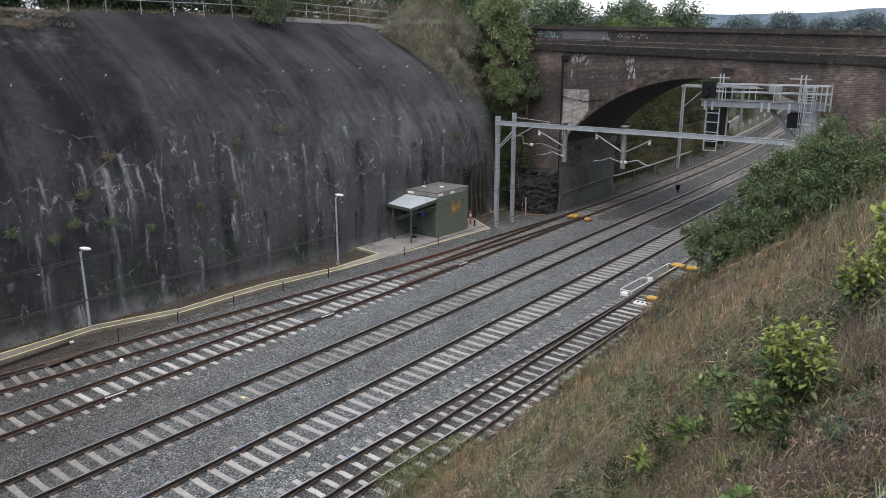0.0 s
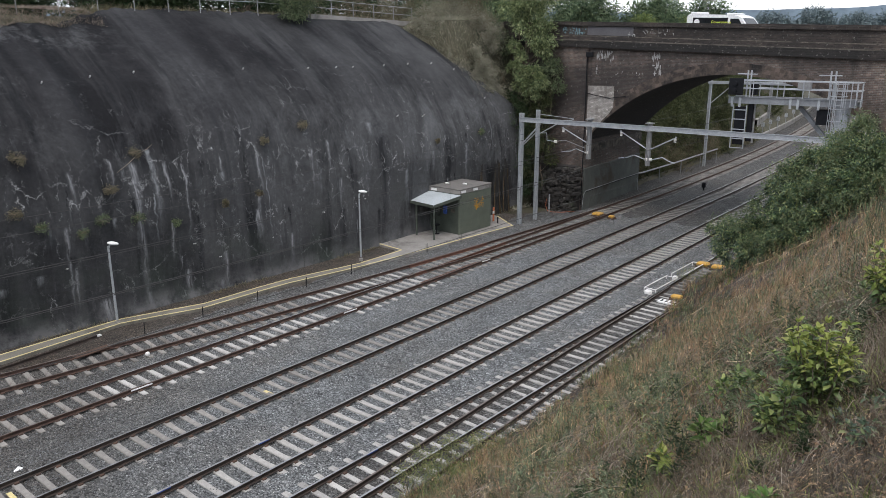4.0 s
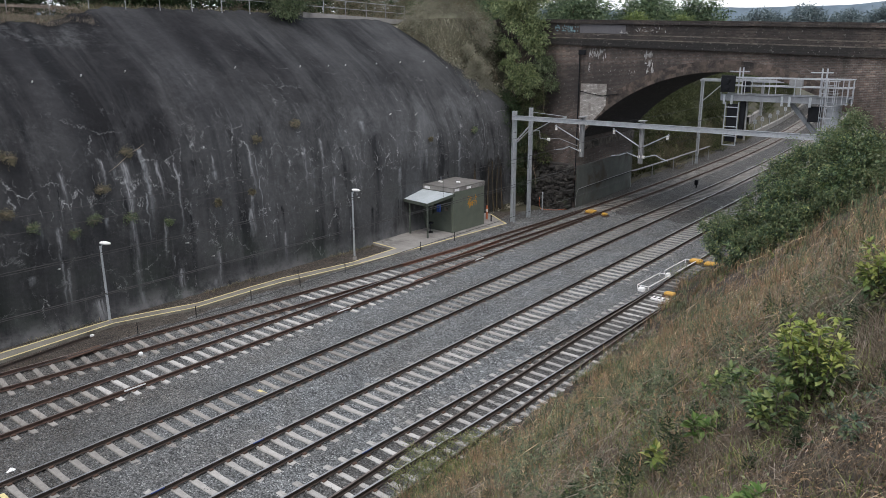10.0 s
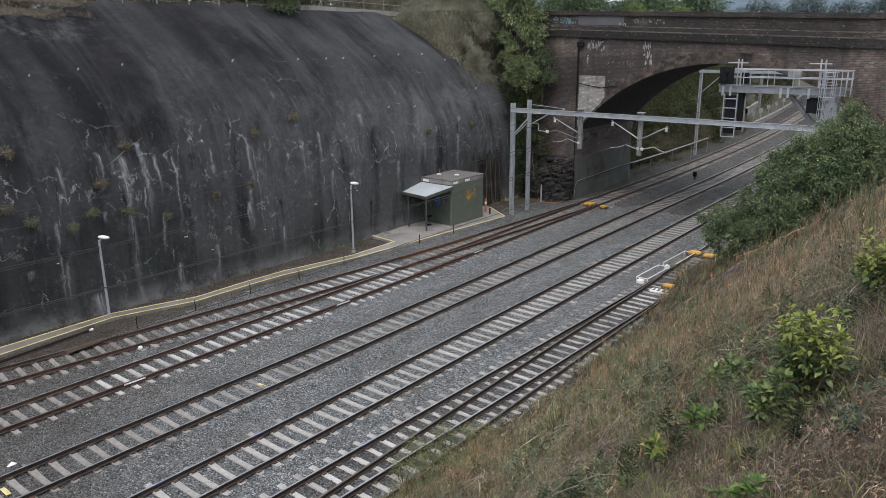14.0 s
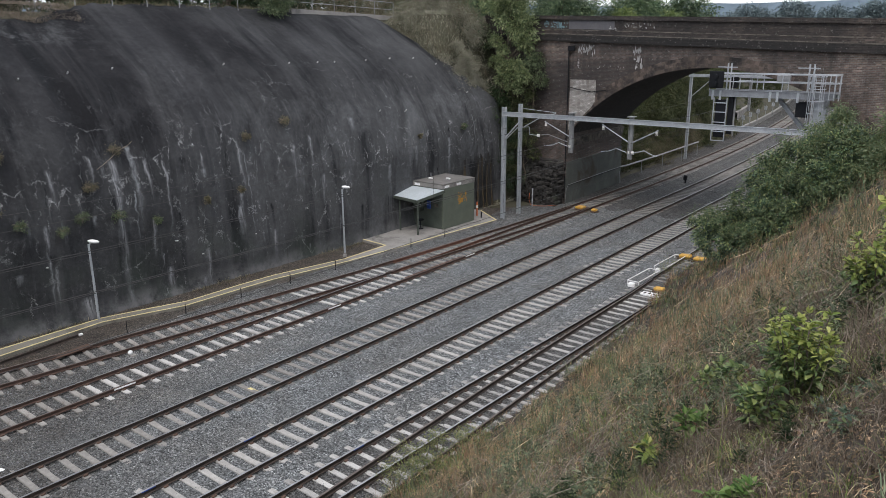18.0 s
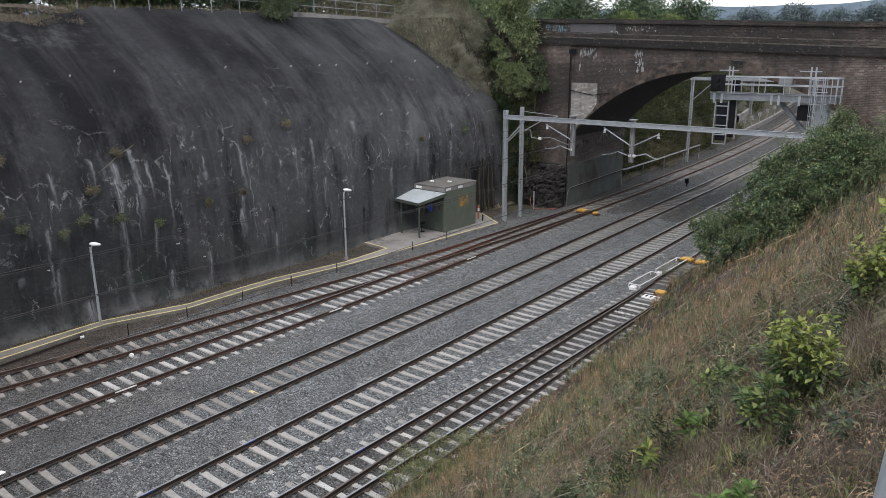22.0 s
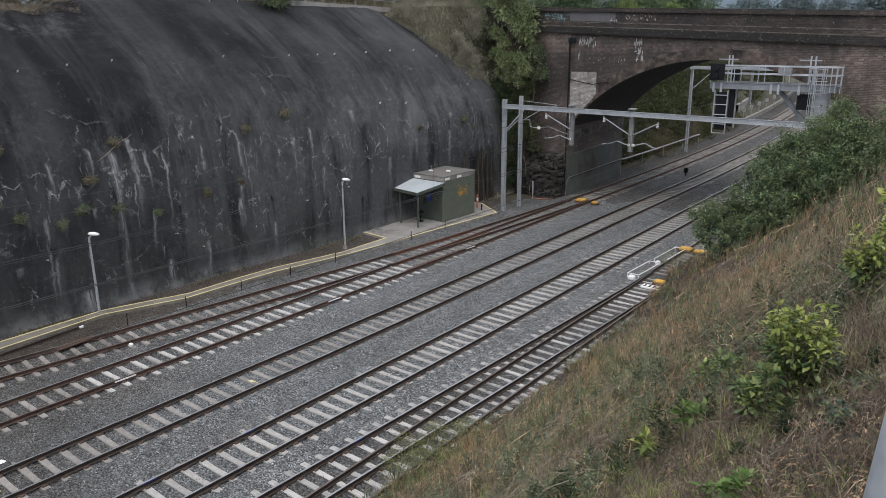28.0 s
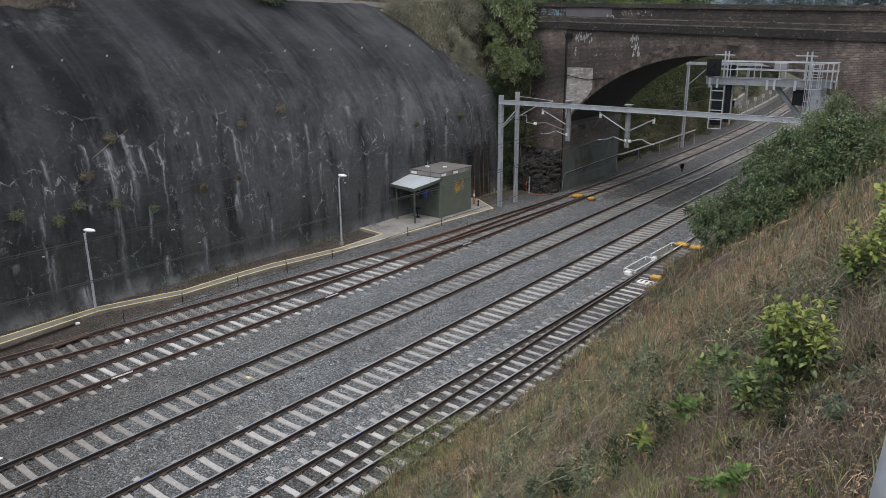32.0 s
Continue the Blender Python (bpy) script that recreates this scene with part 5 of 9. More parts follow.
PATH_L = [(-32.1, -20), (-32.35, 2), (-32.7, 10.0), (-32.95, 15.0), (-32.45, 16.9), (-31.9, 18.8), (-32.0, 22), (-31.95, 24.2), (-31.4, 27.6), (-31.2, 28.9)]
PATH_R = [(-31.2, -20), (-31.45, 2), (-31.8, 9.7), (-32.3, 14.75), (-31.8, 16.6), (-31.27, 18.4), (-31.3, 22), (-31.25, 23.7), (-30.75, 27.2), (-30.55, 28.9)]
PT = GZ + 0.10


def make_path():
    w = thing("walkway", (-32, 2, GZ), "narrow concrete walkway edged with faded yellow lines", "path", kind="structure")
    strip("walkway_slab", PATH_L, PATH_R, GZ - 0.2, PT, M_PATH, w)
    line_between([(x + 0.06, y) for x, y in PATH_L], 0.085, PT + 0.008, w)
    line_between([(x - 0.06, y) for x, y in PATH_R], 0.085, PT + 0.008, w)
    p = thing("hut_platform", (-31.5, 36, GZ), "stained concrete platform with a yellow edge line", "platform", kind="structure")
    out = [(-31.2, 28.9), (-30.55, 28.9), (-30.3, 32.0), (-30.1, 36.5), (-29.78, 42.5), (-32.5, 44.3), (-33.6, 44.3), (-33.6, 32.6), (-31.4, 32.4)]
    part("platform_slab", G().slab(out, GZ - 0.2, PT + 0.01), M_SLAB, p)
    z = PT + 0.02
    line_between([(-30.62, 28.9), (-30.38, 32.0), (-30.18, 36.5), (-29.86, 42.42)], 0.1, z, p)
    line_between([(-29.84, 42.42), (-32.5, 44.22)], 0.1, z + 0.003, p)
    line_between([(-33.45, 32.68), (-31.4, 32.5)], 0.1, z + 0.004, p)
    line_between([(-31.3, 32.5), (-31.14, 28.9)], 0.1, z + 0.006, p)


def make_hut():
    x0, x1, y0, y1, b = -33.9, -31.0, 37.85, 41.35, PT + 0.012
    h = thing("equipment_hut", (-32.4, 39.6, b), "olive green equipment hut with a flat dark roof", "hut")
    t = 0.12
    part("front_wall", G().box((x1 - t, y0, b), (x1, y1, 2.68)), M_GREEN, h, "olive green wall with orange paint scrawl")
    # the wall below the lean-to takes the darker of two greens
    part("side_wall", G().box((x0, y0, b), (x1 - t - 0.002, y0 + t, 2.68)), M_GREEN_DARK, h)
    part("side_wall", G().box((x0, y1 - t, b), (x1 - t - 0.002, y1, 2.68)), M_GREEN, h)
    part("back_wall", G().box((x0, y0 + t + 0.002, b), (x0 + t, y1 - t - 0.002, 2.68)), M_GREEN, h)
    fas = part("fascia", G().box((x0 - 0.02, y0 - 0.03, 2.66), (x1 + 0.02, y1 + 0.03, 2.93), 0.02), M_SLAB, h, "pale grey concrete roof edge")
    roof = part("roof_slab", G().box((x0 - 0.05, y0 - 0.06, 2.932), (x1 + 0.05, y1 + 0.06, 3.0), 0.02), M_ROOF, h, "dark weathered flat roof")
    for i, (x, y) in enumerate(((-33.0, 39.0), (-31.9, 39.6))):
        part("roof_vent", G().box((x - 0.22, y - 0.08, 3.0), (x + 0.1, y + 0.08, 3.1), 0.03), M_WHITE, roof, "small white roof vent")
    for y in (38.0, 39.3):
        part("notice", G().box((x1 + 0.022, y, 2.72), (x1 + 0.032, y + 0.5, 2.88), 0.004), M_WHITE, fas, "white notice on the roof edge")
    part("notice", G().box((-33.5, y0 - 0.042, 2.70), (-33.0, y0 - 0.032, 2.87), 0.004), M_WHITE, fas, "white notice on the roof edge")
    r = random.Random(4)
    g = G()
    for i in range(46):
        y, z = 39.55 + 0.9 * r.random(), 1.45 + 0.7 * r.random()
        if abs(y - 40.0) < 0.12 and z > 1.85:
            continue
        a = r.uniform(0, 3.14)
        dy, dz = 0.16 * math.cos(a), 0.16 * math.sin(a)
        e = x1 + 0.004 + i * 0.0002
        g.add([(e, y - dy - 0.03, z - dz), (e, y - dy + 0.03, z - dz + 0.02), (e, y + dy + 0.02, z + dz + 0.03), (e, y + dy - 0.03, z + dz)], [(0, 1, 2, 3)])
    part("paint_scrawl", g, M_SCRAWL_ORANGE, h, "orange spray-paint scrawl")
    part("telephone", G().box((-32.35, y0 - 0.14, 1.2), (-32.05, y0, 1.75), 0.03), M_BLUE, h, "blue telephone box on the wall")
    part("notice", G().box((-31.75, y0 - 0.02, 1.35), (-31.4, y0, 1.6), 0.004), M_LEDGE, h, "pale notice plate")
    part("cabinet", G().box((-33.2, y0 - 0.25, 1.0), (-32.7, y0, 1.7), 0.02), M_GREEN_DARK, h, "dark wall cabinet")
    # the lean-to on the side
    s = thing("lean_to_shelter", (-32.8, 36.6, b), "open shelter with a pale sheet roof on thin posts", "shelter")
    v = [(-34.3, 36.0, 2.17), (-31.35, 35.6, 2.17), (-30.85, 37.83, 2.56), (-33.95, 37.83, 2.56)]
    roof = G().add(v + [(x, y, z + 0.06) for x, y, z in v], [(3, 2, 1, 0), (4, 5, 6, 7), (0, 1, 5, 4), (1, 2, 6, 5), (2, 3, 7, 6), (3, 0, 4, 7)])
    rf = part("roof_sheet", roof, M_SHEET, s, "pale grey sheet roof")
    for a, c in ((0, 1), (1, 2)):
        p, q = Vector(v[a]), Vector(v[c])
        d = (q - p).normalized()
        out = Vector((d.y, -d.x, 0)) * 0.02
        f = [p + out, q + out, q + out * 3, p + out * 3]
        g = G().add([(*f_[:2], f_.z + dz) for dz in (-0.12, 0.075) for f_ in f], [(3, 2, 1, 0), (4, 5, 6, 7), (0, 1, 5, 4), (1, 2, 6, 5), (2, 3, 7, 6), (3, 0, 4, 7)])
        part("roof_beam", g, M_GREEN_DARK, rf, "dark green edge beam")
    for x, y in ((-31.42, 35.72), (-33.2, 35.95)):
        part("post", G().box((x - 0.05, y - 0.05, b), (x + 0.05, y + 0.05, 2.2), 0.01), M_GREEN_DARK, s)
    # a stool under the shelter
    st = thing("stool", (-32.4, 37.1, b), "black stool on a single leg under the shelter", "stool")
    part("seat", G().tube([(-32.4, 37.1, b + 0.62), (-32.4, 37.1, b + 0.68)], 0.24, 14), M_BLACK, st)
    part("leg", G().tube([(-32.4, 37.1, b), (-32.4, 37.1, b + 0.62)], 0.03, 8), M_BLACK, st)
    part("foot", G().tube([(-32.4, 37.1, b), (-32.4, 37.1, b + 0.03)], 0.2, 14), M_BLACK, st)
    # orange bollards by the platform's end
    bo = thing("bollard", (-31.75, 42.7, b), "orange plastic bollard with a pale band", "bollard")
    part("body", G().tube([(-31.75, 42.7, b), (-31.75, 42.7, 0.42), (-31.75, 42.7, 0.85)], 0.07, 12), M_ORANGE, bo)
    part("band", G().tube([(-31.75, 42.7, 0.45), (-31.75, 42.7, 0.66)], 0.076, 12), M_WHITE, bo)
    part("cap", G().ball((-31.75, 42.7, 0.85), 0.07), M_ORANGE, bo)
    bo = thing("short_post", (-31.1, 42.35, b), "short dark post on the platform", "post")
    part("body", G().tube([(-31.1, 42.35, b), (-31.1, 42.35, 0.33)], 0.05, 10), M_BLACK, bo)


def make_lamps():
    for x, y, h in ((-32.62, 14.72, 3.62), (-31.85, 29.5, 3.95), ):
        l = thing("lamp_post", (x, y, GZ), "slim grey lamp post with a white lantern", "lamp post", "lamps along the walkway")
        part("footing", G().tube([(x, y, GZ - 0.1), (x, y, GZ + 0.12)], 0.12, 12), M_SLAB, l, "round concrete footing")
        part("pole", G().tube([(x, y, GZ + 0.2), (x, y, h - 0.1)], 0.062, 12, 0.045), M_GALV, l)
        part("arm", G().tube([(x, y, h - 0.25), (x + 0.04, y + 0.05, h - 0.05), (x + 0.14, y + 0.14, h)], 0.035, 8), M_GALV, l)
        g = G().ball((0, 0, 0), 1.0, 14)
        g.v = [(x + 0.16 + 0.26 * a * 0.7 - 0.12 * b * 0.7, y + 0.16 + 0.26 * a * 0.7 + 0.12 * b * 0.7, h + 0.03 + 0.085 * c - 0.03 * a) for a, b, c in g.v]
        part("lantern", g, M_WHITE, l, "white teardrop lantern", True)


make_path()
make_hut()
make_lamps()


# ---- overhead line ----
def i_beam(x, y, z0, z1, w=0.25):
    g = G()
    g.box((x - w / 2, y - w / 2, z0), (x - w / 2 + 0.03, y + w / 2, z1), 0.004)
    g.box((x + w / 2 - 0.03, y - w / 2, z0), (x + w / 2, y + w / 2, z1), 0.004)
    g.box((x - w / 2 + 0.03, y - 0.02, z0), (x + w / 2 - 0.03, y + 0.02, z1), 0.003)
    return g


def insulator(g, p, n=3, r=0.085, d=(0, 0, 1)):
    d = Vector(d).normalized()
    for i in range(n):
        c = Vector(p) + d * (0.085 * i)
        g.tube([c - d * 0.03, c - d * 0.02, c + d * 0.02, c + d * 0.03], r, 10)
    return g


def dropper(parent, x, y, top, low, arms):
    d = part("drop_tube", i_beam(x, y, low, top, 0.24), M_GALV_OLD, parent)
    part("clamp", G().box((x - 0.2, y - 0.26, top - 0.48), (x + 0.2, y + 0.26, top - 0.40), 0.01).box((x - 0.2, y - 0.26, top - 0.02), (x + 0.2, y + 0.26, top + 0.04), 0.01), M_GALV_OLD, d)
    for ex, ez, side in arms:
        part("stay_arm", G().tube([(x + side * 0.1, y, low + 1.05), (ex + side * 0.1, y - 0.02, ez + 0.12), (ex, y - 0.02, ez + 0.14)], 0.035, 8), M_GALV, d)
        part("insulator", insulator(G(), (ex, y - 0.02, ez - 0.16), 3), M_PORCELAIN, d, "white porcelain insulator")
        part("registration_arm", G().tube([(x + side * 0.26, y, low + 0.42), (x + side * 0.95, y, low + 0.62), (x + side * 1.4, y, low + 0.42), (ex + side * 0.1, y, low + 0.32)], 0.03, 8), M_GALV, d)
        part("insulator", insulator(G(), (x + side * 0.14, y, low + 0.42), 2, 0.1, (1, 0, 0)), M_PORCELAIN, d, "white porcelain insulator")


def make_portal():
    y = 43.64
    p = thing("overhead_line_portal", (-30.1, y, GZ), "grey steel overhead-line portal spanning all tracks", "overhead line portal")
    part("mast", i_beam(-30.1, y, GZ - 0.2, 7.75, 0.27), M_GALV, p)
    part("mast", i_beam(-9.6, y, 3.4, 7.6, 0.3), M_GALV, p)
    part("beam", G().box((-30.1, y - 0.28, 7.16), (-9.4, y - 0.15, 7.46), 0.015).box((-30.1, y - 0.33, 7.43), (-9.4, y - 0.1, 7.46), 0.008).box((-30.1, y - 0.33, 7.16), (-9.4, y - 0.1, 7.19), 0.008), M_GALV, p, "long pale steel cross beam")
    part("knee_brace", G().tube([(-30.0, y - 0.2, 5.5), (-28.4, y - 0.2, 7.1)], 0.05, 6), M_GALV, p)
    part("knee_brace", G().tube([(-30.0, y + 0.1, 5.5), (-28.9, y + 0.1, 6.5)], 0.04, 6), M_GALV, p)
    dropper(p, -24.62, y - 0.1, 7.62, 5.0, [(-26.6, 6.85, -1)])
    dropper(p, -20.4, y - 0.1, 7.6, 4.95, [(-22.3, 6.9, -1), (-18.7, 6.75, 1)])
    m = thing("overhead_line_mast", (-30.05, 45.63, GZ), "grey steel mast with bracket arms beside the abutment", "overhead line mast")
    part("mast", i_beam(-30.05, 45.63, GZ - 0.2, 7.85, 0.24), M_GALV, m)
    part("bracket_arm", G().tube([(-29.95, 45.6, 6.1), (-28.2, 45.4, 7.0), (-26.9, 45.3, 7.35)], 0.035, 8), M_GALV, m)
    part("top_tie", G().tube([(-29.95, 45.6, 7.55), (-26.9, 45.3, 7.4)], 0.02, 6), M_GALV, m)
    part("bracket_arm", G().tube([(-29.9, 45.6, 6.2), (-29.25, 45.6, 6.25), (-29.2, 45.6, 5.72), (-28.5, 45.5, 5.7)], 0.03, 8), M_GALV, m)
    part("insulator", insulator(G(), (-28.45, 45.5, 5.7), 2, 0.11, (1, 0, 0)), M_PORCELAIN, m, "white porcelain insulator")
    part("registration_arm", G().tube([(-28.25, 45.5, 5.75), (-27.5, 45.4, 5.85), (-25.9, 45.3, 5.45)], 0.025, 8), M_GALV_OLD, m)
    # the next portal, seen through the arch
    q = thing("overhead_line_portal", (-30.6, 79.2, GZ), "distant grey overhead-line portal beyond the arch", "overhead line portal")
    part("mast", i_beam(-30.6, 79.2, GZ - 0.2, 8.9, 0.26), M_GALV, q)
    part("mast", i_beam(-9.5, 79.2, GZ - 0.2, 8.9, 0.26), M_GALV, q)
    part("beam", G().box((-30.8, 78.9, 8.5), (-9.3, 79.1, 8.8), 0.015), M_GALV, q)
    part("knee_brace", G().tube([(-30.5, 79.1, 6.4), (-28.2, 79.1, 8.5)], 0.05, 6), M_GALV, q)
    part("drop_tube", i_beam(-24.4, 79.2, 5.2, 8.6, 0.24), M_GALV_OLD, q)


def sagging(x, y0, y1, z, sag, n=12):
    return [(x(y0 + (y1 - y0) * i / n), y0 + (y1 - y0) * i / n, z - sag * 4 * (i / n) * (1 - i / n)) for i in range(n + 1)]


def make_wires():
    for line, dz in ((C2, 0.0), (C3, 0.0), (C4, 0.05)):
        at = lambda y: float(line(y)) + (0.0 if y > 43 else 0.1)
        for a, b in ((-28, 43.6), (43.6, 79.2), (79.2, 130)):
            w = thing("contact_wire", (at(a), a, 5.0 + dz), "thin dark overhead contact wire and its carrier", "overhead wire", "overhead wires")
            part("contact_wire_strand", G().tube([(at(y), y, 5.0 + dz) for y in np.linspace(a, b, 9)], 0.011, 5), M_WIRE, w)
            carrier = sagging(at, a, b, 6.65 + dz, 0.35)
            part("carrier_wire", G().tube(carrier, 0.012, 5), M_WIRE, w)
            for i in range(1, 12, 2):
                part("dropper_wire", G().tube([carrier[i], (carrier[i][0], carrier[i][1], 5.0 + dz)], 0.006, 4), M_WIRE, w)
    w = thing("feeder_cable", (-29.6, -28, 6.2), "thin dark feeder cable along the wall", "overhead wire", "overhead wires")
    part("cable_strand", G().tube(sagging(lambda y: -29.8, -28, 43.6, 6.3, 0.3), 0.012, 5), M_WIRE, w)


def make_gantry():
    y0, y1 = 45.6, 46.8
    g = thing("signal_gantry", (-10.25, 46.2, 4.0), "grey steel cantilever signal gantry with caged ladder", "signal gantry")
    part("mast", G().box((-10.6, 45.95, 3.2), (-9.95, 46.6, 8.9), 0.03), M_GALV, g, "square steel mast")
    for y in (y0, y1):
        b = G().box((-16.45, y - 0.05, 8.93), (-9.5, y + 0.05, 9.30), 0.01).box((-16.45, y - 0.1, 9.27), (-9.5, y + 0.1, 9.31), 0.006).box((-16.45, y - 0.1, 8.92), (-9.5, y + 0.1, 8.96), 0.006)
        part("girder", b, M_GIRDER, g)
    part("walkway_floor", G().box((-16.4, y0 + 0.11, 9.2), (-9.55, y1 - 0.11, 9.25), 0.005), M_GALV_OLD, g)
    for x in (-16.2, -15.75, -12.9, -12.5, -11.4):
        part("web_stiffener", G().box((x - 0.06, y0 - 0.12, 8.72), (x + 0.06, y0 - 0.05, 9.27), 0.004), M_GALV, g)
    for y in (y0 - 0.02, y1 + 0.02):
        for z in (9.8, 10.25):
            part("handrail", G().tube([(-16.5, y, z), (-9.5, y, z)], 0.028, 8), M_GALV, g)
        for i in range(6):
            x = -16.45 + 1.38 * i
            part("handrail_post", G().tube([(x, y, 9.3), (x, y, 10.25)], 0.026, 8), M_GALV, g)
    for x in (-16.5, -9.5):
        for z in (9.8, 10.25):
            part("handrail", G().tube([(x, y0, z), (x, y1, z)], 0.028, 8), M_GALV, g)
    for x in (-15.5, -15.3, -11.0, -10.75):
        part("pole", G().tube([(x, y0 + 0.15, 9.3), (x, y0 + 0.15, 10.85)], 0.045, 8), M_GALV, g)
    for x in (-15.9, -11.4):
        part("pole_arm", G().tube([(x - 0.2, y0 + 0.15, 10.62), (x + 0.95, y0 + 0.15, 10.62)], 0.03, 8), M_GALV, g)
    s = part("signal_head", G().box((-16.4, y0 - 0.34, 9.42), (-15.55, y0 - 0.24, 10.4), 0.03), M_BLACK, g, "black signal backboard")
    part("lamp_hood", G().tube([(-15.98, y0 - 0.34, 9.7), (-15.98, y0 - 0.55, 9.7)], 0.13, 12), M_BLACK, s)
    part("lamp_hood", G().tube([(-15.98, y0 - 0.34, 10.1), (-15.98, y0 - 0.55, 10.1)], 0.13, 12), M_BLACK, s)
    part("equipment_case", G().box((-15.35, y0 + 0.2, 9.42), (-14.95, y0 + 0.6, 10.05), 0.02), M_BLACK, g, "dark equipment case")
    part("equipment_case", G().box((-12.7, y0 + 0.2, 9.75), (-12.0, y0 + 0.5, 10.2), 0.02), M_GALV_OLD, g)
    low = part("hanging_signal", G().box((-15.98, y0 - 0.1, 6.5), (-15.35, y0 + 0.02, 8.75), 0.02), M_BLACK, g, "tall black hanging signal in a ladder frame")
    for x in (-16.05, -15.28):
        part("ladder_rail", G().tube([(x, y0 - 0.2, 6.3), (x, y0 - 0.2, 8.85)], 0.035, 8), M_GALV, low)
    for z in (6.3, 6.85, 7.4, 8.0, 8.55):
        part("ladder_rung", G().tube([(-16.05, y0 - 0.2, z), (-15.28, y0 - 0.2, z)], 0.03, 8), M_GALV, low)
    part("equipment_case", G().box((-15.3, y0 + 0.1, 6.7), (-15.0, y0 + 0.5, 8.9), 0.02), M_BLACK, g, "dark equipment case")
    part("hanger", G().tube([(-14.95, y0 + 0.3, 6.6), (-14.95, y0 + 0.3, 8.9)], 0.06, 8), M_GALV_OLD, g)
    part("brace", G().box((-0.12, -0.09, -1.25), (0.12, 0.09, 1.25), 0.01, pose(-11.75, 46.2, 7.95, 0, -42, 0)), M_GIRDER, g, "dark diagonal brace")
    part("equipment_case", G().box((-11.5, 45.7, 7.9), (-10.85, 46.1, 8.75), 0.02), M_BLACK, g, "dark equipment case")
    cx, cy = -10.35, 45.3
    for x in (cx - 0.22, cx + 0.22):
        part("ladder_rail", G().tube([(x, cy, 4.4), (x, cy, 10.35)], 0.03, 8), M_GALV, g)
    for i in range(18):
        part("ladder_rung", G().tube([(cx - 0.22, cy, 4.7 + 0.31 * i), (cx + 0.22, cy, 4.7 + 0.31 * i)], 0.015, 6), M_GALV, g)
    for i in range(6):
        z = 6.9 + 0.66 * i
        pts = [(cx + 0.42 * math.cos(a), cy - 0.1 - 0.5 * math.sin(a), z) for a in np.linspace(-0.15, math.pi + 0.15, 9)]
        part("cage_hoop", G().tube(pts, 0.022, 6), M_GALV, g)
    for a in (0.35, 0.95, 1.57, 2.2, 2.8):
        x, y = cx + 0.42 * math.cos(a), cy - 0.1 - 0.5 * math.sin(a)
        part("cage_bar", G().tube([(x, y, 6.9), (x, y, 10.25)], 0.018, 6), M_GALV, g)
    for x in (-9.75, -9.5, -9.25):
        part("handrail_post", G().tube([(x, 45.2, 8.9), (x, 45.2, 10.25)], 0.025, 6), M_GALV, g)


make_portal()
make_wires()
make_gantry()


# ---- fence on top of the wall, weep pipes ----
def make_fence():
    f = thing("pipe_fence", (-43.0, 34, 14.3), "galvanised pipe fence along the top of the wall", "fence")
    ys = [16.2 + 2.15 * i for i in range(15)]
    z = lambda y: float(np.interp(y, [15, 23, 31, 48], [14.4, 14.52, 14.6, 14.15]))
    for y in ys:
        part("post", G().tube([(-43.0, y, z(y) - 0.5), (-43.0, y, z(y) + 1.12)], 0.03, 8), M_GALV_OLD, f)
    part("kerb", G().sweep([(-0.09, -0.3), (0.09, -0.3), (0.09, 0.06), (-0.09, 0.06)], [(-42.85, y, z(y)) for y in ys if y > 35], [(1, 0)] * len([y for y in ys if y > 35])), M_SLAB, f, "pale concrete kerb")
    for h in (0.55, 1.1):
        part("pipe_rail", G().tube([(-43.0, y, z(y) + h) for y in ys], 0.024, 8), M_GALV_OLD, f)


def make_weeps():
    spots = [(14.48, 10.63), (16.87, 10.83), (19.22, 10.97), (25.86, 11.01), (30.56, 10.96), (32.86, 10.95), (34.33, 10.95), (37.29, 11.0), (39.79, 11.06), (42.34, 11.06), (44.1, 10.6), (38.02, 7.71), (35.53, 7.85), (45.5, 8.5), (13.2, 2.6), (19.6, 2.5), (21.0, 1.5), (28.2, 2.7), (24.4, 1.9), (31.6, 3.0)]
    for y, z in spots:
        p = wall_point(y, z)
        n = Vector((1, 0, 0.25 if z < 7 else 0.8)).normalized()
        w = thing("weep_pipe", tuple(p), "short white plastic weep pipe in the wall", "weep pipe", "weep pipes in the wall")
        part("pipe_end", G().tube([p - n * 0.25, p + n * 0.12], 0.03, 10), M_PLASTIC, w)


make_fence()
make_weeps()


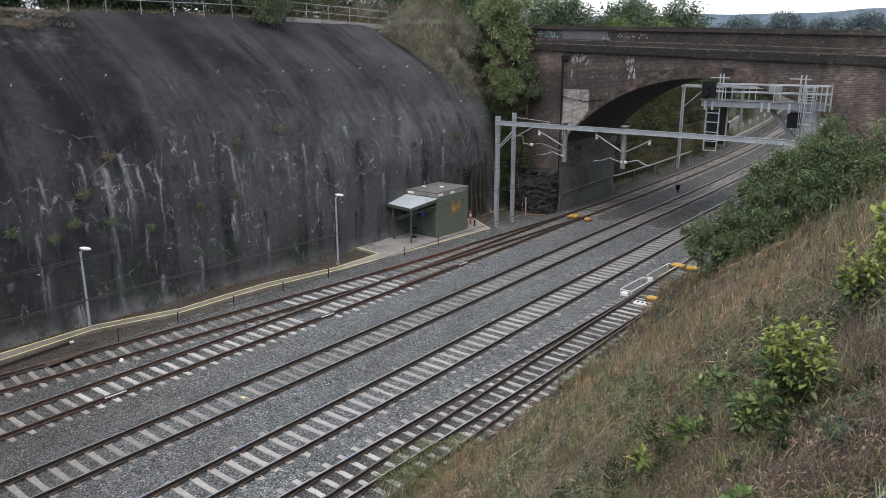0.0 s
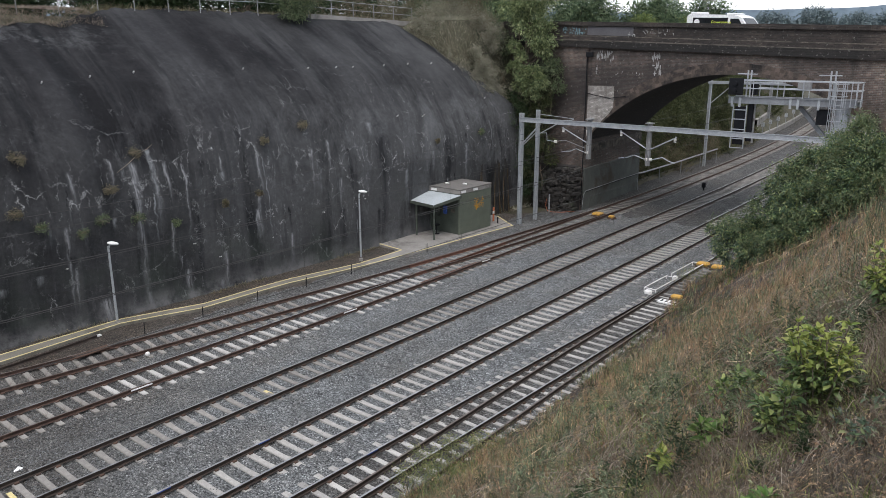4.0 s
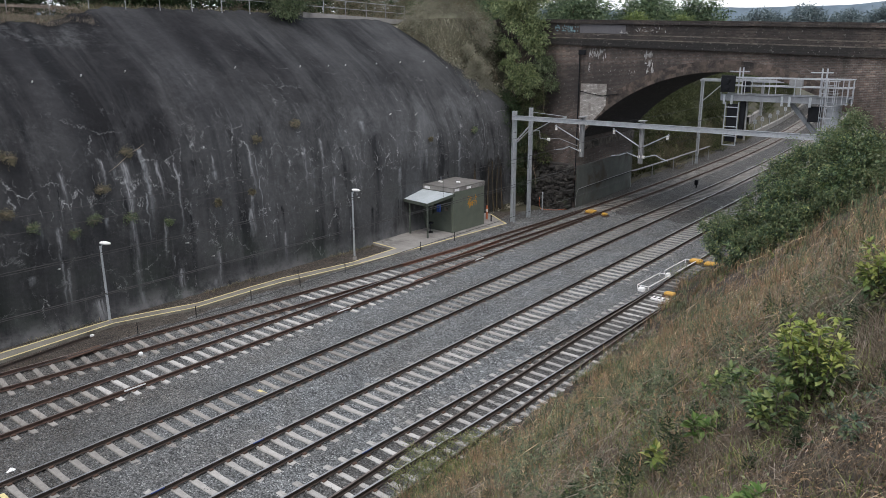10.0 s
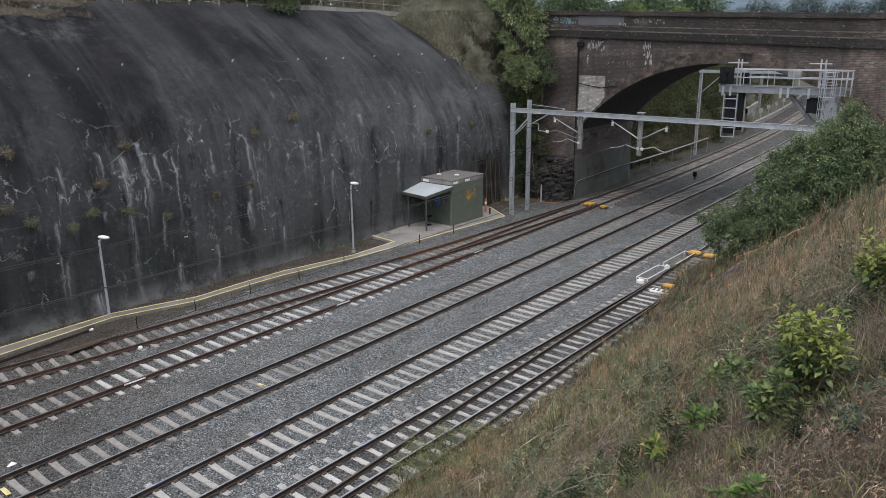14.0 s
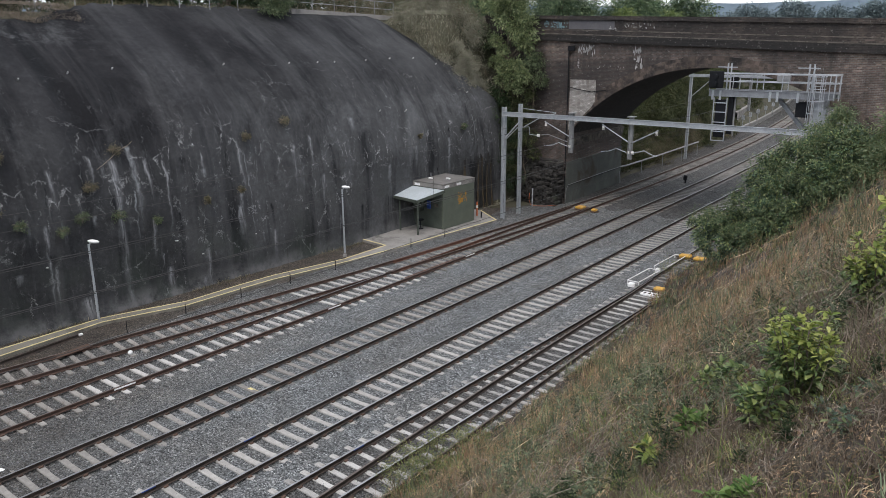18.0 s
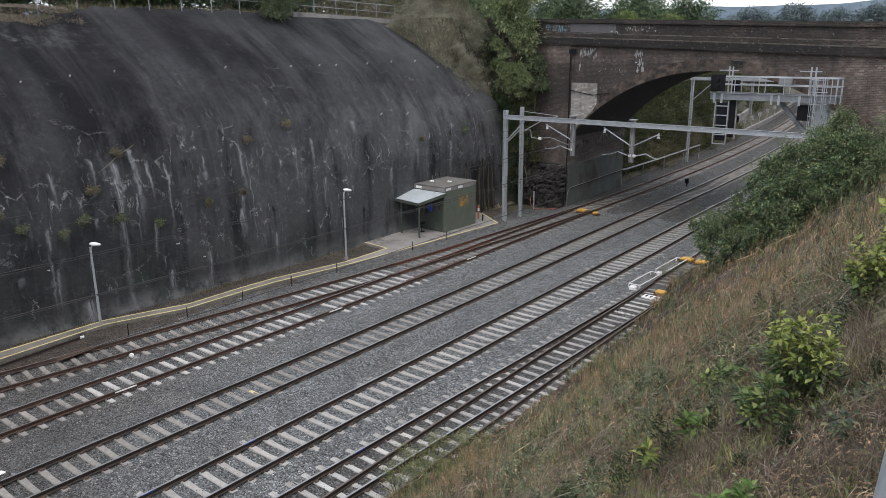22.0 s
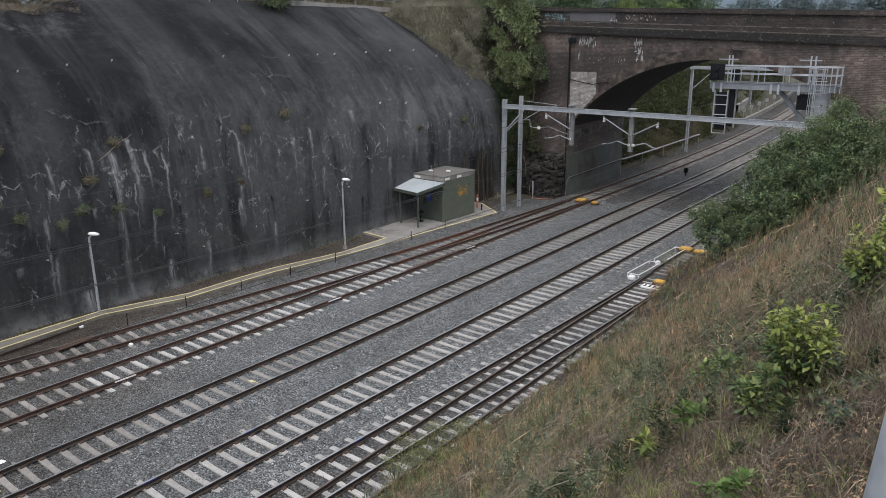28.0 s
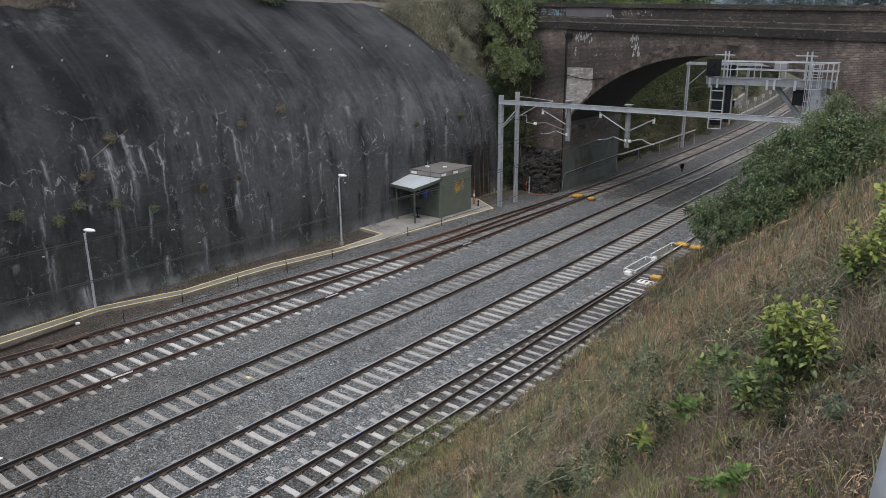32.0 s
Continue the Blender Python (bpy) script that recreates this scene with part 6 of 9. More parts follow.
# ---- trackside gear ----
def make_gear():
    # cables and conduit along the abutment
    c = thing("cable_conduit", (-29.2, 51.2, 0), "bundle of dark cables clipped along the abutment", "cable")
    for k in range(2):
        o = 0.02 * k
        part("cable", G().tube([(-28.98, 50.62, -0.25), (-28.96 + o, 50.66, 0.9), (-28.9 + o, 50.9, 1.2 + 0.07 * k), (-29.36 + o, 57, 1.22 + 0.07 * k), (-29.7 + o, 61.6, 1.2 + 0.07 * k)], 0.022, 6), M_GALV_OLD if k else M_BLACK, c)
    c = thing("cable_trough", (-30.4, 62.2, 0.8), "raised galvanised cable trough on short posts", "cable trough")
    part("trough", G().tube([(-30.1, 62.0, 1.15), (-30.4, 64, 0.95), (-30.6, 72, 0.98), (-30.7, 83, 1.2)], 0.075, 6), M_GALV_OLD, c)
    part("leg", G().tube([(-30.05, 61.95, 1.15), (-29.75, 61.7, 0.4), (-29.7, 61.7, -0.35)], 0.045, 6), M_GALV_OLD, c)
    for y in (63, 68, 73, 78, 82.5):
        part("post", G().tube([(-30.55, y, -0.35), (-30.55, y, 0.95)], 0.04, 6), M_GALV_OLD, c)
    # the dwarf signal between the tracks
    d = thing("dwarf_signal", (-25.0, 65.2, GZ), "small black dwarf signal between two tracks", "signal")
    part("post", G().tube([(-25.0, 65.2, GZ - 0.1), (-25.0, 65.2, 0.0)], 0.06, 8), M_BLACK, d)
    part("head", G().box((-25.15, 65.05, 0.0), (-24.85, 65.3, 0.45), 0.04), M_BLACK, d)
    # point machines with yellow covers
    for i, (x, y, sx, sy) in enumerate(((-26.95, 49.6, 0.36, 0.55), (-25.65, 49.3, 0.22, 0.3), (-14.15, 34.7, 0.32, 0.3), (-15.45, 41.4, 0.4, 0.4), (-14.55, 41.3, 0.4, 0.42))):
        m = thing("point_machine", (x, y, -0.3), "yellow point machine cover bolted beside the rail", "point machine", "point machines")
        part("base", G().box((x - sx, y - sy, -0.3), (x + sx, y + sy, -0.12), 0.02), M_CLIP, m, "rusty base plate")
        part("cover", G().box((x - sx * 0.85, y - sy * 0.85, -0.12), (x + sx * 0.85, y + sy * 0.3, 0.06), 0.06), M_YELLOW, m)
        part("motor_cover", G().box((x - sx * 0.6, y + sy * 0.34, -0.12), (x + sx * 0.6, y + sy * 0.85, 0.0), 0.05), M_YELLOW, m)
        part("throw_rod", G().tube([(x - 1.0 * (1 if i else -0.6), y - sy * 0.3, -0.14), (x, y - sy * 0.3, -0.12)], 0.025, 6), M_RAIL, m)
    m = thing("striped_plate", (-14.25, 33.9, -0.2), "white slotted cover plate beside the rail", "cover plate")
    part("plate", G().box((-14.75, 33.6, -0.2), (-13.75, 34.1, -0.1), 0.02), M_WHITE, m)
    for i in range(4):
        part("slot", G().box((-14.62 + 0.24 * i, 33.7, -0.1), (-14.52 + 0.24 * i, 34.0, -0.092), 0.003), M_BLACK, m)
    # the white rodding frame
    fr = thing("rodding_frame", (-15.75, 38, -0.2), "white tubular guard frame over point rodding", "guard frame")
    for x in (-16.05, -15.42):
        part("rail_tube", G().tube([(x, 34.9, 0.0), (x, 37.6, 0.0)], 0.024, 8), M_WHITE, fr)
        part("rail_tube", G().tube([(x + 0.03, 38.3, 0.0), (x + 0.03, 41.2, 0.0)], 0.024, 8), M_WHITE, fr)
        for y in (34.9, 37.6, 38.3, 41.2):
            part("leg", G().tube([(x, y, -0.3), (x, y, 0.01)], 0.022, 8), M_WHITE, fr)
    for y in (34.9, 37.6, 41.2):
        part("cross_tube", G().tube([(-16.05, y, 0.0), (-15.42, y, 0.0)], 0.024, 8), M_WHITE, fr)
    part("end_box", G().box((-15.85, 34.45, -0.25), (-15.5, 34.75, 0.02), 0.06), M_WHITE, fr, "white rounded end box")
    part("end_box", G().box((-15.8, 37.75, -0.25), (-15.55, 38.05, 0.0), 0.05), M_WHITE, fr, "white rounded end box")
    # spare rail, plank, orange hose, insulated joints, markers
    s = thing("spare_rail", (-31.2, 9.5, -0.25), "rusty spare rail lying on the gravel", "rail")
    pts = [(-30.75, 3.0, -0.09), (-31.14, 9.46, -0.09), (-31.4, 11.4, -0.09), (-31.66, 13.3, -0.09)]
    part("rail_body", G().sweep(RAIL_PROFILE, pts, [(1, 0.05)] * 4), M_RAIL, s)
    part("rail_tip", G().box((-31.71, 13.31, -0.2), (-31.62, 13.5, -0.1), 0.02), M_WHITE, s, "white painted end")
    s = thing("rusty_plate", (-29.9, 12.1, -0.2), "rust-brown steel plate leaning across a rail", "plate")
    part("plate", G().box((-0.13, -0.75, -0.03), (0.13, 0.75, 0.03), 0.01, pose(-29.75, 12.2, -0.02, 0, 12, 6)), M_CLIP, s)
    s = thing("orange_hose", (-30.2, 48.3, GZ), "orange hose lying on gravel", "hose")
    part("hose", G().tube([(-30.95, 48.5, 0.75), (-30.98, 48.5, 0.2), (-30.9, 48.6, GZ + 0.05), (-30.3, 48.4, GZ + 0.05), (-29.6, 48.8, GZ + 0.06), (-29.1, 49.6, GZ + 0.06)], 0.018, 8), M_ORANGE, s)
    s = thing("marker_post", (-30.8, 48.7, GZ), "grey marker post with orange pipe beside the abutment", "post")
    part("post", G().tube([(-30.8, 48.7, GZ - 0.1), (-30.8, 48.7, 1.1)], 0.055, 8), M_GALV, s)
    for y in (11.9, 22.6, 33.8):
        x = float(C2(y)) + 0.7525
        s = thing("insulated_joint", (x, y, -0.16), "white insulated rail joint bar", "rail joint", "insulated rail joints")
        part("joint_bar", G().box((x + 0.04, y - 0.42, -0.085), (x + 0.06, y + 0.42, -0.03), 0.008), M_WHITE, s)
    s = thing("white_marker", (-27.88, 13.66, -0.28), "small white domed marker between tracks", "marker")
    part("cap", G().ball((-27.88, 13.66, -0.08), 0.1, 10), M_WHITE, s)
    part("stem", G().tube([(-27.88, 13.66, -0.3), (-27.88, 13.66, -0.1)], 0.03, 6), M_WHITE, s)
    s = thing("white_tile", (-22.76, 6.72, -0.27), "small white plate lying in ballast", "plate")
    part("plate", G().box((-0.09, -0.12, 0), (0.09, 0.12, 0.04), 0.01, pose(-22.76, 6.72, -0.2, 12, 8, 30)), M_WHITE, s)
    for x, y, z in ((-21.4, 6.05, -0.155), (-21.3, 14.85, -0.196)):
        s = thing("painted_sleeper_mark", (x, y, z), "yellow paint mark on a sleeper", "paint mark")
        part("paint", G().box((x - 0.24, y - 0.07, z), (x + 0.24, y + 0.07, z + 0.006), 0.002), M_YELLOW_LINE, s)
    for x, y in ((-18.227, 12.4), (-18.174, 8.9), (-15.122, 14.2)):
        s = thing("rail_paint_mark", (x, y, -0.1), "faded blue paint mark on a rail", "paint mark", "paint marks on rails")
        part("paint", G().box((x + 0.037, y - 0.22, -0.035), (x + 0.0395, y + 0.22, -0.008), 0.001), M_BLUE, s)
    for y in (14.9, 17.8, 20.9, 24.0, 27.2, 33.5, 36.8):
        x = -30.75 + 0.02 * y
        s = thing("marker_stake", (x, y, GZ), "thin dark stake in gravel beside the walkway", "stake", "stakes along the walkway")
        part("stake", G().tube([(x, y, GZ - 0.1), (x + 0.02, y, 0.32)], 0.022, 6), M_BLACK, s)
    # a troughing route and kerb beyond the bridge
    k = thing("concrete_kerb", (-33.0, 110, -0.3), "pale concrete kerb wall beside distant tracks", "kerb", kind="structure")
    g = G()
    ys = list(range(109, 178, 4))
    v = [(-30.2 + float(bend(y)) + 0.9 + dx, y, z) for y in ys for dx, z in ((-0.2, -0.4), (-0.2, 0.4), (0.2, 0.4), (0.2, -0.4))]
    g.add(v, [(4 * i + j, 4 * i + (j + 1) % 4, 4 * i + 4 + (j + 1) % 4, 4 * i + 4 + j) for i in range(len(ys) - 1) for j in range(4)])
    part("kerb_wall", g, M_SLAB, k)
    v = [(-36.2 - 0.19 * (y - 112) + dx, y, z) for y in range(112, 152, 5) for dx, z in ((-0.3, 0.5), (-0.3, 2.1), (0.2, 2.1), (0.2, 0.5))]
    part("kerb_wall", G().add(v, [(4 * i + j, 4 * i + (j + 1) % 4, 4 * i + 4 + (j + 1) % 4, 4 * i + 4 + j) for i in range(7) for j in range(4)]), M_SLAB, k)
    for y in (109, 114, 120, 127, 135, 144):
        x = -29.6 + float(bend(y)) + 0.4
        s = thing("trackside_post", (x, y, GZ), "thin grey post beside distant tracks", "post", "distant trackside posts")
        part("post", G().tube([(x, y, GZ - 0.2), (x, y, 2.1)], 0.06, 6), M_GALV_OLD, s)
        part("plate", G().box((x - 0.22, y - 0.03, 1.4), (x + 0.22, y + 0.03, 2.0), 0.01), M_GALV, s)


make_gear()


# ---- rubble stonework at the abutment's foot ----
def make_rubble():
    r = random.Random(11)
    w = thing("rubble_wall", (-31.2, 50.0, GZ), "dark rubble stone wall at the abutment's foot", "stone wall", kind="structure")
    for row in range(15):
        z = GZ - 0.1 + row * 0.23
        x = -33.4 + 0.2 * (row % 2)
        while x < -29.3:
            wd = r.uniform(0.16, 0.5)
            y = 49.9 - 0.10 * (x + 31) + 0.03 * row
            g = G().box((-wd / 2 + 0.01, -0.2 - r.uniform(0, 0.25), -0.03 * r.random()), (wd / 2 - 0.01, 0.4, r.uniform(0.18, 0.3)), 0.05, pose(x + wd / 2, y, z, r.uniform(-8, 8), r.uniform(-12, 12), r.uniform(-14, 14)))
            g.v = [(p[0] + r.uniform(-0.03, 0.03), p[1] + r.uniform(-0.03, 0.03), p[2] + r.uniform(-0.035, 0.035)) for p in g.v]
            part("stone", g, M_STONE, w)
            x += wd
    g = G().box((-33.5, 50.25, GZ - 0.3), (-29.3, 51.0, 3.2), 0.02)
    part("wall_core", g, M_COPING, w)


make_rubble()


def make_wall_drains():
    r = random.Random(8)
    for y, w, top in ((45.25, 0.42, 4.1), (46.4, 0.42, 3.7), (43.3, 0.12, 4.0)):
        d = thing("drain_channel", (-33.5, y, GZ), "dark ragged drain channel with brown moss down the wall", "drain", "drain channels on the wall")
        cols, rows = 6, 9
        v = []
        for i in range(rows):
            for j in range(cols):
                q = i / (rows - 1)
                side = w * (1.25 - 0.5 * q) * (2 * j / (cols - 1) - 1)
                v.append((-33.27 - 0.1 * min(1, q * 3) + 0.05 * math.sin(2.6 * j + i), y + side + r.uniform(-0.05, 0.05), -0.3 + (top + 0.3 + r.uniform(-0.5, 0.3) * (i == rows - 1)) * q))
        # a near-black ragged sheet over the wall marks the channel
        part("channel", G().add(v, [(cols * i + j, cols * i + j + 1, cols * i + cols + j + 1, cols * i + cols + j) for i in range(rows - 1) for j in range(cols - 1)]), M_NEAR_BLACK, d)
        for k in (-0.8, 0.75):
            pts = [(-33.26 - 0.1 * min(1, q * 3), y + k * w * (1.15 - 0.4 * q) + r.uniform(-0.04, 0.04), -0.25 + (top - r.uniform(0.1, 0.6)) * q) for q in (0, 0.25, 0.5, 0.75, 1.0)]
            part("moss_strip", G().tube(pts, 0.07, 6, 0.03), M_MOSS, d, "brown moss strip")


make_wall_drains()


# ---- the fence post at the camera's elbow ----
def make_guard_post():
    lean = Vector((0.766 * 0.08, 0.643 * 0.08, 1.0))
    mid = Vector((-0.0166, 0.5476, 11.784))
    low, top = mid - lean * 1.48, mid + lean * 0.16
    p = thing("guard_fence", (low.x, low.y, 10.3), "leaning galvanised guard post at the bank's edge", "fence post")
    part("post", G().tube([low, mid, top], 0.03, 20), M_GALV, p, smooth=True)
    part("cap", G().ball(tuple(top), 0.031, 14, 0.5), M_GALV, p, smooth=True)


make_guard_post()


# ---- plants ----
def unit(a):
    return a / np.maximum(np.linalg.norm(a, axis=-1, keepdims=True), 1e-9)


def leaf_arrays(c, d, size, wide=0.5, fine=False, droop=0.25):
    """Folded leaves at c pointing along d; size: their lengths."""
    k = len(c)
    up = np.tile(np.array([0.0, 0.0, 1.0]), (k, 1)) + RNG.normal(0, 0.35, (k, 3))
    s = unit(np.cross(d, up))
    n = unit(np.cross(s, d))
    L, W = size[:, None], size[:, None] * wide * RNG.uniform(0.75, 1.2, (k, 1))
    if fine:
        pts = [c, c + d * L * 0.3 + s * W * 0.42 + n * L * 0.05, c + d * L * 0.68 + s * W * 0.38 + n * L * 0.0, c + d * L - n * L * droop, c + d * L * 0.68 - s * W * 0.38, c + d * L * 0.3 - s * W * 0.42 + n * L * 0.05, c + d * L * 0.5 - n * L * 0.06]
        tri = np.array([(0, 6, 1), (1, 6, 2), (2, 6, 3), (3, 6, 4), (4, 6, 5), (5, 6, 0)])
    else:
        pts = [c, c + d * L * 0.45 + s * W * 0.5 + n * L * 0.06, c + d * L - n * L * droop, c + d * L * 0.45 - s * W * 0.5 + n * L * 0.06]
        tri = np.array([(0, 2, 1), (0, 3, 2)])
    m = len(pts)
    v = np.stack(pts, 1).reshape(-1, 3)
    f = (tri[None] + m * np.arange(k)[:, None, None]).reshape(-1, 3)
    return v, f


def crown_arrays(lobes, count, size, spread=0.22, clumps=26, wide=0.5):
    """Leaves gathered in clumps over the outside of several lobes: (x, y, z, radius)."""
    lobes = np.array(lobes, float)
    share = lobes[:, 3] ** 2
    share = np.maximum(1, (count * share / share.sum()).astype(int))
    vs, fs, o = [], [], 0
    for (x, y, z, r), k in zip(lobes, share):
        dirs = unit(RNG.normal(0, 1, (clumps, 3)) + np.array([0, 0, 0.25]))
        cl = dirs * RNG.uniform(0.55, 1.08, (clumps, 1)) * r * np.array([1, 1, 0.88])
        pick = RNG.integers(0, clumps, k)
        off = RNG.normal(0, spread * r, (k, 3))
        c = cl[pick] + off
        d = unit(dirs[pick] * 0.8 + unit(off) * 0.7 + RNG.normal(0, 0.55, (k, 3)) + np.array([0, 0, -0.12]))
        v, f = leaf_arrays(c + np.array([x, y, z]), d, size * RNG.uniform(0.6, 1.3, k), wide)
        vs.append(v), fs.append(f + o)
        o += len(v)
    return np.concatenate(vs), np.concatenate(fs)


def crown(name, parent, lobes, count, size, material, label="", **kw):
    v, f = crown_arrays(lobes, count, size, **kw)
    v = v - np.array(base_of(parent))[None]
    ob = new(name, raw_mesh(name, v, f, material))
    ob.parent = parent
    return tagged(ob, label)


def make_tree(name, base, lobes, count, size, material, label, category, group="", trunk=0.16, bark=None, **kw):
    t = thing(name, base, label, category, group)
    b = Vector(base)
    mid = sum((Vector(l[:3]) for l in lobes), Vector()) / len(lobes)
    fork = b.lerp(mid, 0.45)
    g = G().tube([b - Vector((0, 0, 0.4)), b.lerp(fork, 0.5) + Vector((0.06, 0.03, 0)), fork], trunk, 8, trunk * 0.7)
    part("trunk", g, bark or M_BARK, t)
    for l in lobes:
        e = Vector(l[:3])
        k = fork.lerp(e, 0.5) + Vector((0.1 * math.sin(e.x * 3), 0.1 * math.cos(e.y * 5), -0.12 * l[3]))
        part("limb", G().tube([fork, k, e], trunk * 0.55, 6, trunk * 0.12), bark or M_BARK, t)
        r = random.Random(int(abs(e.x * 97 + e.z * 31)))
        for _ in range(3):
            q = e + Vector((r.uniform(-1, 1), r.uniform(-1, 1), r.uniform(-0.4, 1))) * l[3] * 0.8
            part("twig", G().tube([e.lerp(k, 0.3), e.lerp(q, 0.5) + Vector((0, 0, 0.05)), q], trunk * 0.16, 5, 0.006), bark or M_BARK, t)
    crown("crown", t, lobes, count, size, material, **kw)
    return t


# the big bush on the bank, and a paler one beside it
BUSH_LOBES = [(-10.34, 31.65, 3.83, 1.0), (-11.15, 32.22, 4.18, 0.7), (-9.39, 31.8, 4.57, 1.2), (-9.28, 30.99, 3.77, 0.9), (-9.18, 32.03, 5.29, 1.05), (-8.6, 31.9, 6.5, 0.95), (-7.7, 31.74, 7.25, 1.0), (-6.9, 31.51, 8.0, 0.9), (-6.2, 31.72, 8.5, 0.75), (-6.3, 31.73, 9.15, 0.38), (-5.98, 31.17, 7.95, 1.15), (-5.44, 30.65, 7.26, 1.05), (-7.58, 31.08, 6.35, 1.3), (-6.56, 30.27, 6.34, 1.15), (-7.66, 30.29, 5.16, 1.05), (-8.43, 30.29, 4.25, 0.8), (-5.49, 32.27, 7.91, 0.65), (-6.11, 30.42, 7.23, 1.15), (-8.0, 29.9, 4.6, 0.6), (-7.1, 29.3, 5.35, 0.65), (-6.4, 29.3, 6.0, 0.75), (-5.6, 29.2, 6.6, 0.7), (-5.0, 29.5, 7.1, 0.65)]
BIG_BUSH = make_tree("bush", (-7.3, 31.4, 5.0), BUSH_LOBES, 80000, 0.115, L_BUSH, "large dense glossy green bush on the grassy bank", "bush", trunk=0.1, spread=0.12, clumps=24, wide=0.5)
# paler clumps on the upper side of each lobe paint in sunlit tops
SUNLIT = []
for x, y, z, r in BUSH_LOBES:
    for k in range(8):
        a, e = RNG.uniform(0, 6.283), RNG.uniform(0.15, 1.3)
        SUNLIT.append((x + r * 1.04 * math.cos(a) * math.cos(e), y + r * 1.04 * math.sin(a) * math.cos(e), z + r * 0.98 * math.sin(e), RNG.uniform(0.14, 0.3)))
for x, y, z in ((-9.3, 31.6, 7.3), (-9.0, 31.7, 7.2), (-9.9, 31.5, 5.9), (-6.1, 31.6, 9.4), (-6.4, 31.7, 9.6), (-8.2, 31.5, 8.4), (-10.9, 31.9, 4.9)):
    SUNLIT.append((x, y, z, 0.2))
crown("new_growth", BIG_BUSH, SUNLIT, 15000, 0.11, L_PALE_BUSH, "yellow-green shoots and clumps, their sunlit tops in the colour", spread=0.5, clumps=9, wide=0.45)
make_tree("bush", (-3.9, 29.4, 7.0), [(-4.3, 30.0, 8.35, 0.8), (-3.85, 28.9, 7.7, 1.0), (-3.8, 30.1, 9.0, 0.9), (-4.3, 29.0, 7.9, 0.5), (-2.9, 29.6, 8.6, 1.0)], 9000, 0.13, L_PALE_BUSH, "yellowish green bush on the upper bank", "bush", trunk=0.06, spread=0.2, clumps=30)

# the tree beside the bridge, and climbers below it
make_tree("tree", (-35.2, 50.2, 7.6), [(-33.9, 50.0, 14.1, 1.3), (-32.9, 50.2, 13.0, 1.15), (-34.2, 50.3, 15.6, 1.4), (-35.6, 50.3, 15.0, 1.2), (-32.8, 50.0, 11.9, 0.7), (-33.4, 50.3, 15.9, 1.2)], 9000, 0.22, L_SIDE_TREE, "leafy green tree beside the bridge parapet", "tree", trunk=0.13, spread=0.2, clumps=26)
make_tree("tree", (-34.6, 49.6, 7.0), [(-35.0, 49.4, 12.3, 0.5), (-34.2, 49.3, 11.5, 0.55), (-34.9, 49.4, 10.6, 0.6), (-33.9, 49.2, 10.1, 0.7), (-32.9, 49.1, 10.4, 0.6), (-33.3, 49.1, 9.2, 0.65), (-32.2, 49.1, 9.6, 0.55), (-34.3, 49.3, 9.2, 0.5), (-32.6, 49.0, 8.6, 0.4)], 5600, 0.17, L_SIDE_TREE, "small bright green tree growing from the bank", "tree", trunk=0.08, spread=0.16)
for i, (base, lobes) in enumerate((((-33.0, 49.9, 3.5), [(-32.7, 49.7, 8.4, 0.9), (-33.4, 49.5, 7.2, 0.8), (-32.2, 49.9, 6.6, 0.7), (-33.2, 49.5, 5.6, 0.8)]), ((-32.3, 49.9, 1.6), [(-32.1, 49.8, 4.9, 0.7), (-32.9, 49.4, 4.2, 0.7), (-31.6, 50.0, 3.6, 0.5), (-33.4, 49.2, 2.6, 0.7)]), ((-32.0, 50.3, 7.5), [(-32.0, 50.5, 10.6, 0.8), (-31.4, 50.4, 9.2, 0.6), (-32.8, 50.2, 9.8, 0.8)]))):
    make_tree("climber", base, lobes, 3600, 0.15, L_OLIVE if i < 2 else L_TREE, "dark climbing shrub on the rocky bank", "shrub", "climbing shrubs by the bridge", trunk=0.05)
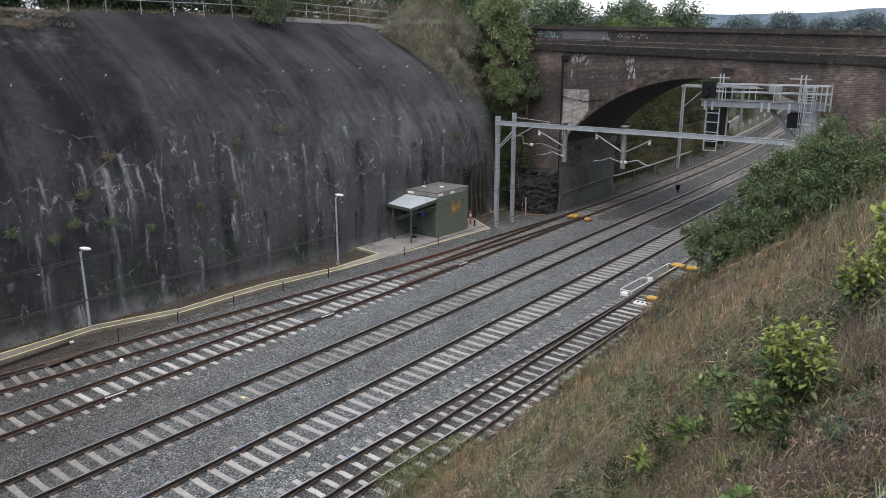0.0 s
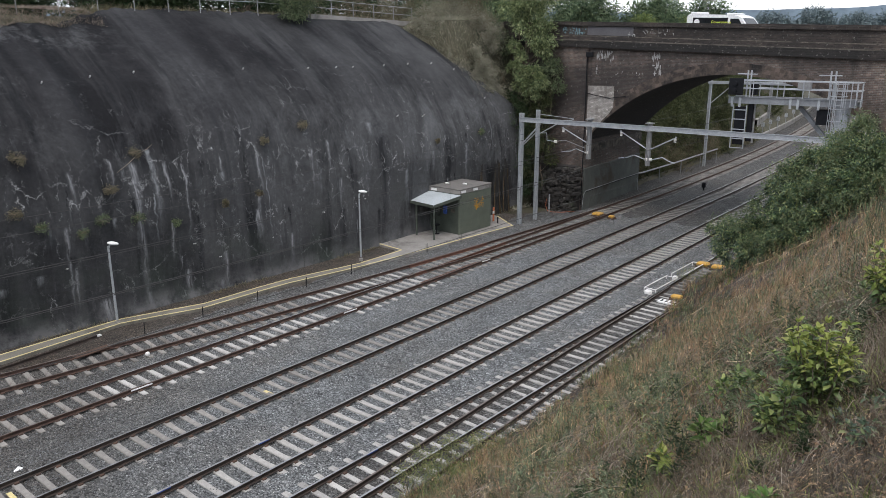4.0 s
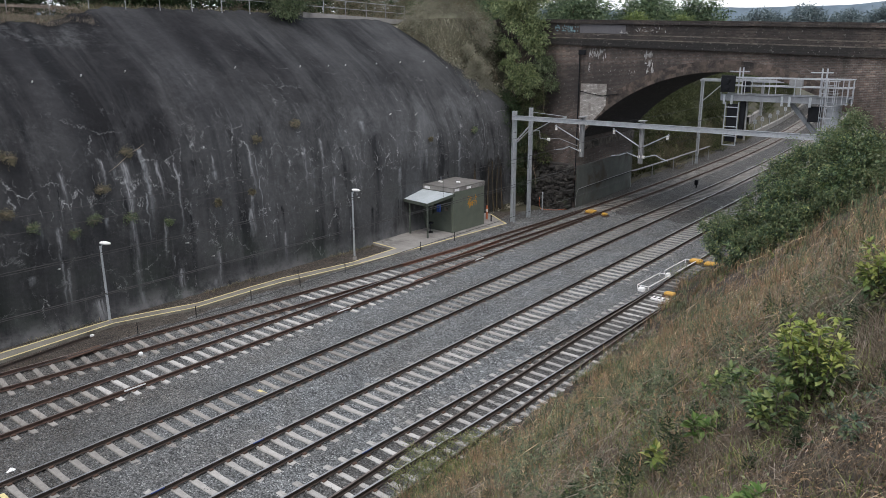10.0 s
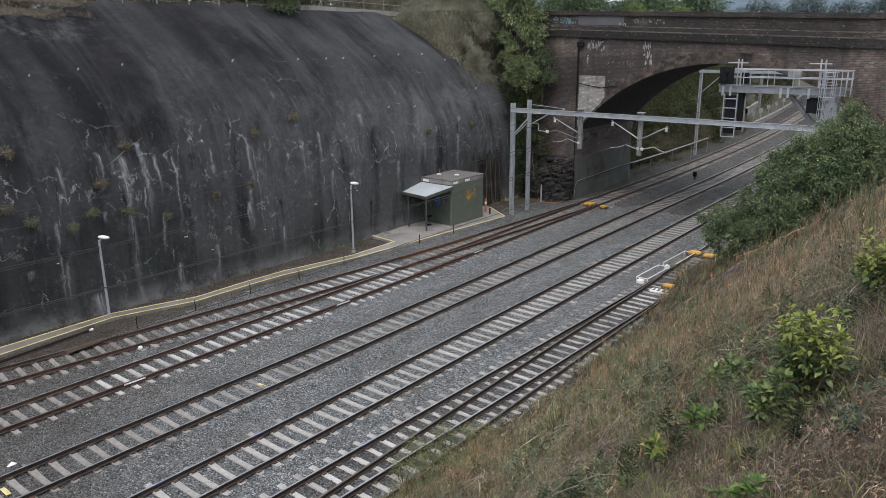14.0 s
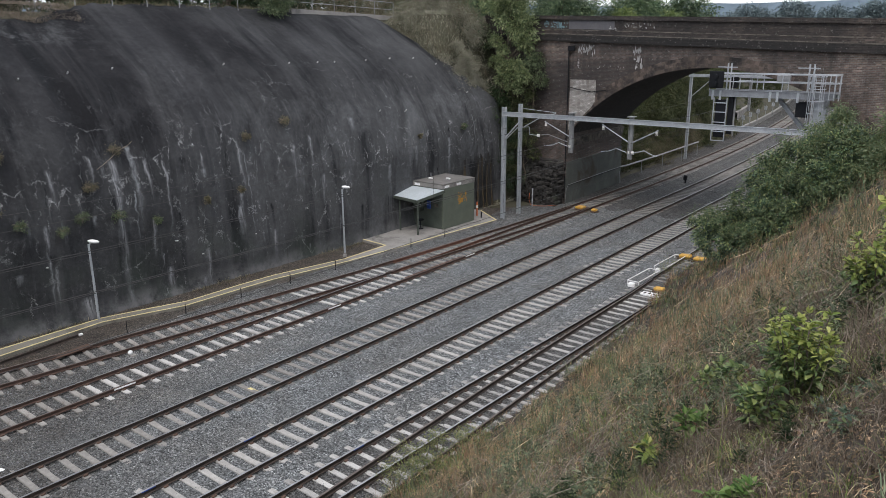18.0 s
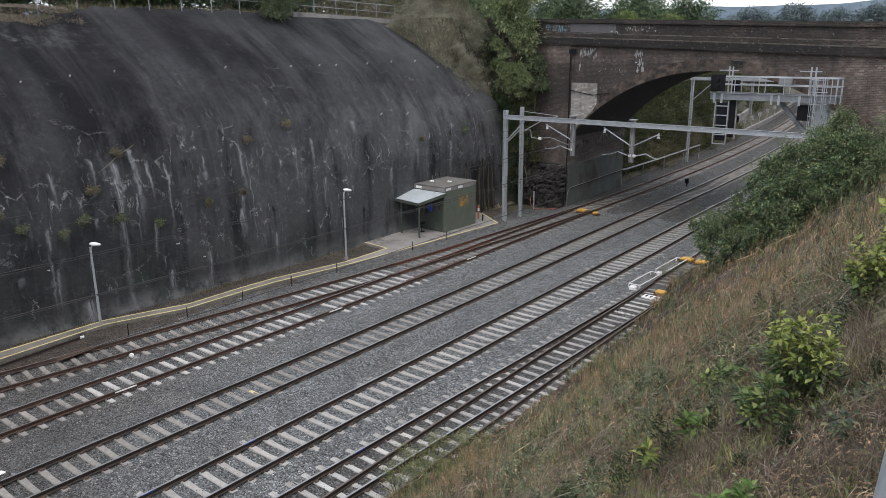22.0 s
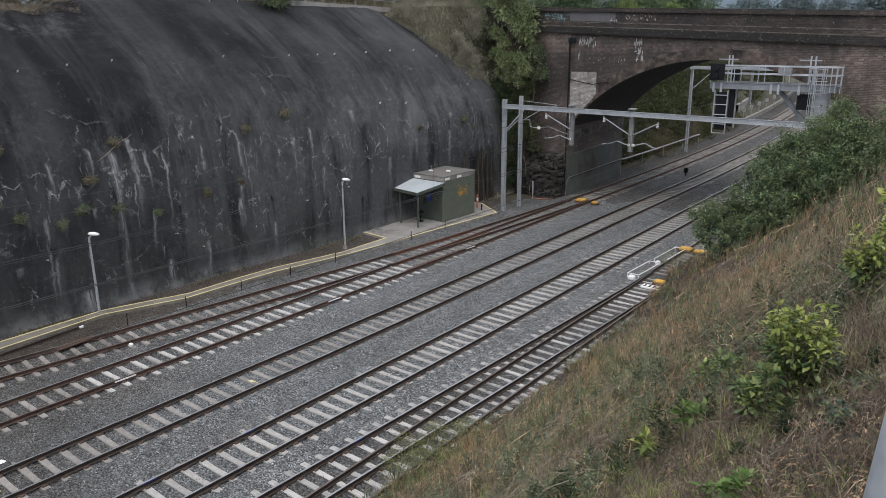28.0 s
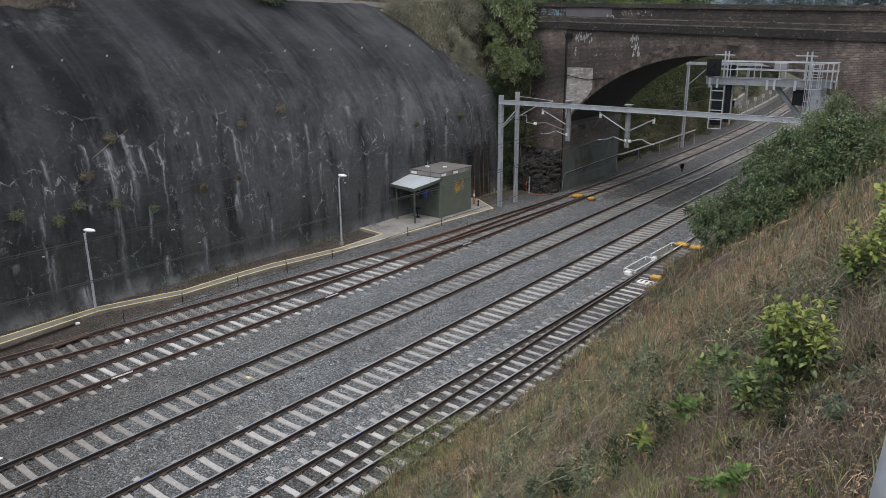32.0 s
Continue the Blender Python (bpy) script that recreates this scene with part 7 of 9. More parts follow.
for base, lobes in (((-39.5, 47.2, 12.0), [(-39.9, 47.0, 13.3, 0.9), (-38.6, 47.3, 12.6, 0.8), (-41.0, 47.6, 14.4, 0.9)]), ((-37.0, 47.2, 9.6), [(-37.3, 47.1, 11.2, 0.8), (-36.5, 47.2, 10.2, 0.7), (-38.1, 47.5, 12.0, 0.8)]), ((-39.5, 49.2, 13.2), [(-39.2, 49.0, 14.6, 1.0), (-40.6, 49.3, 15.2, 1.0), (-41.8, 48.6, 15.2, 0.9)]), ((-36.2, 48.0, 8.0), [(-36.0, 47.8, 9.2, 0.6), (-35.4, 48.2, 8.4, 0.6)]), ((-40.4, 45.8, 12.4), [(-40.6, 45.6, 13.9, 0.7), (-39.4, 45.7, 13.0, 0.7), (-41.6, 46.0, 14.6, 0.8)]), ((-38.0, 45.6, 10.2), [(-38.3, 45.5, 11.6, 0.7), (-37.4, 45.6, 10.7, 0.6)]), ((-36.4, 46.4, 8.6), [(-36.3, 46.2, 9.8, 0.6), (-35.6, 46.6, 9.0, 0.5)]), ((-40.4, 47.6, 13.9), [(-40.5, 47.4, 15.0, 0.9), (-39.4, 47.8, 14.9, 0.9), (-41.5, 47.2, 15.4, 0.8)]), ((-37.8, 48.4, 12.6), [(-38.2, 48.2, 14.6, 0.9), (-37.2, 48.4, 13.8, 0.9), (-36.4, 48.8, 12.9, 0.8)]), ((-36.2, 47.2, 9.6), [(-36.0, 46.9, 11.0, 0.5), (-35.5, 47.2, 10.2, 0.5), (-36.8, 46.8, 11.8, 0.5)]), ((-37.6, 48.8, 11.0), [(-37.4, 48.6, 12.4, 0.9), (-38.4, 48.7, 13.4, 0.9)])):
    make_tree("dry_shrub", base, lobes, 3000, 0.15, L_TANGLE, "tangled dry grey-brown shrub at the wall's end", "shrub", "dry shrubs at the wall's end", trunk=0.05, bark=M_TWIG, wide=0.22)

make_tree("bush", (-33.6, 48.6, 2.0), [(-33.4, 48.6, 3.4, 0.8), (-33.2, 48.9, 5.2, 0.9), (-33.8, 48.7, 6.8, 0.9), (-33.0, 49.2, 1.4, 0.8), (-34.4, 48.9, 7.9, 0.9)], 5200, 0.15, L_DARK, "dark scrub filling the gap beside the wall", "bush", trunk=0.05)
make_tree("bush", (-39.6, 48.9, 14.0), [(-39.8, 48.8, 15.6, 0.9), (-38.6, 49.0, 15.2, 0.9), (-37.6, 49.2, 14.6, 0.8), (-40.9, 48.6, 16.0, 0.9)], 4200, 0.14, L_DRY, "greyish olive scrub on top of the bank", "bush", trunk=0.05, bark=M_TWIG)
make_tree("bush", (-38.6, 50.6, 12.6), [(-38.8, 50.4, 14.0, 1.2), (-40.4, 50.2, 15.2, 1.2), (-37.2, 50.6, 12.4, 1.0), (-42.0, 50.5, 16.0, 1.2)], 4200, 0.2, L_TREE, "green scrub on the bank beside the bridge", "bush", trunk=0.07)
# hedge and scrub behind the fence
make_tree("bush", (-43.4, 33.4, 14.2), [(-42.2, 34.1, 14.75, 0.75), (-42.0, 33.1, 14.7, 0.7), (-42.5, 34.9, 15.2, 0.8), (-42.6, 33.4, 15.6, 1.0)], 5200, 0.16, L_TREE, "green bush overhanging the wall top", "bush", trunk=0.06)
HEDGE = make_tree("hedge_tree", (-48.5, 22.0, 14.0), [(-48.5, 22, 16.0, 1.7), (-48.2, 24.2, 16.3, 1.8), (-48.8, 19.9, 16.6, 1.7), (-48.0, 22.5, 18.2, 1.8), (-48.4, 20.6, 18.8, 1.6), (-47.8, 20.8, 14.9, 1.3), (-47.8, 23.6, 14.9, 1.3), (-48.0, 25.2, 15.2, 1.3)], 7200, 0.26, L_DARK, "dense dark hedge tree behind the fence", "tree", "hedge trees behind the fence", trunk=0.14)
for x, y, a in ((-49.0, 28.5, 70), (-48.6, 34.6, 160), (-49.4, 41.0, 250), (-51.5, 47.0, 30), (-49, 15.5, 300), (-48.5, 9.5, 20), (-49.5, 4.0, 190), (-53, 54.0, 120), (-53, 19, 80), (-52.5, 26, 10), (-53, 32, 200), (-52.6, 38, 310), (-54, 44, 150), (-50.5, 19.3, 210), (-50.2, 24.6, 330), (-47.6, 16.8, 45)):
    copy_thing(HEDGE, pose(x, y, 14.0, 0, 0, a))
SCRUB = make_tree("scrub", (-45.6, 41.5, 14.1), [(-45.4, 41.0, 15.2, 0.9), (-45.6, 42.6, 15.3, 0.9), (-45.2, 43.8, 14.9, 0.8)], 2600, 0.14, L_DRY, "yellowish dry scrub behind the fence", "shrub", "scrub behind the fence", trunk=0.04, bark=M_TWIG, wide=0.28)
for x, y, a in ((-45.3, 45.6, 40), (-45.9, 38.2, 200), (-44.6, 49.0, 100), (-43.0, 50.2, 10)):
    copy_thing(SCRUB, pose(x, y, 14.1, 0, 0, a))

# woods behind the bridge
WOOD = make_tree("tree", (-40.0, 84.0, 9.0), [(-40.0, 84.0, 14.8, 2.3), (-42.2, 84.2, 13.6, 2.1), (-38.0, 83.6, 13.4, 2.1), (-40.6, 84.4, 17.0, 1.8), (-38.6, 84.3, 16.0, 1.6), (-42.0, 83.8, 15.8, 1.5)], 7600, 0.36, L_WOOD, "dark broad-crowned tree behind the bridge", "tree", "trees behind the bridge", trunk=0.26)
for x, y, z, a in ((-45.5, 80, 9.5, 60), (-50.5, 83, 9.5, 140), (-37.3, 92.5, 8.8, 200), (-44.0, 97, 9.2, 20), (-55.5, 78, 10.5, 250), (-61, 84, 10, 100), (-66, 76, 11, 40), (-58, 66, 12.5, 190), (-50, 67, 12.0, 300)):
    copy_thing(WOOD, pose(x, y, z, 0, 0, a))
LIGHT = make_tree("tree", (-38.9, 79.9, 8.6), [(-38.9, 79.9, 14.2, 1.4), (-40.0, 80.1, 13.5, 1.2), (-37.9, 79.7, 13.4, 1.2)], 3600, 0.3, L_TREE_LIGHT, "yellow-green tree behind the bridge", "tree", "trees behind the bridge", trunk=0.15)
copy_thing(LIGHT, pose(-34.5, 82, 8.2, 0, 0, 80))

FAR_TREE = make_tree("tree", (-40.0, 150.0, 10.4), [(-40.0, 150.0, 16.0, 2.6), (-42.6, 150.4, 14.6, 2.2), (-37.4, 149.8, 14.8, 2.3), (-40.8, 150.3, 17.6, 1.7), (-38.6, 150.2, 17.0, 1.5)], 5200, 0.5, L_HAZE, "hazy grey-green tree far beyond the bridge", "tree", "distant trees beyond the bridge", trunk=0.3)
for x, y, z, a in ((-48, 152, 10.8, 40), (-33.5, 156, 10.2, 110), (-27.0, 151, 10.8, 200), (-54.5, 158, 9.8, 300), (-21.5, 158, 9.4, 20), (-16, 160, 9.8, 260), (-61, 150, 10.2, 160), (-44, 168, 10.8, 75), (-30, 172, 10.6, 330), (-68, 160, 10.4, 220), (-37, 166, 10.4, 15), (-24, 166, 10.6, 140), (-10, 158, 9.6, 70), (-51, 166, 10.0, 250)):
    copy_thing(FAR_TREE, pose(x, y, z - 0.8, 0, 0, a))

# scrub on the banks beyond the arch
ARCH_BUSH = make_tree("bush", (-33.6, 68.0, 1.0), [(-33.4, 67.5, 2.2, 1.3), (-33.8, 69.2, 2.8, 1.4), (-34.8, 68.4, 4.0, 1.5), (-34.4, 66.8, 3.7, 1.2)], 4200, 0.24, L_OLIVE, "green scrub bush on the bank beyond the arch", "bush", "scrub beyond the arch", trunk=0.07)
for x, y, z, a in ((-34.6, 73.0, 1.6, 90), (-36.0, 71.0, 4.0, 200), (-34.5, 78.5, 1.6, 310), (-36.8, 77.0, 4.2, 45), (-35.2, 84.5, 1.4, 150), (-37.5, 83.5, 3.8, 260), (-36.0, 91.0, 1.4, 10), (-38.5, 90.0, 4.0, 120), (-37.2, 98.5, 1.4, 220), (-40.0, 97, 4.2, 70), (-38.8, 106, 1.2, 330), (-41.5, 105, 4.0, 180), (-41, 115, 1.6, 60), (-36.6, 66.5, 4.8, 140), (-38.8, 69.5, 6.2, 30), (-39.5, 76, 6.6, 280), (-40.5, 112, 0.8, 20), (-42.5, 120, 0.6, 200), (-45, 127, 0.6, 100), (-44, 114, 3.6, 300), (-47, 122, 3.8, 50), (-49, 135, 0.8, 160), (-41.5, 90, 6.6, 250), (-43, 98, 6.4, 10), (-45, 106, 6.0, 130), (-52, 140, 2.5, 340), (-50, 128, 4.2, 75), (-35.2, 69, 2.4, 15), (-36.4, 74, 3.0, 215), (-37.2, 80, 2.6, 115), (-38.4, 86.5, 2.6, 325), (-39.6, 94, 2.6, 85), (-41, 102, 2.4, 185), (-43, 110, 2.6, 25), (-46, 117, 2.6, 265), (-38.6, 73, 8.2, 55), (-39.6, 80.5, 8.4, 155), (-41, 87, 8.4, 5), (-42.6, 94.5, 8.2, 245), (-44.6, 101.5, 8.0, 95), (-47, 109, 7.4, 195), (-37.8, 64.8, 7.6, 300), (-36.2, 62.8, 5.0, 20), (-33.6, 64.2, 0.8, 100), (-48.5, 114, 5.4, 310), (-54, 134, 5.0, 40), (-57, 146, 3.2, 130), (-61, 156, 3.4, 230), (-55, 152, 1.0, 350), (-60, 142, 5.6, 70), (-65, 165, 3.4, 10), (-70, 176, 3.4, 100), (-66, 152, 6.2, 200), (-72, 163, 6.2, 290)):
    copy_thing(ARCH_BUSH, pose(x, y, z, 0, 0, a))
DRY_BUSH = make_tree("dry_shrub", (-33.2, 70.5, 0.6), [(-33.1, 70.2, 1.3, 0.8), (-33.4, 71.2, 1.6, 0.9), (-33.0, 71.9, 1.1, 0.7)], 2200, 0.16, L_DRY, "dry brown scrub beside the tracks", "shrub", "scrub beyond the arch", trunk=0.04, bark=M_TWIG, wide=0.3)
for x, y, a in ((-33.3, 76.2, 80), (-33.9, 82.0, 190), (-34.6, 88.0, 300), (-35.4, 95.0, 20), (-36.0, 99, 60), (-36.6, 103, 140), (-35.0, 91.5, 240), (-34.2, 85.2, 330), (-33.6, 79.2, 110), (-33.2, 67.0, 50), (-37.0, 107, 10)):
    copy_thing(DRY_BUSH, pose(x, y, 0.6, 0, 0, a))

GREEN_SCRUB = make_tree("bush", (-32.0, 63.4, -0.2), [(-32.0, 63.3, 0.5, 0.8), (-32.4, 64.2, 1.0, 0.9), (-32.1, 65.0, 0.5, 0.7)], 2400, 0.17, L_OLIVE, "low green scrub at the edge of the ballast", "bush", "scrub beyond the arch", trunk=0.04)
for i in range(22):
    y = 63.6 + 2.15 * i
    x = float(-31.9 + bend(y) + 1.6)
    copy_thing(DRY_BUSH if i % 3 else GREEN_SCRUB, pose(x + 0.4 * math.sin(i * 2.7), y, -0.2, 0, 0, 57 * i))
for i in range(20):
    y = 112 + 3.6 * i
    for k, out in enumerate((-3.6, -7.2, -11.5)):
        x = float(-31.2 + bend(y) + 1.6) + out + 1.2 * math.sin(i * 1.9 + k)
        if k and i % 2 == k % 2:
            continue
        copy_thing(GREEN_SCRUB if k == 0 else ARCH_BUSH, pose(x, y, float(ground_height(x, y)) - 0.5, 0, 0, 67 * i + 90 * k))


# weeds that root in the wall's cracks
def make_weeds():
    for y, z, r, m in ((17.14, 7.37, 0.42, L_DRY), (24.53, 7.28, 0.3, L_DRY), (27.43, 7.93, 0.42, L_DRY), (15.58, 5.88, 0.36, L_DRY), (16.67, 4.37, 0.4, L_TREE), (14.98, 4.54, 0.4, L_TREE), (12.34, 4.64, 0.36, L_TREE), (14.03, 4.14, 0.34, L_TREE), (11.38, 5.42, 0.4, L_DRY), (21.46, 4.34, 0.26, L_DRY), (23.57, 4.57, 0.24, L_DRY), (18.57, 3.83, 0.24, L_TREE), (12.01, 7.67, 0.4, L_DRY), (38.6, 6.0, 0.2, L_DRY), (43.6, 6.2, 0.35, L_TREE)):
        p = wall_point(y, z) + Vector((0.15, 0, 0))
        w = thing("wall_weed", tuple(p), "tuft of dry weed rooted in a wall crack" if m is L_DRY else "green weed tuft rooted in a wall crack", "weed", "weeds on the wall")
        part("root", G().tube([p - Vector((0.35, 0, 0)), p + Vector((0.05, 0, 0))], 0.03, 6), M_TWIG, w)
        g = G()
        r_ = random.Random(int(y * 100))
        for _ in range(9):
            e = p + Vector((r_.uniform(0.05, 0.5), r_.uniform(-1, 1), r_.uniform(-0.5, 0.9))) * r * 0.95
            g.tube([p, p.lerp(e, 0.5) + Vector((0.06, 0, 0.05)), e], 0.012, 4, 0.004)
        tagged(part("stems", g, M_TWIG, w), kind="stuff")
        crown("leaves", w, [(p.x + 0.1, p.y, p.z, r * 0.6)], 420, 0.085, m, spread=0.3, clumps=14, wide=0.35)
    for a, b, c in (((-33.9, 17.2, 7.3), (-33.6, 17.55, 7.55), (-33.5, 17.8, 7.75)), ((-33.9, 17.1, 7.2), (-33.5, 16.4, 6.9), (-33.4, 15.9, 6.65))):
        w = thing("dead_branch", a, "pale dead branch hanging on the wall", "branch", "weeds on the wall")
        part("branch", G().tube([a, b, c], 0.013, 5, 0.005), M_TWIG, w)


make_weeds()


# ---- grass ----
def blade_arrays(x, y, z, h, w, lean):
    """Blades that bow over: four stations up to a point."""
    k = len(x)
    a = RNG.uniform(0, 6.283, k)
    d = np.stack([np.cos(a), np.sin(a), np.zeros(k)], 1)
    t = a + RNG.uniform(-0.9, 0.9, k)
    s = np.stack([-np.sin(t), np.cos(t), np.zeros(k)], 1) * (w / 2)[:, None]
    b = np.stack([x, y, z - 0.03], 1)
    up = np.array([0.0, 0.0, 1.0])
    bow = RNG.uniform(1.3, 2.6, k)
    pts = []
    for q, wide in ((0.0, 0.8), (0.36, 1.0), (0.7, 0.7), (1.0, 0.0)):
        c = b + up * (h * (q - 0.3 * np.minimum(lean, 2.2) * q ** 2))[:, None] + d * (h * lean * q ** bow)[:, None]
        pts += [c - s * wide, c + s * wide] if wide else [c]
    v = np.stack(pts, 1).reshape(-1, 3)
    tri = np.array([(0, 1, 3), (0, 3, 2), (2, 3, 5), (2, 5, 4), (4, 5, 6)])
    return v, (tri[None] + 7 * np.arange(k)[:, None, None]).reshape(-1, 3)


def bank_spots(n, r0, r1, a0=-73.0, a1=-3.0):
    r = r0 * (r1 / r0) ** (RNG.uniform(0, 1, n) ** 0.72)
    a = np.radians(RNG.uniform(a0, a1, n))
    x, y = r * np.sin(a), r * np.cos(a)
    h = bank_height(x, y)
    k = (h > -0.2) & (x < -0.25)
    return x[k], y[k], h[k], r[k]


def clearing(x, y):
    """Gaps in the growth where soil and litter lie open: negative inside."""
    q = lattice(x * 1.5, y * 1.5, 111) * 0.6 + lattice(x * 3.7, y * 3.7, 112) * 0.4
    return np.clip((q - 0.44) * 6.0, -1.2, 0.0)


def tufts(name, material, label, count, blades, tall, width, lean, want, r1=42.0, category="grass", r0=2.4, spread=0.05):
    """Tufts of one kind of grass, where want(x, y) is positive; each tuft has its own height and lean."""
    x, y, z, r = bank_spots(count, r0, r1)
    k = want(x, y) + clearing(x, y) + RNG.normal(0, 0.2, len(x)) > 0
    x, y, z, r = x[k], y[k], z[k], r[k]
    n = RNG.integers(max(2, blades // 3), blades, len(x))
    big = RNG.uniform(0.5, 1.15, len(x)) * (0.65 + 0.7 * lattice(x * 1.3, y * 1.3, 5)) + 0.35 * (RNG.uniform(0, 1, len(x)) > 0.93)
    i = np.repeat(np.arange(len(x)), n)
    off = RNG.normal(0, spread, (len(i), 2)) * (1 + 0.05 * r[i][:, None])
    px, py = x[i] + off[:, 0], y[i] + off[:, 1]
    pz = bank_height(px, py)
    ok = pz > -0.24
    i, px, py, pz = i[ok], px[ok], py[ok], np.maximum(pz[ok], -0.25)
    h = tall * big[i] * RNG.uniform(0.35, 1.2, len(i)) * np.clip(z[i] / 0.5, 0.8, 1) * np.clip(r[i] / 10, 0.42, 1)
    w = width * RNG.uniform(0.5, 1.5, len(i)) + 0.00028 * r[i]
    v, f = blade_arrays(px, py, pz, h, w, RNG.uniform(lean[0], lean[1], len(i)))
    tagged(new(name, raw_mesh(name, v, f, material)), label, category, kind="stuff")


def seed_stems(name, material, label, count, tall, want, r0, r1, head=0.3):
    """Thin upright stems, each with a loose narrow seed head of short spikelets."""
    x, y, z, r = bank_spots(count, r0, r1)
    k = want(x, y) + clearing(x, y) + RNG.normal(0, 0.25, len(x)) > 0
    x, y, z, r = x[k], y[k], z[k], r[k]
    h = tall * np.clip(r / 9, 0.5, 1) * RNG.uniform(0.5, 1.25, len(x)) * (0.7 + 0.5 * lattice(x * 1.1, y * 1.1, 8))
    lx, ly = RNG.normal(0, 0.22, len(x)), RNG.normal(0, 0.22, len(x))
    w = 0.0016 + 0.0003 * r
    b = np.stack([x, y, z - 0.03], 1)
    s = unit(np.stack([RNG.normal(0, 1, len(x)), RNG.normal(0, 1, len(x)), np.zeros(len(x))], 1)) * w[:, None] / 2
    at = lambda q: b + np.stack([lx * h * q ** 1.8, ly * h * q ** 1.8, h * q], 1)
    pts = [at(0) - s, at(0) + s, at(0.55) - s, at(0.55) + s, at(1.0)]
    v = np.stack(pts, 1).reshape(-1, 3)
    f = (np.array([(0, 1, 3), (0, 3, 2), (2, 3, 4)])[None] + 5 * np.arange(len(x))[:, None, None]).reshape(-1, 3)
    n = 9
    i = np.repeat(np.arange(len(x)), n)
    q = np.tile(np.linspace(1 - head, 1.0, n), len(x))
    c = b[i] + np.stack([lx[i] * h[i] * q ** 1.8, ly[i] * h[i] * q ** 1.8, h[i] * q], 1)
    d = unit(np.stack([RNG.normal(0, 0.5, len(i)), RNG.normal(0, 0.5, len(i)), np.ones(len(i))], 1))
    v2, f2 = leaf_arrays(c, d, 0.035 * RNG.uniform(0.6, 1.4, len(i)) + 0.0009 * r[i], 0.2)
    tagged(new(name, raw_mesh(name, np.concatenate([v, v2]), np.concatenate([f, f2 + len(v)]), material)), label, "grass", kind="stuff")


def thatch(name, material, label, count, lift, want, r0, r1, length):
    """Dead stalks thrown about in every direction, just above the ground."""
    x, y, z, r = bank_spots(count, r0, r1)
    k = want(x, y) + RNG.normal(0, 0.3, len(x)) > 0
    x, y, z, r = x[k], y[k], z[k], r[k]
    a, l = RNG.uniform(0, 6.283, len(x)), length * RNG.uniform(0.3, 1.3, len(x)) * np.clip(r / 8, 0.45, 1)
    x1, y1 = x + np.cos(a) * l, y + np.sin(a) * l
    z1 = bank_height(x1, y1)
    lo, hi = RNG.uniform(0.0, lift, len(x)), RNG.uniform(0.0, lift, len(x))
    p, q = np.stack([x, y, z + lo], 1), np.stack([x1, y1, np.maximum(z1, -0.2) + hi], 1)
    m = (p + q) / 2 + RNG.normal(0, 0.06, (len(x), 3)) * l[:, None] + np.array([0, 0, 0.02])
    w = (0.0011 + 0.0004 * r) * RNG.uniform(0.6, 1.6, len(x))
    s = unit(np.cross(q - p, RNG.normal(0, 1, (len(x), 3)) * np.array([0.5, 0.5, 1]))) * w[:, None] / 2
    v = np.stack([p - s, p + s, m - s, m + s, q], 1).reshape(-1, 3)
    f = (np.array([(0, 1, 3), (0, 3, 2), (2, 3, 4)])[None] + 5 * np.arange(len(x))[:, None, None]).reshape(-1, 3)
    tagged(new(name, raw_mesh(name, v, f, material)), label, "dead grass", kind="stuff")


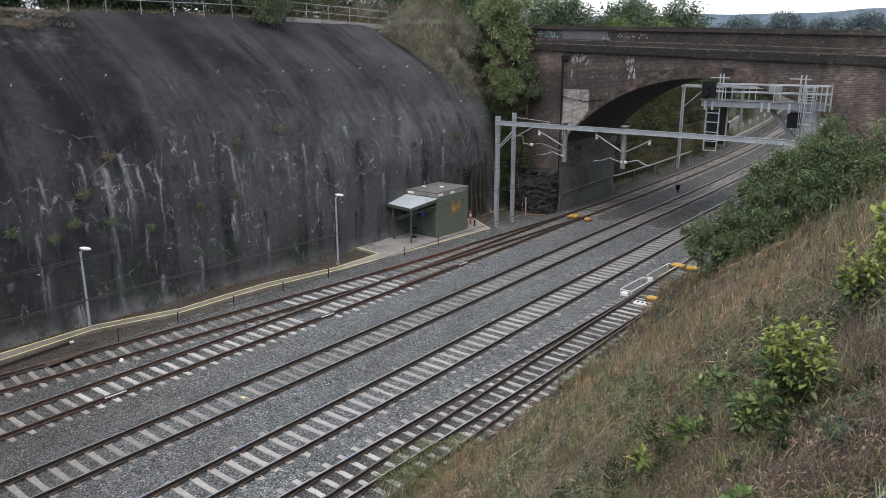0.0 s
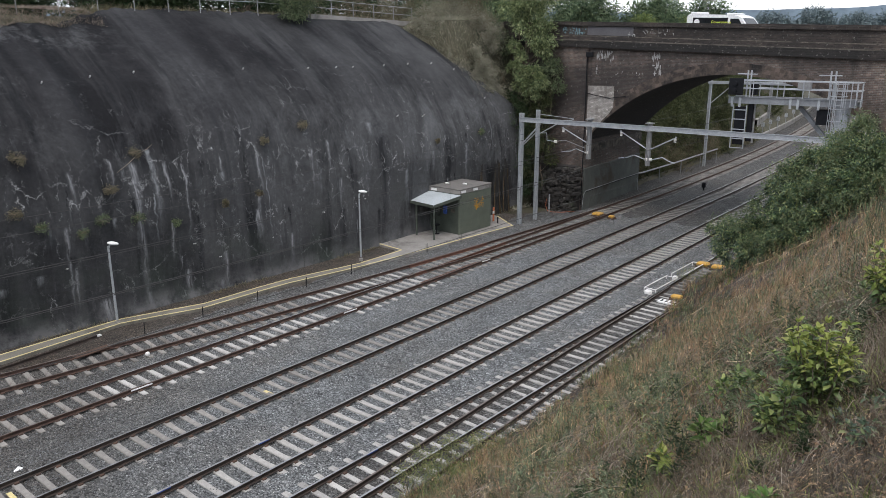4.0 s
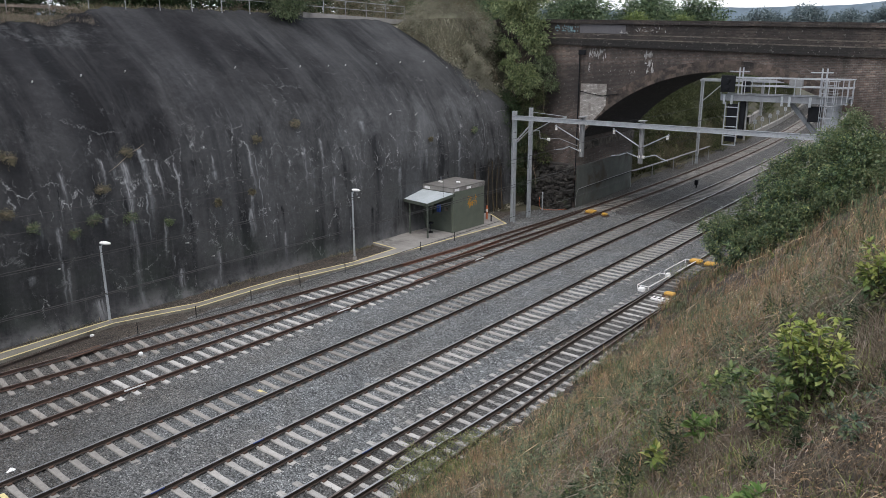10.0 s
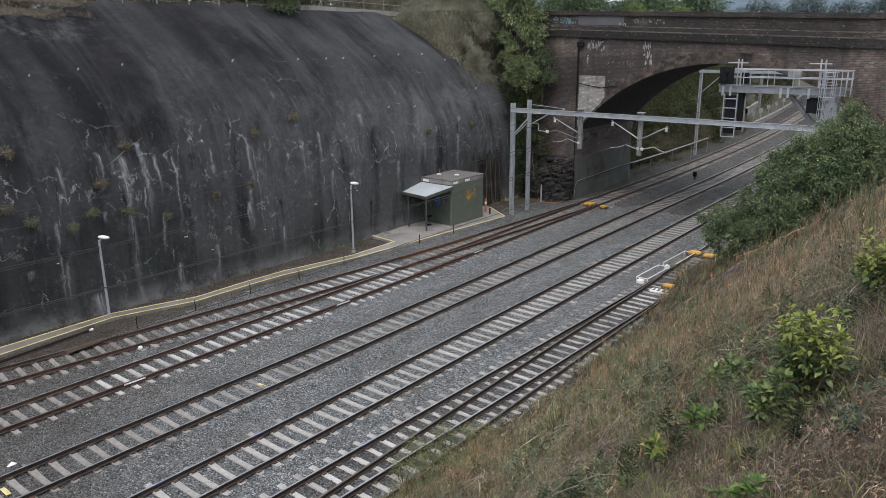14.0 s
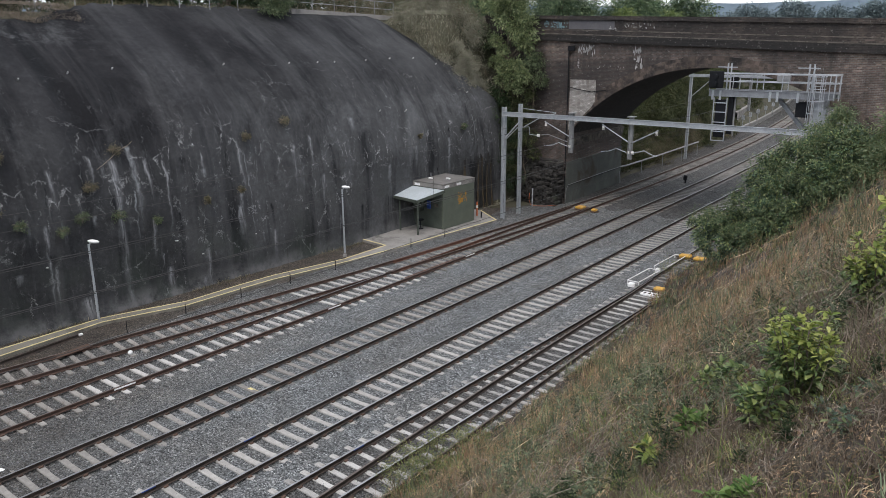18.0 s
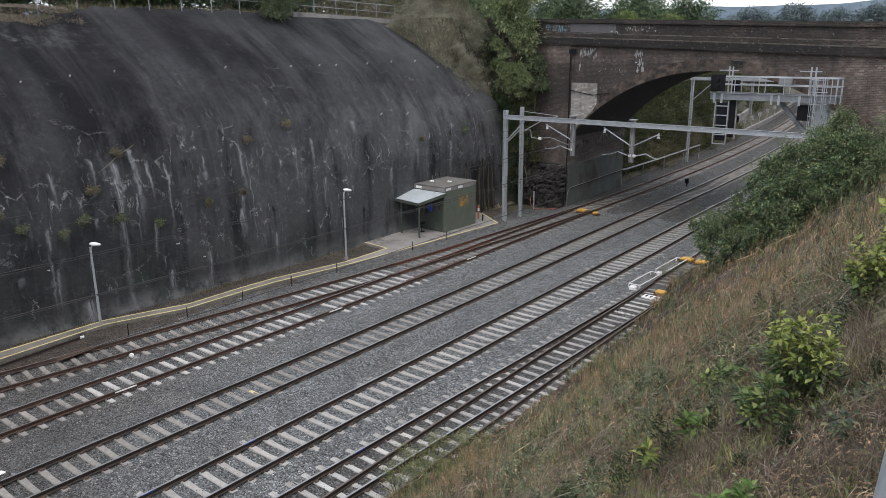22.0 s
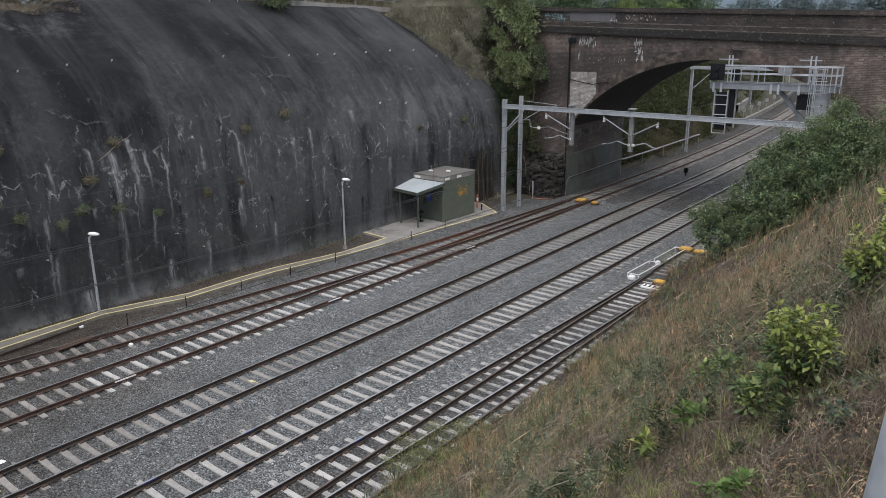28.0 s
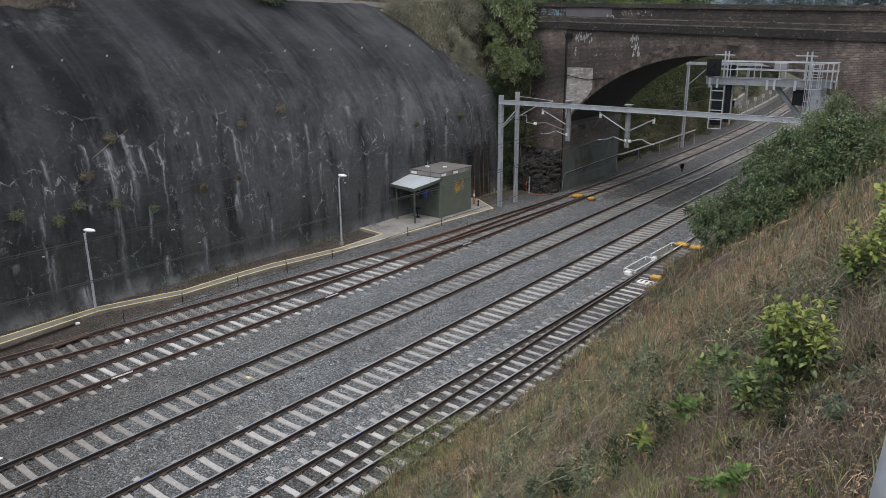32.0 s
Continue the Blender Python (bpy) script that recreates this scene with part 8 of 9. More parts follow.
def make_grass():
    n2 = lambda x, y, s, seed: lattice(x * s, y * s, seed) * 0.65 + lattice(x * s * 2.7, y * s * 2.7, seed + 1) * 0.35 - 0.5
    far = lambda x, y: np.clip((np.hypot(x, y) - 7.0) / 9.0, 0, 1)
    low = lambda x, y: np.clip((-x / np.maximum(y, 0.1) - 0.33) * 4.0, 0, 1)  # down towards the ballast
    bare = lambda x, y: 0.16 * np.clip(0.42 + x / np.maximum(y, 0.1), 0, 0.3) / 0.3 * np.clip((11.5 - y) / 3, 0, 1)
    rust = lambda x, y: 2.4 * n2(x, y, 0.55, 3) + 0.5 * far(x, y) - 0.25
    weedy = lambda x, y: 2.4 * n2(x, y, 0.8, 9)
    green = lambda x, y: 2.2 * n2(x, y, 0.7, 21) + 0.25 * low(x, y) - 0.3 * far(x, y)
    foot = lambda x, y: -np.clip((x - bank_toe(y) - 1.2) * 1.2, 0, 3)
    # close and half-way down
    upper = lambda x, y: np.clip((bank_height(x, y) - 5.0) / 2.0, 0, 1)
    tufts("dry_grass", L_STRAW, "pale dry grass tufts on the bank", 6500, 26, 0.34, 0.002, (0.05, 0.8), lambda x, y: 2.6 * n2(x, y, 0.8, 31) - 0.1 - 4.0 * bare(x, y), spread=0.04)
    tufts("rust_brown_grass", L_RUST, "rust-brown grass on the bank", 5200, 24, 0.34, 0.002, (0.05, 0.7), lambda x, y: rust(x, y) - bare(x, y), spread=0.04)
    tufts("green_grass", L_GRASS, "long yellow-green grass tufts on the bank", 7000, 28, 0.36, 0.0028, (0.1, 1.1), lambda x, y: green(x, y) + 0.15 + 0.35 * np.clip((8.5 - np.hypot(x, y)) / 2, 0, 1) * low(x, y) - bare(x, y), spread=0.035)
    tufts("grey_green_weed", L_GREY, "grey-green grassy weeds on the bank", 3000, 24, 0.32, 0.003, (0.05, 0.7), lambda x, y: weedy(x, y) - 0.5 * bare(x, y), category="weeds", spread=0.04)
    seed_stems("seeding_grass", L_RUST, "red-brown seeding grass standing among green", 5000, 0.55, lambda x, y: rust(x, y) + 0.2 - bare(x, y), 4.5, 40.0)
    seed_stems("pale_seeding_grass", L_STRAW, "straw-pale seeding grass stems", 3600, 0.55, lambda x, y: 2.0 * n2(x, y, 0.9, 41) + 0.05 - 4.0 * bare(x, y), 4.5, 38.0, 0.25)
    # taller growth further down the bank
    tufts("tall_rust_grass", L_RUST, "tall rust-brown grass down the slope", 3800, 20, 0.7, 0.003, (0.05, 0.5), lambda x, y: rust(x, y) - 0.05 * upper(x, y), r0=11.0, spread=0.06)
    tufts("tall_straw_grass", L_STRAW, "tall straw-coloured grass down the slope", 3000, 18, 0.6, 0.003, (0.05, 0.8), lambda x, y: 2.4 * n2(x, y, 0.6, 51) - 0.15 - 0.35 * upper(x, y), r0=11.0, spread=0.06)
    tufts("tall_green_weed", L_GREY, "tall grey-green weeds down the slope", 5200, 20, 0.7, 0.006, (0.05, 0.6), lambda x, y: weedy(x, y) - 0.1 + 0.25 * upper(x, y), category="weeds", r0=11.0, spread=0.06)
    tufts("toe_weed", L_GREY, "grey-green weeds fringing the ballast", 7500, 22, 0.75, 0.006, (0.1, 0.8), lambda x, y: foot(x, y) + 0.3 + 2.0 * n2(x, y, 0.9, 61) - np.clip((y - 24) / 8, 0, 0.6), category="weeds", r0=13.0, spread=0.07)
    tufts("toe_grass", L_GRASS, "green grass fringing the ballast", 4500, 20, 0.65, 0.006, (0.1, 0.9), lambda x, y: foot(x, y) + 0.05 + 2.0 * n2(x, y, 0.8, 71) - np.clip((y - 24) / 8, 0, 0.6), r0=13.0, spread=0.07)
    tufts("toe_rust_grass", L_RUST, "rust-brown grass fringing the ballast", 5000, 20, 0.75, 0.004, (0.1, 0.7), lambda x, y: foot(x, y) + 0.15 + 2.0 * n2(x, y, 0.8, 75), r0=13.0, spread=0.07)
    # upright leafy weeds
    for name, mat, count, tall, leaf, seed, label in (("feathery_weed", L_FEATHER, 1900, 0.7, 0.05, 9, "upright grey-green feathery weeds among the grass"), ("dark_feathery_weed", L_DARK, 1500, 0.5, 0.05, 13, "dark bushy weeds that also stand in for shadow")):
        x, y, z, r = bank_spots(count, 3.6, 38.0)
        # the dark kind crowds the near right soil, its leaves standing in for shadow
        k = 2.4 * n2(x, y, 0.8, seed) + RNG.normal(0, 0.25, len(x)) - 0.5 * bare(x, y) + clearing(x, y) > (0.05 if name == "feathery_weed" else 0.05 - 1.5 * bare(x, y))
        x, y, z, r = x[k], y[k], z[k], r[k]
        n = 60
        i = np.repeat(np.arange(len(x)), n)
        hi = tall * RNG.uniform(0.35, 1.1, len(x)) * np.clip(r / 8, 0.5, 1)
        t = np.tile(np.linspace(0.1, 1.0, n), len(x))
        lx, ly = RNG.uniform(-0.25, 0.25, len(x)), RNG.uniform(-0.25, 0.25, len(x))
        side = RNG.normal(0, 0.16, (len(i), 2)) * (hi[i] * (1.05 - t) * t * 2)[:, None]
        c = np.stack([x[i] + lx[i] * hi[i] * t + side[:, 0], y[i] + ly[i] * hi[i] * t + side[:, 1], z[i] + hi[i] * t], 1)
        a = RNG.uniform(0, 6.283, len(i))
        v, f = leaf_arrays(c, unit(np.stack([np.cos(a), np.sin(a), RNG.uniform(0.2, 1.6, len(i))], 1)), leaf * (0.7 + 0.8 * (1 - t)) * RNG.uniform(0.6, 1.3, len(i)) + 0.0008 * r[i], 0.24)
        tagged(new(name, raw_mesh(name, v, f, mat)), label, "weeds", kind="stuff")
    tufts("dead_low_growth", L_DEAD, "low dead brown growth on the open soil", 9000, 24, 0.46, 0.0026, (0.2, 1.5), lambda x, y: 3.0 * bare(x, y) - 0.05 - 1.2 * clearing(x, y), r0=2.5, r1=13.0, category="dead growth", spread=0.05)
    tufts("low_green_growth", L_FEATHER, "low green weeds on the open soil", 3000, 20, 0.4, 0.004, (0.2, 1.1), lambda x, y: 2.4 * n2(x, y, 1.6, 141) - 0.1, r0=2.5, r1=12.0, category="weeds", spread=0.035)
    # thatch: flattened litter, pale tangles, long bowed stalks
    thatch("grass_litter", L_STRAW, "flattened dead grass stalks on brown soil", 26000, 0.05, lambda x, y: 0.6 + 0 * x, 2.4, 38.0, 0.22)
    thatch("pale_thatch", L_BLEACH, "bleached tangles of dead stalks on the bank", 46000, 0.16, lambda x, y: 2.2 * n2(x, y, 0.9, 81) - 0.15 - 0.45 * clearing(x, y), 2.6, 38.0, 0.2)
    thatch("broken_stalks", L_BLEACH, "pale broken stalks lying over the grass", 24000, 0.42, lambda x, y: 2.8 * n2(x, y, 0.8, 131) - 0.2, 5.0, 34.0, 0.55)
    thatch("dead_stalks", L_STRAW, "long bowed dead stalks leaning over the grass", 1500, 0.6, lambda x, y: 0.2 + 2 * n2(x, y, 0.6, 91), 7.0, 30.0, 0.8)
    # low leafy weeds
    x, y, z, r = bank_spots(26000, 2.6, 36.0)
    k = 2.4 * n2(x, y, 1.1, 101) + RNG.normal(0, 0.25, len(x)) > 0.3 + np.clip((7 - r) / 6, 0, 0.3)
    x, y, z, r = x[k], y[k], z[k], r[k]
    c = np.stack([x, y, z + RNG.uniform(0.03, 0.34, len(x))], 1)
    v, f = leaf_arrays(c, unit(RNG.normal(0, 1, (len(x), 3)) + np.array([0, 0, 0.4])), RNG.uniform(0.016, 0.04, len(x)) + 0.0018 * r * np.clip((r - 5) / 6, 0, 1), 0.5, True)
    tagged(new("leafy_weeds", raw_mesh("leafy_weeds", v, f, L_GREY)), "small green weeds among the grass", "weeds", kind="stuff")
    # soil crumbs, bark and curled dead leaves close by
    x, y, z, r = bank_spots(15000, 2.4, 9.0, -48.0)
    octa = np.array([(1, 0, 0), (0, 1, 0), (-1, 0, 0), (0, -1, 0), (0.1, 0, 0.8), (0, 0.1, -0.8)], float)
    p = octa[None] * (RNG.uniform(0.003, 0.013, (len(x), 1, 1)) * RNG.uniform(0.5, 1.4, (len(x), 6, 3)))
    v = (p + np.stack([x, y, z + 0.002], 1)[:, None]).reshape(-1, 3)
    tri = np.array([(0, 1, 4), (1, 2, 4), (2, 3, 4), (3, 0, 4), (1, 0, 5), (2, 1, 5), (3, 2, 5), (0, 3, 5)])
    tagged(new("soil_crumb", raw_mesh("soil_crumb", v, (tri[None] + 6 * np.arange(len(x))[:, None, None]).reshape(-1, 3), M_CRUMB)), "loose crumbs of brown soil on the bank", "soil", kind="stuff")
    x, y, z, r = bank_spots(11000, 2.4, 11.0, -48.0)
    c = np.stack([x, y, z + RNG.uniform(0.004, 0.03, len(x))], 1)
    v, f = leaf_arrays(c, unit(RNG.normal(0, 1, (len(x), 3)) * np.array([1, 1, 0.25])), RNG.uniform(0.015, 0.05, len(x)), 0.4, True)
    tagged(new("leaf_litter", raw_mesh("leaf_litter", v, f, L_RUST)), "curled dead brown leaves on the soil", "leaf litter", kind="stuff")
    # grass along the top of the wall, and weeds at its foot
    n = 22000
    x, y = RNG.uniform(-46.5, -40.9, n), RNG.uniform(2, 20.0, n)
    x = x + 0.5 * lump(x, y, 1.3, 1.0)
    z = np.interp(-x, [40.7, 41.5, 43, 46], [13.2, 13.6, 14.3, 14.5])
    v, f = blade_arrays(x, y, z - 0.05, RNG.uniform(0.08, 0.32, n), RNG.uniform(0.01, 0.025, n), RNG.uniform(0.8, 3.0, n))
    tagged(new("wall_top_grass", raw_mesh("wall_top_grass", v, f, L_BLEACH)), "dry yellow grass along the wall top", "grass", kind="stuff")
    n = 14000
    x, y = RNG.uniform(-42.5, -33.2, n), RNG.uniform(44.6, 51.0, n)
    z = ground_height(x, y)
    v, f = blade_arrays(x, y, z, RNG.uniform(0.15, 0.6, n), RNG.uniform(0.012, 0.03, n), RNG.uniform(0.3, 2.2, n))
    tagged(new("bank_scrub_grass", raw_mesh("bank_scrub_grass", v, f, L_TANGLE)), "tangled dry grass on the bank by the bridge", "grass", kind="stuff")
    n = 1500
    x, y = RNG.uniform(-42.5, -34.6, n), RNG.uniform(44.2, 48.6, n)
    z = np.interp(-x, [34.6, 36, 38.6, 40.9, 42.5], [8.6, 10.2, 12.0, 13.4, 14.2])
    v, f = blade_arrays(x + 0.4, y, z + RNG.uniform(-0.2, 0.6, n), RNG.uniform(0.2, 0.7, n), RNG.uniform(0.012, 0.025, n), RNG.uniform(1.2, 4.0, n))
    tagged(new("hanging_twigs", raw_mesh("hanging_twigs", v, f, L_TANGLE)), "pale bare twigs tangled over the wall's end", "twigs", kind="stuff")
    n = 5000
    x, y = RNG.uniform(-47, -43.2, n), RNG.uniform(20.5, 50, n)
    v, f = blade_arrays(x, y, np.full(n, 14.2), RNG.uniform(0.2, 0.8, n), RNG.uniform(0.02, 0.05, n), RNG.uniform(0.2, 1.2, n))
    tagged(new("fence_grass", raw_mesh("fence_grass", v, f, L_DRY)), "dry grass behind the fence", "grass", kind="stuff")
    n = 12000
    y = 62.2 + 46.0 * RNG.uniform(0, 1, n) ** 1.4
    x = -31.4 + bend(y) + 1.6 - np.abs(RNG.normal(0, 1.3, n)) + 0.25
    v, f = blade_arrays(x, y, ground_height(x, y), RNG.uniform(0.2, 1.0, n), RNG.uniform(0.03, 0.07, n), RNG.uniform(0.2, 1.2, n))
    tagged(new("trackside_undergrowth", raw_mesh("trackside_undergrowth", v, f, L_OLIVE)), "dark undergrowth beside the tracks beyond the bridge", "undergrowth", kind="stuff")
    n = 2600
    x, y = -33.35 + np.abs(RNG.normal(0, 0.25, n)), RNG.uniform(5, 47, n)
    k = lump(x, y, 0.8, 1.0) > 0.1
    v, f = blade_arrays(x[k], y[k], np.full(int(k.sum()), -0.25), RNG.uniform(0.08, 0.3, int(k.sum())), np.full(int(k.sum()), 0.02), RNG.uniform(0.3, 1.5, int(k.sum())))
    tagged(new("wall_foot_weeds", raw_mesh("wall_foot_weeds", v, f, L_DRY)), "sparse dry weeds at the wall's foot", "weeds", kind="stuff")


make_grass()


# ---- leafy shrubs and twigs close to the camera ----
def make_shrub(base, height, stems, leaf, spread, label, material, young=None, seed=1, bare=0.25):
    """Stems from one root, paired leaves up their length and paler young leaves at the tips."""
    r = random.Random(seed)
    x, y = base
    z = float(bank_height(x, y)) - 0.02
    s = thing("shrub", (x, y, z), label, "shrub", "leafy shrubs on the bank")
    sets = {0: ([], [], []), 1: ([], [], [])}
    for i in range(stems):
        a = r.uniform(0, 6.283)
        k = math.sqrt(r.random())
        e = Vector((math.cos(a), math.sin(a), 0)) * spread * k
        h = height * (1.05 - 0.4 * k) * r.uniform(0.5, 1.0)
        p0 = Vector((x + e.x * 0.12, y + e.y * 0.12, z))
        p1 = Vector((x + e.x * 0.6 + r.uniform(-0.04, 0.04), y + e.y * 0.6, z + h * 0.5))
        p2 = Vector((x + e.x, y + e.y, z + h))
        part("stem", G().tube([p0, p1, p2], 0.008, 5, 0.003), M_BARK, s)
        n = max(5, int(h / (leaf * 0.3)))
        for j in range(n):
            t = bare + (1 - bare) * ((j + r.random()) / n) ** 0.75
            q = p0.lerp(p1, min(1, t * 2)) if t < 0.5 else p1.lerp(p2, (t - 0.5) * 2)
            top = t > 0.74 and t * h > height * 0.42 and r.random() < 0.85
            for _ in range(r.choice((1, 2, 2, 3))):
                b = r.uniform(0, 6.283)
                cs, ds, ls = sets[1 if top and young else 0]
                cs.append(tuple(q + Vector((math.cos(b), math.sin(b), 0)) * r.uniform(0, 0.04))), ds.append((math.cos(b), math.sin(b), r.uniform(-0.6, 1.1))), ls.append(leaf * r.uniform(0.45, 1.3))
        for _ in range(6):
            b = r.uniform(0, 6.283)
            cs, ds, ls = sets[1 if young and h > height * 0.45 else 0]
            cs.append(tuple(p2)), ds.append((math.cos(b), math.sin(b), r.uniform(0.2, 2.2))), ls.append(leaf * r.uniform(0.5, 1.1))
    for k, name in ((0, "foliage"), (1, "young_foliage")):
        cs, ds, ls = sets[k]
        if cs:
            v, f = leaf_arrays(np.array(cs), unit(np.array(ds)), np.array(ls), 0.5, True, 0.24)
            ob = new(name, raw_mesh(name, v - np.array([x, y, z]), f, young if k else material, True))
            ob.parent = s
            tagged(ob, "pale yellow-green young leaves" if k else "")
    return s


for seed, (base, h, n, leaf, spread, label, mat, young) in enumerate((
        ((-1.06, 5.05), 1.04, 26, 0.06, 0.2, "tall broad-leaved shrub with pale yellow-green tips", L_SHRUB, L_TIPS),
        ((-1.42, 6.0), 0.62, 9, 0.05, 0.22, "bluish green broad-leaved shrub in dry grass", L_SHRUB, None),
        ((-1.92, 6.57), 0.46, 16, 0.085, 0.26, "low broad-leaved green shrub among dry grass", L_SHRUB, None),
        ((-2.26, 7.03), 0.30, 10, 0.08, 0.20, "low broad-leaved green shrub among dry grass", L_SHRUB, None),
        ((-1.34, 5.22), 0.40, 14, 0.08, 0.22, "low broad-leaved green shrub among dry grass", L_SHRUB, None),
        ((-1.16, 4.86), 0.42, 14, 0.07, 0.17, "low broad-leaved green shrub among dry grass", L_SHRUB, None),
        ((-2.08, 5.22), 0.33, 7, 0.09, 0.10, "light green seedling with long leaves in the grass", L_SEEDLING, L_TIPS),
        ((-1.79, 5.34), 0.30, 9, 0.085, 0.14, "small leafy green seedling in the grass", L_SEEDLING, None),
        ((-0.89, 3.5), 0.2, 5, 0.075, 0.08, "light green seedling with long leaves in the grass", L_SEEDLING, None),
        ((-1.12, 3.72), 0.15, 5, 0.06, 0.09, "small leafy green seedling in the grass", L_SEEDLING, None),
        ((-1.02, 7.56), 0.95, 20, 0.075, 0.3, "tall broad-leaved shrub with pale yellow-green tips", L_SHRUB, L_TIPS),
        ((-1.50, 9.07), 0.55, 12, 0.08, 0.26, "bluish green broad-leaved shrub in dry grass", L_SHRUB, None),
        ((-0.76, 7.95), 1.15, 20, 0.10, 0.34, "tall broad-leaved shrub with pale yellow-green tips", L_SHRUB, L_TIPS),
        ((-0.59, 4.21), 0.2, 7, 0.042, 0.12, "small bluish green seedling in the grass", L_BUSH, None),
        ((-0.80, 4.71), 0.17, 7, 0.042, 0.10, "small bluish green seedling in the grass", L_BUSH, None),
        ((-0.62, 4.75), 0.2, 7, 0.042, 0.12, "small bluish green seedling in the grass", L_BUSH, None))):
    make_shrub(base, h, n, leaf, spread, label, mat, young, seed + 5)


def make_twigs():
    r = random.Random(21)
    for i in range(26):
        a, d = radians(r.uniform(-40, -5)), r.uniform(3.6, 13)
        x, y = d * math.sin(a), d * math.cos(a)
        if x > -0.35:
            continue
        z = float(bank_height(x, y))
        l = r.uniform(0.35, 1.1)
        b = r.uniform(0, 6.283)
        e = Vector((x + math.cos(b) * l * 0.8, y + math.sin(b) * l * 0.8, 0))
        e.z = max(float(bank_height(min(e.x, -0.3), e.y)) + 0.04, z + l * r.uniform(0.0, 0.7))
        p = Vector((x, y, z))
        t = thing("dry_twig", (x, y, z), "bare pale dry twig in the grass", "twig", "dry twigs on the bank")
        part("twig", G().tube([p, p.lerp(e, 0.5) + Vector((0.03, 0.02, 0.07)), e], 0.0065, 5, 0.0025), M_TWIG, t)
        if i % 2:
            q = p.lerp(e, 0.6) + Vector((0.02, 0.02, 0.05))
            part("side_twig", G().tube([q, q + Vector((r.uniform(-0.2, 0.2), r.uniform(-0.2, 0.2), r.uniform(0, 0.2)))], 0.004, 4, 0.002), M_TWIG, t)


make_twigs()


# the overhanging sprigs beside the lower turnout
for x, y, z, r_ in ((-13.3, 14.6, 0.2, 0.35), (-13.1, 15.7, 0.2, 0.32), (-12.9, 13.5, 0.25, 0.35), (-12.5, 14.4, 0.3, 0.35), (-12.4, 16.3, 0.3, 0.3), (-14.9, 37.6, 0.1, 0.5), (-13.6, 38.4, 0.5, 0.7)):
    t = thing("sprig_bush", (x, y, -0.3), "sprawling light-green weed at the bank's foot", "weed", "weeds at the bank's foot")
    for k in range(5):
        e = (x + 0.45 * math.cos(1.3 * k), y + 0.45 * math.sin(1.3 * k), z + 0.12 * (k % 3))
        part("stem", G().tube([(x, y, -0.3), ((x + e[0]) / 2, (y + e[1]) / 2, z * 0.6 + 0.1), e], 0.012, 5, 0.004), M_BARK, t)
    crown("leaves", t, [(x, y, z, r_), (x + 0.4, y + 0.3, z + 0.1, r_ * 0.7), (x - 0.35, y + 0.2, z, r_ * 0.6)], 620, 0.075, L_SPRIG, spread=0.45, clumps=16, wide=0.4)


# ---- far ridges ----
def make_ridge(name, dist, base_h, amp, rough_amp, material, label, seed):
    r = np.random.default_rng(seed)
    a = np.radians(np.arange(-85, 85, 0.12 if dist < 1200 else 0.25))
    t = np.degrees(a)
    h = base_h + amp * (np.sin(t * 0.21 + seed) * 0.5 + np.sin(t * 0.53 + 2 * seed) * 0.35 + np.sin(t * 1.13) * 0.2) + rough_amp * np.convolve(r.uniform(0, 1, len(a)), np.ones(5) / 5, 'same') + rough_amp * 0.5 * np.convolve(r.uniform(0, 1, len(a)), np.ones(21) / 21, 'same')
    top = np.stack([dist * np.sin(a), dist * np.cos(a), h], 1)
    low = np.stack([dist * 0.9 * np.sin(a), dist * 0.9 * np.cos(a), np.full(len(a), -20.0)], 1)
    rear = np.stack([dist * 1.15 * np.sin(a), dist * 1.15 * np.cos(a), np.full(len(a), -20.0)], 1)
    n = len(a)
    v = np.concatenate([low, top, rear])
    i = np.arange(n - 1)
    f = np.concatenate([np.stack([i, i + 1, n + i + 1, n + i], 1), np.stack([n + i, n + i + 1, 2 * n + i + 1, 2 * n + i], 1)])
    tagged(new(name, raw_mesh(name, v, f, material, True)), label, "hills", kind="structure")


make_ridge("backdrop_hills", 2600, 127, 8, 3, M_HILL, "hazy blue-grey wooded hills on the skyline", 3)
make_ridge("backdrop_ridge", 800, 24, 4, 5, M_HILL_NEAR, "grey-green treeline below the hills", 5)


# ---- vehicles on the bridge ----
M_CAR = surface("white_car_paint", (0.70, 0.71, 0.71), (0.78, 0.79, 0.79), 2, 20, 0.25, 0, 0.0)
M_GLASS = surface("dark_car_glass", (0.012, 0.014, 0.016), (0.02, 0.022, 0.025), 2, 20, 0.08, 0, 0.0)
M_TYRE = surface("black_rubber", (0.012, 0.012, 0.012), (0.02, 0.02, 0.02), 8, 60, 0.85, 0, 0.2)
M_HIVIS = surface("yellow_green_film", (0.55, 0.62, 0.05), (0.65, 0.72, 0.08), 6, 30, 0.5, 0, 0.0)


def wheel(parent, x, y, r=0.35):
    w = part("wheel", G().tube([(x, y - 0.1, r), (x, y + 0.1, r)], r, 18), M_TYRE, parent, "black tyre", local=True)
    part("rim", G().tube([(x, y - 0.108, r), (x, y + 0.108, r)], r * 0.6, 12), M_GALV, w, local=True)


def side_prism(outline, w):
    n = len(outline)
    v = [(x, -w, z) for x, z in outline] + [(x, w, z) for x, z in outline]
    return G().add(v, [tuple(range(n)), tuple(range(2 * n - 1, n - 1, -1))] + [(i, n + i, n + (i + 1) % n, (i + 1) % n) for i in range(n)])


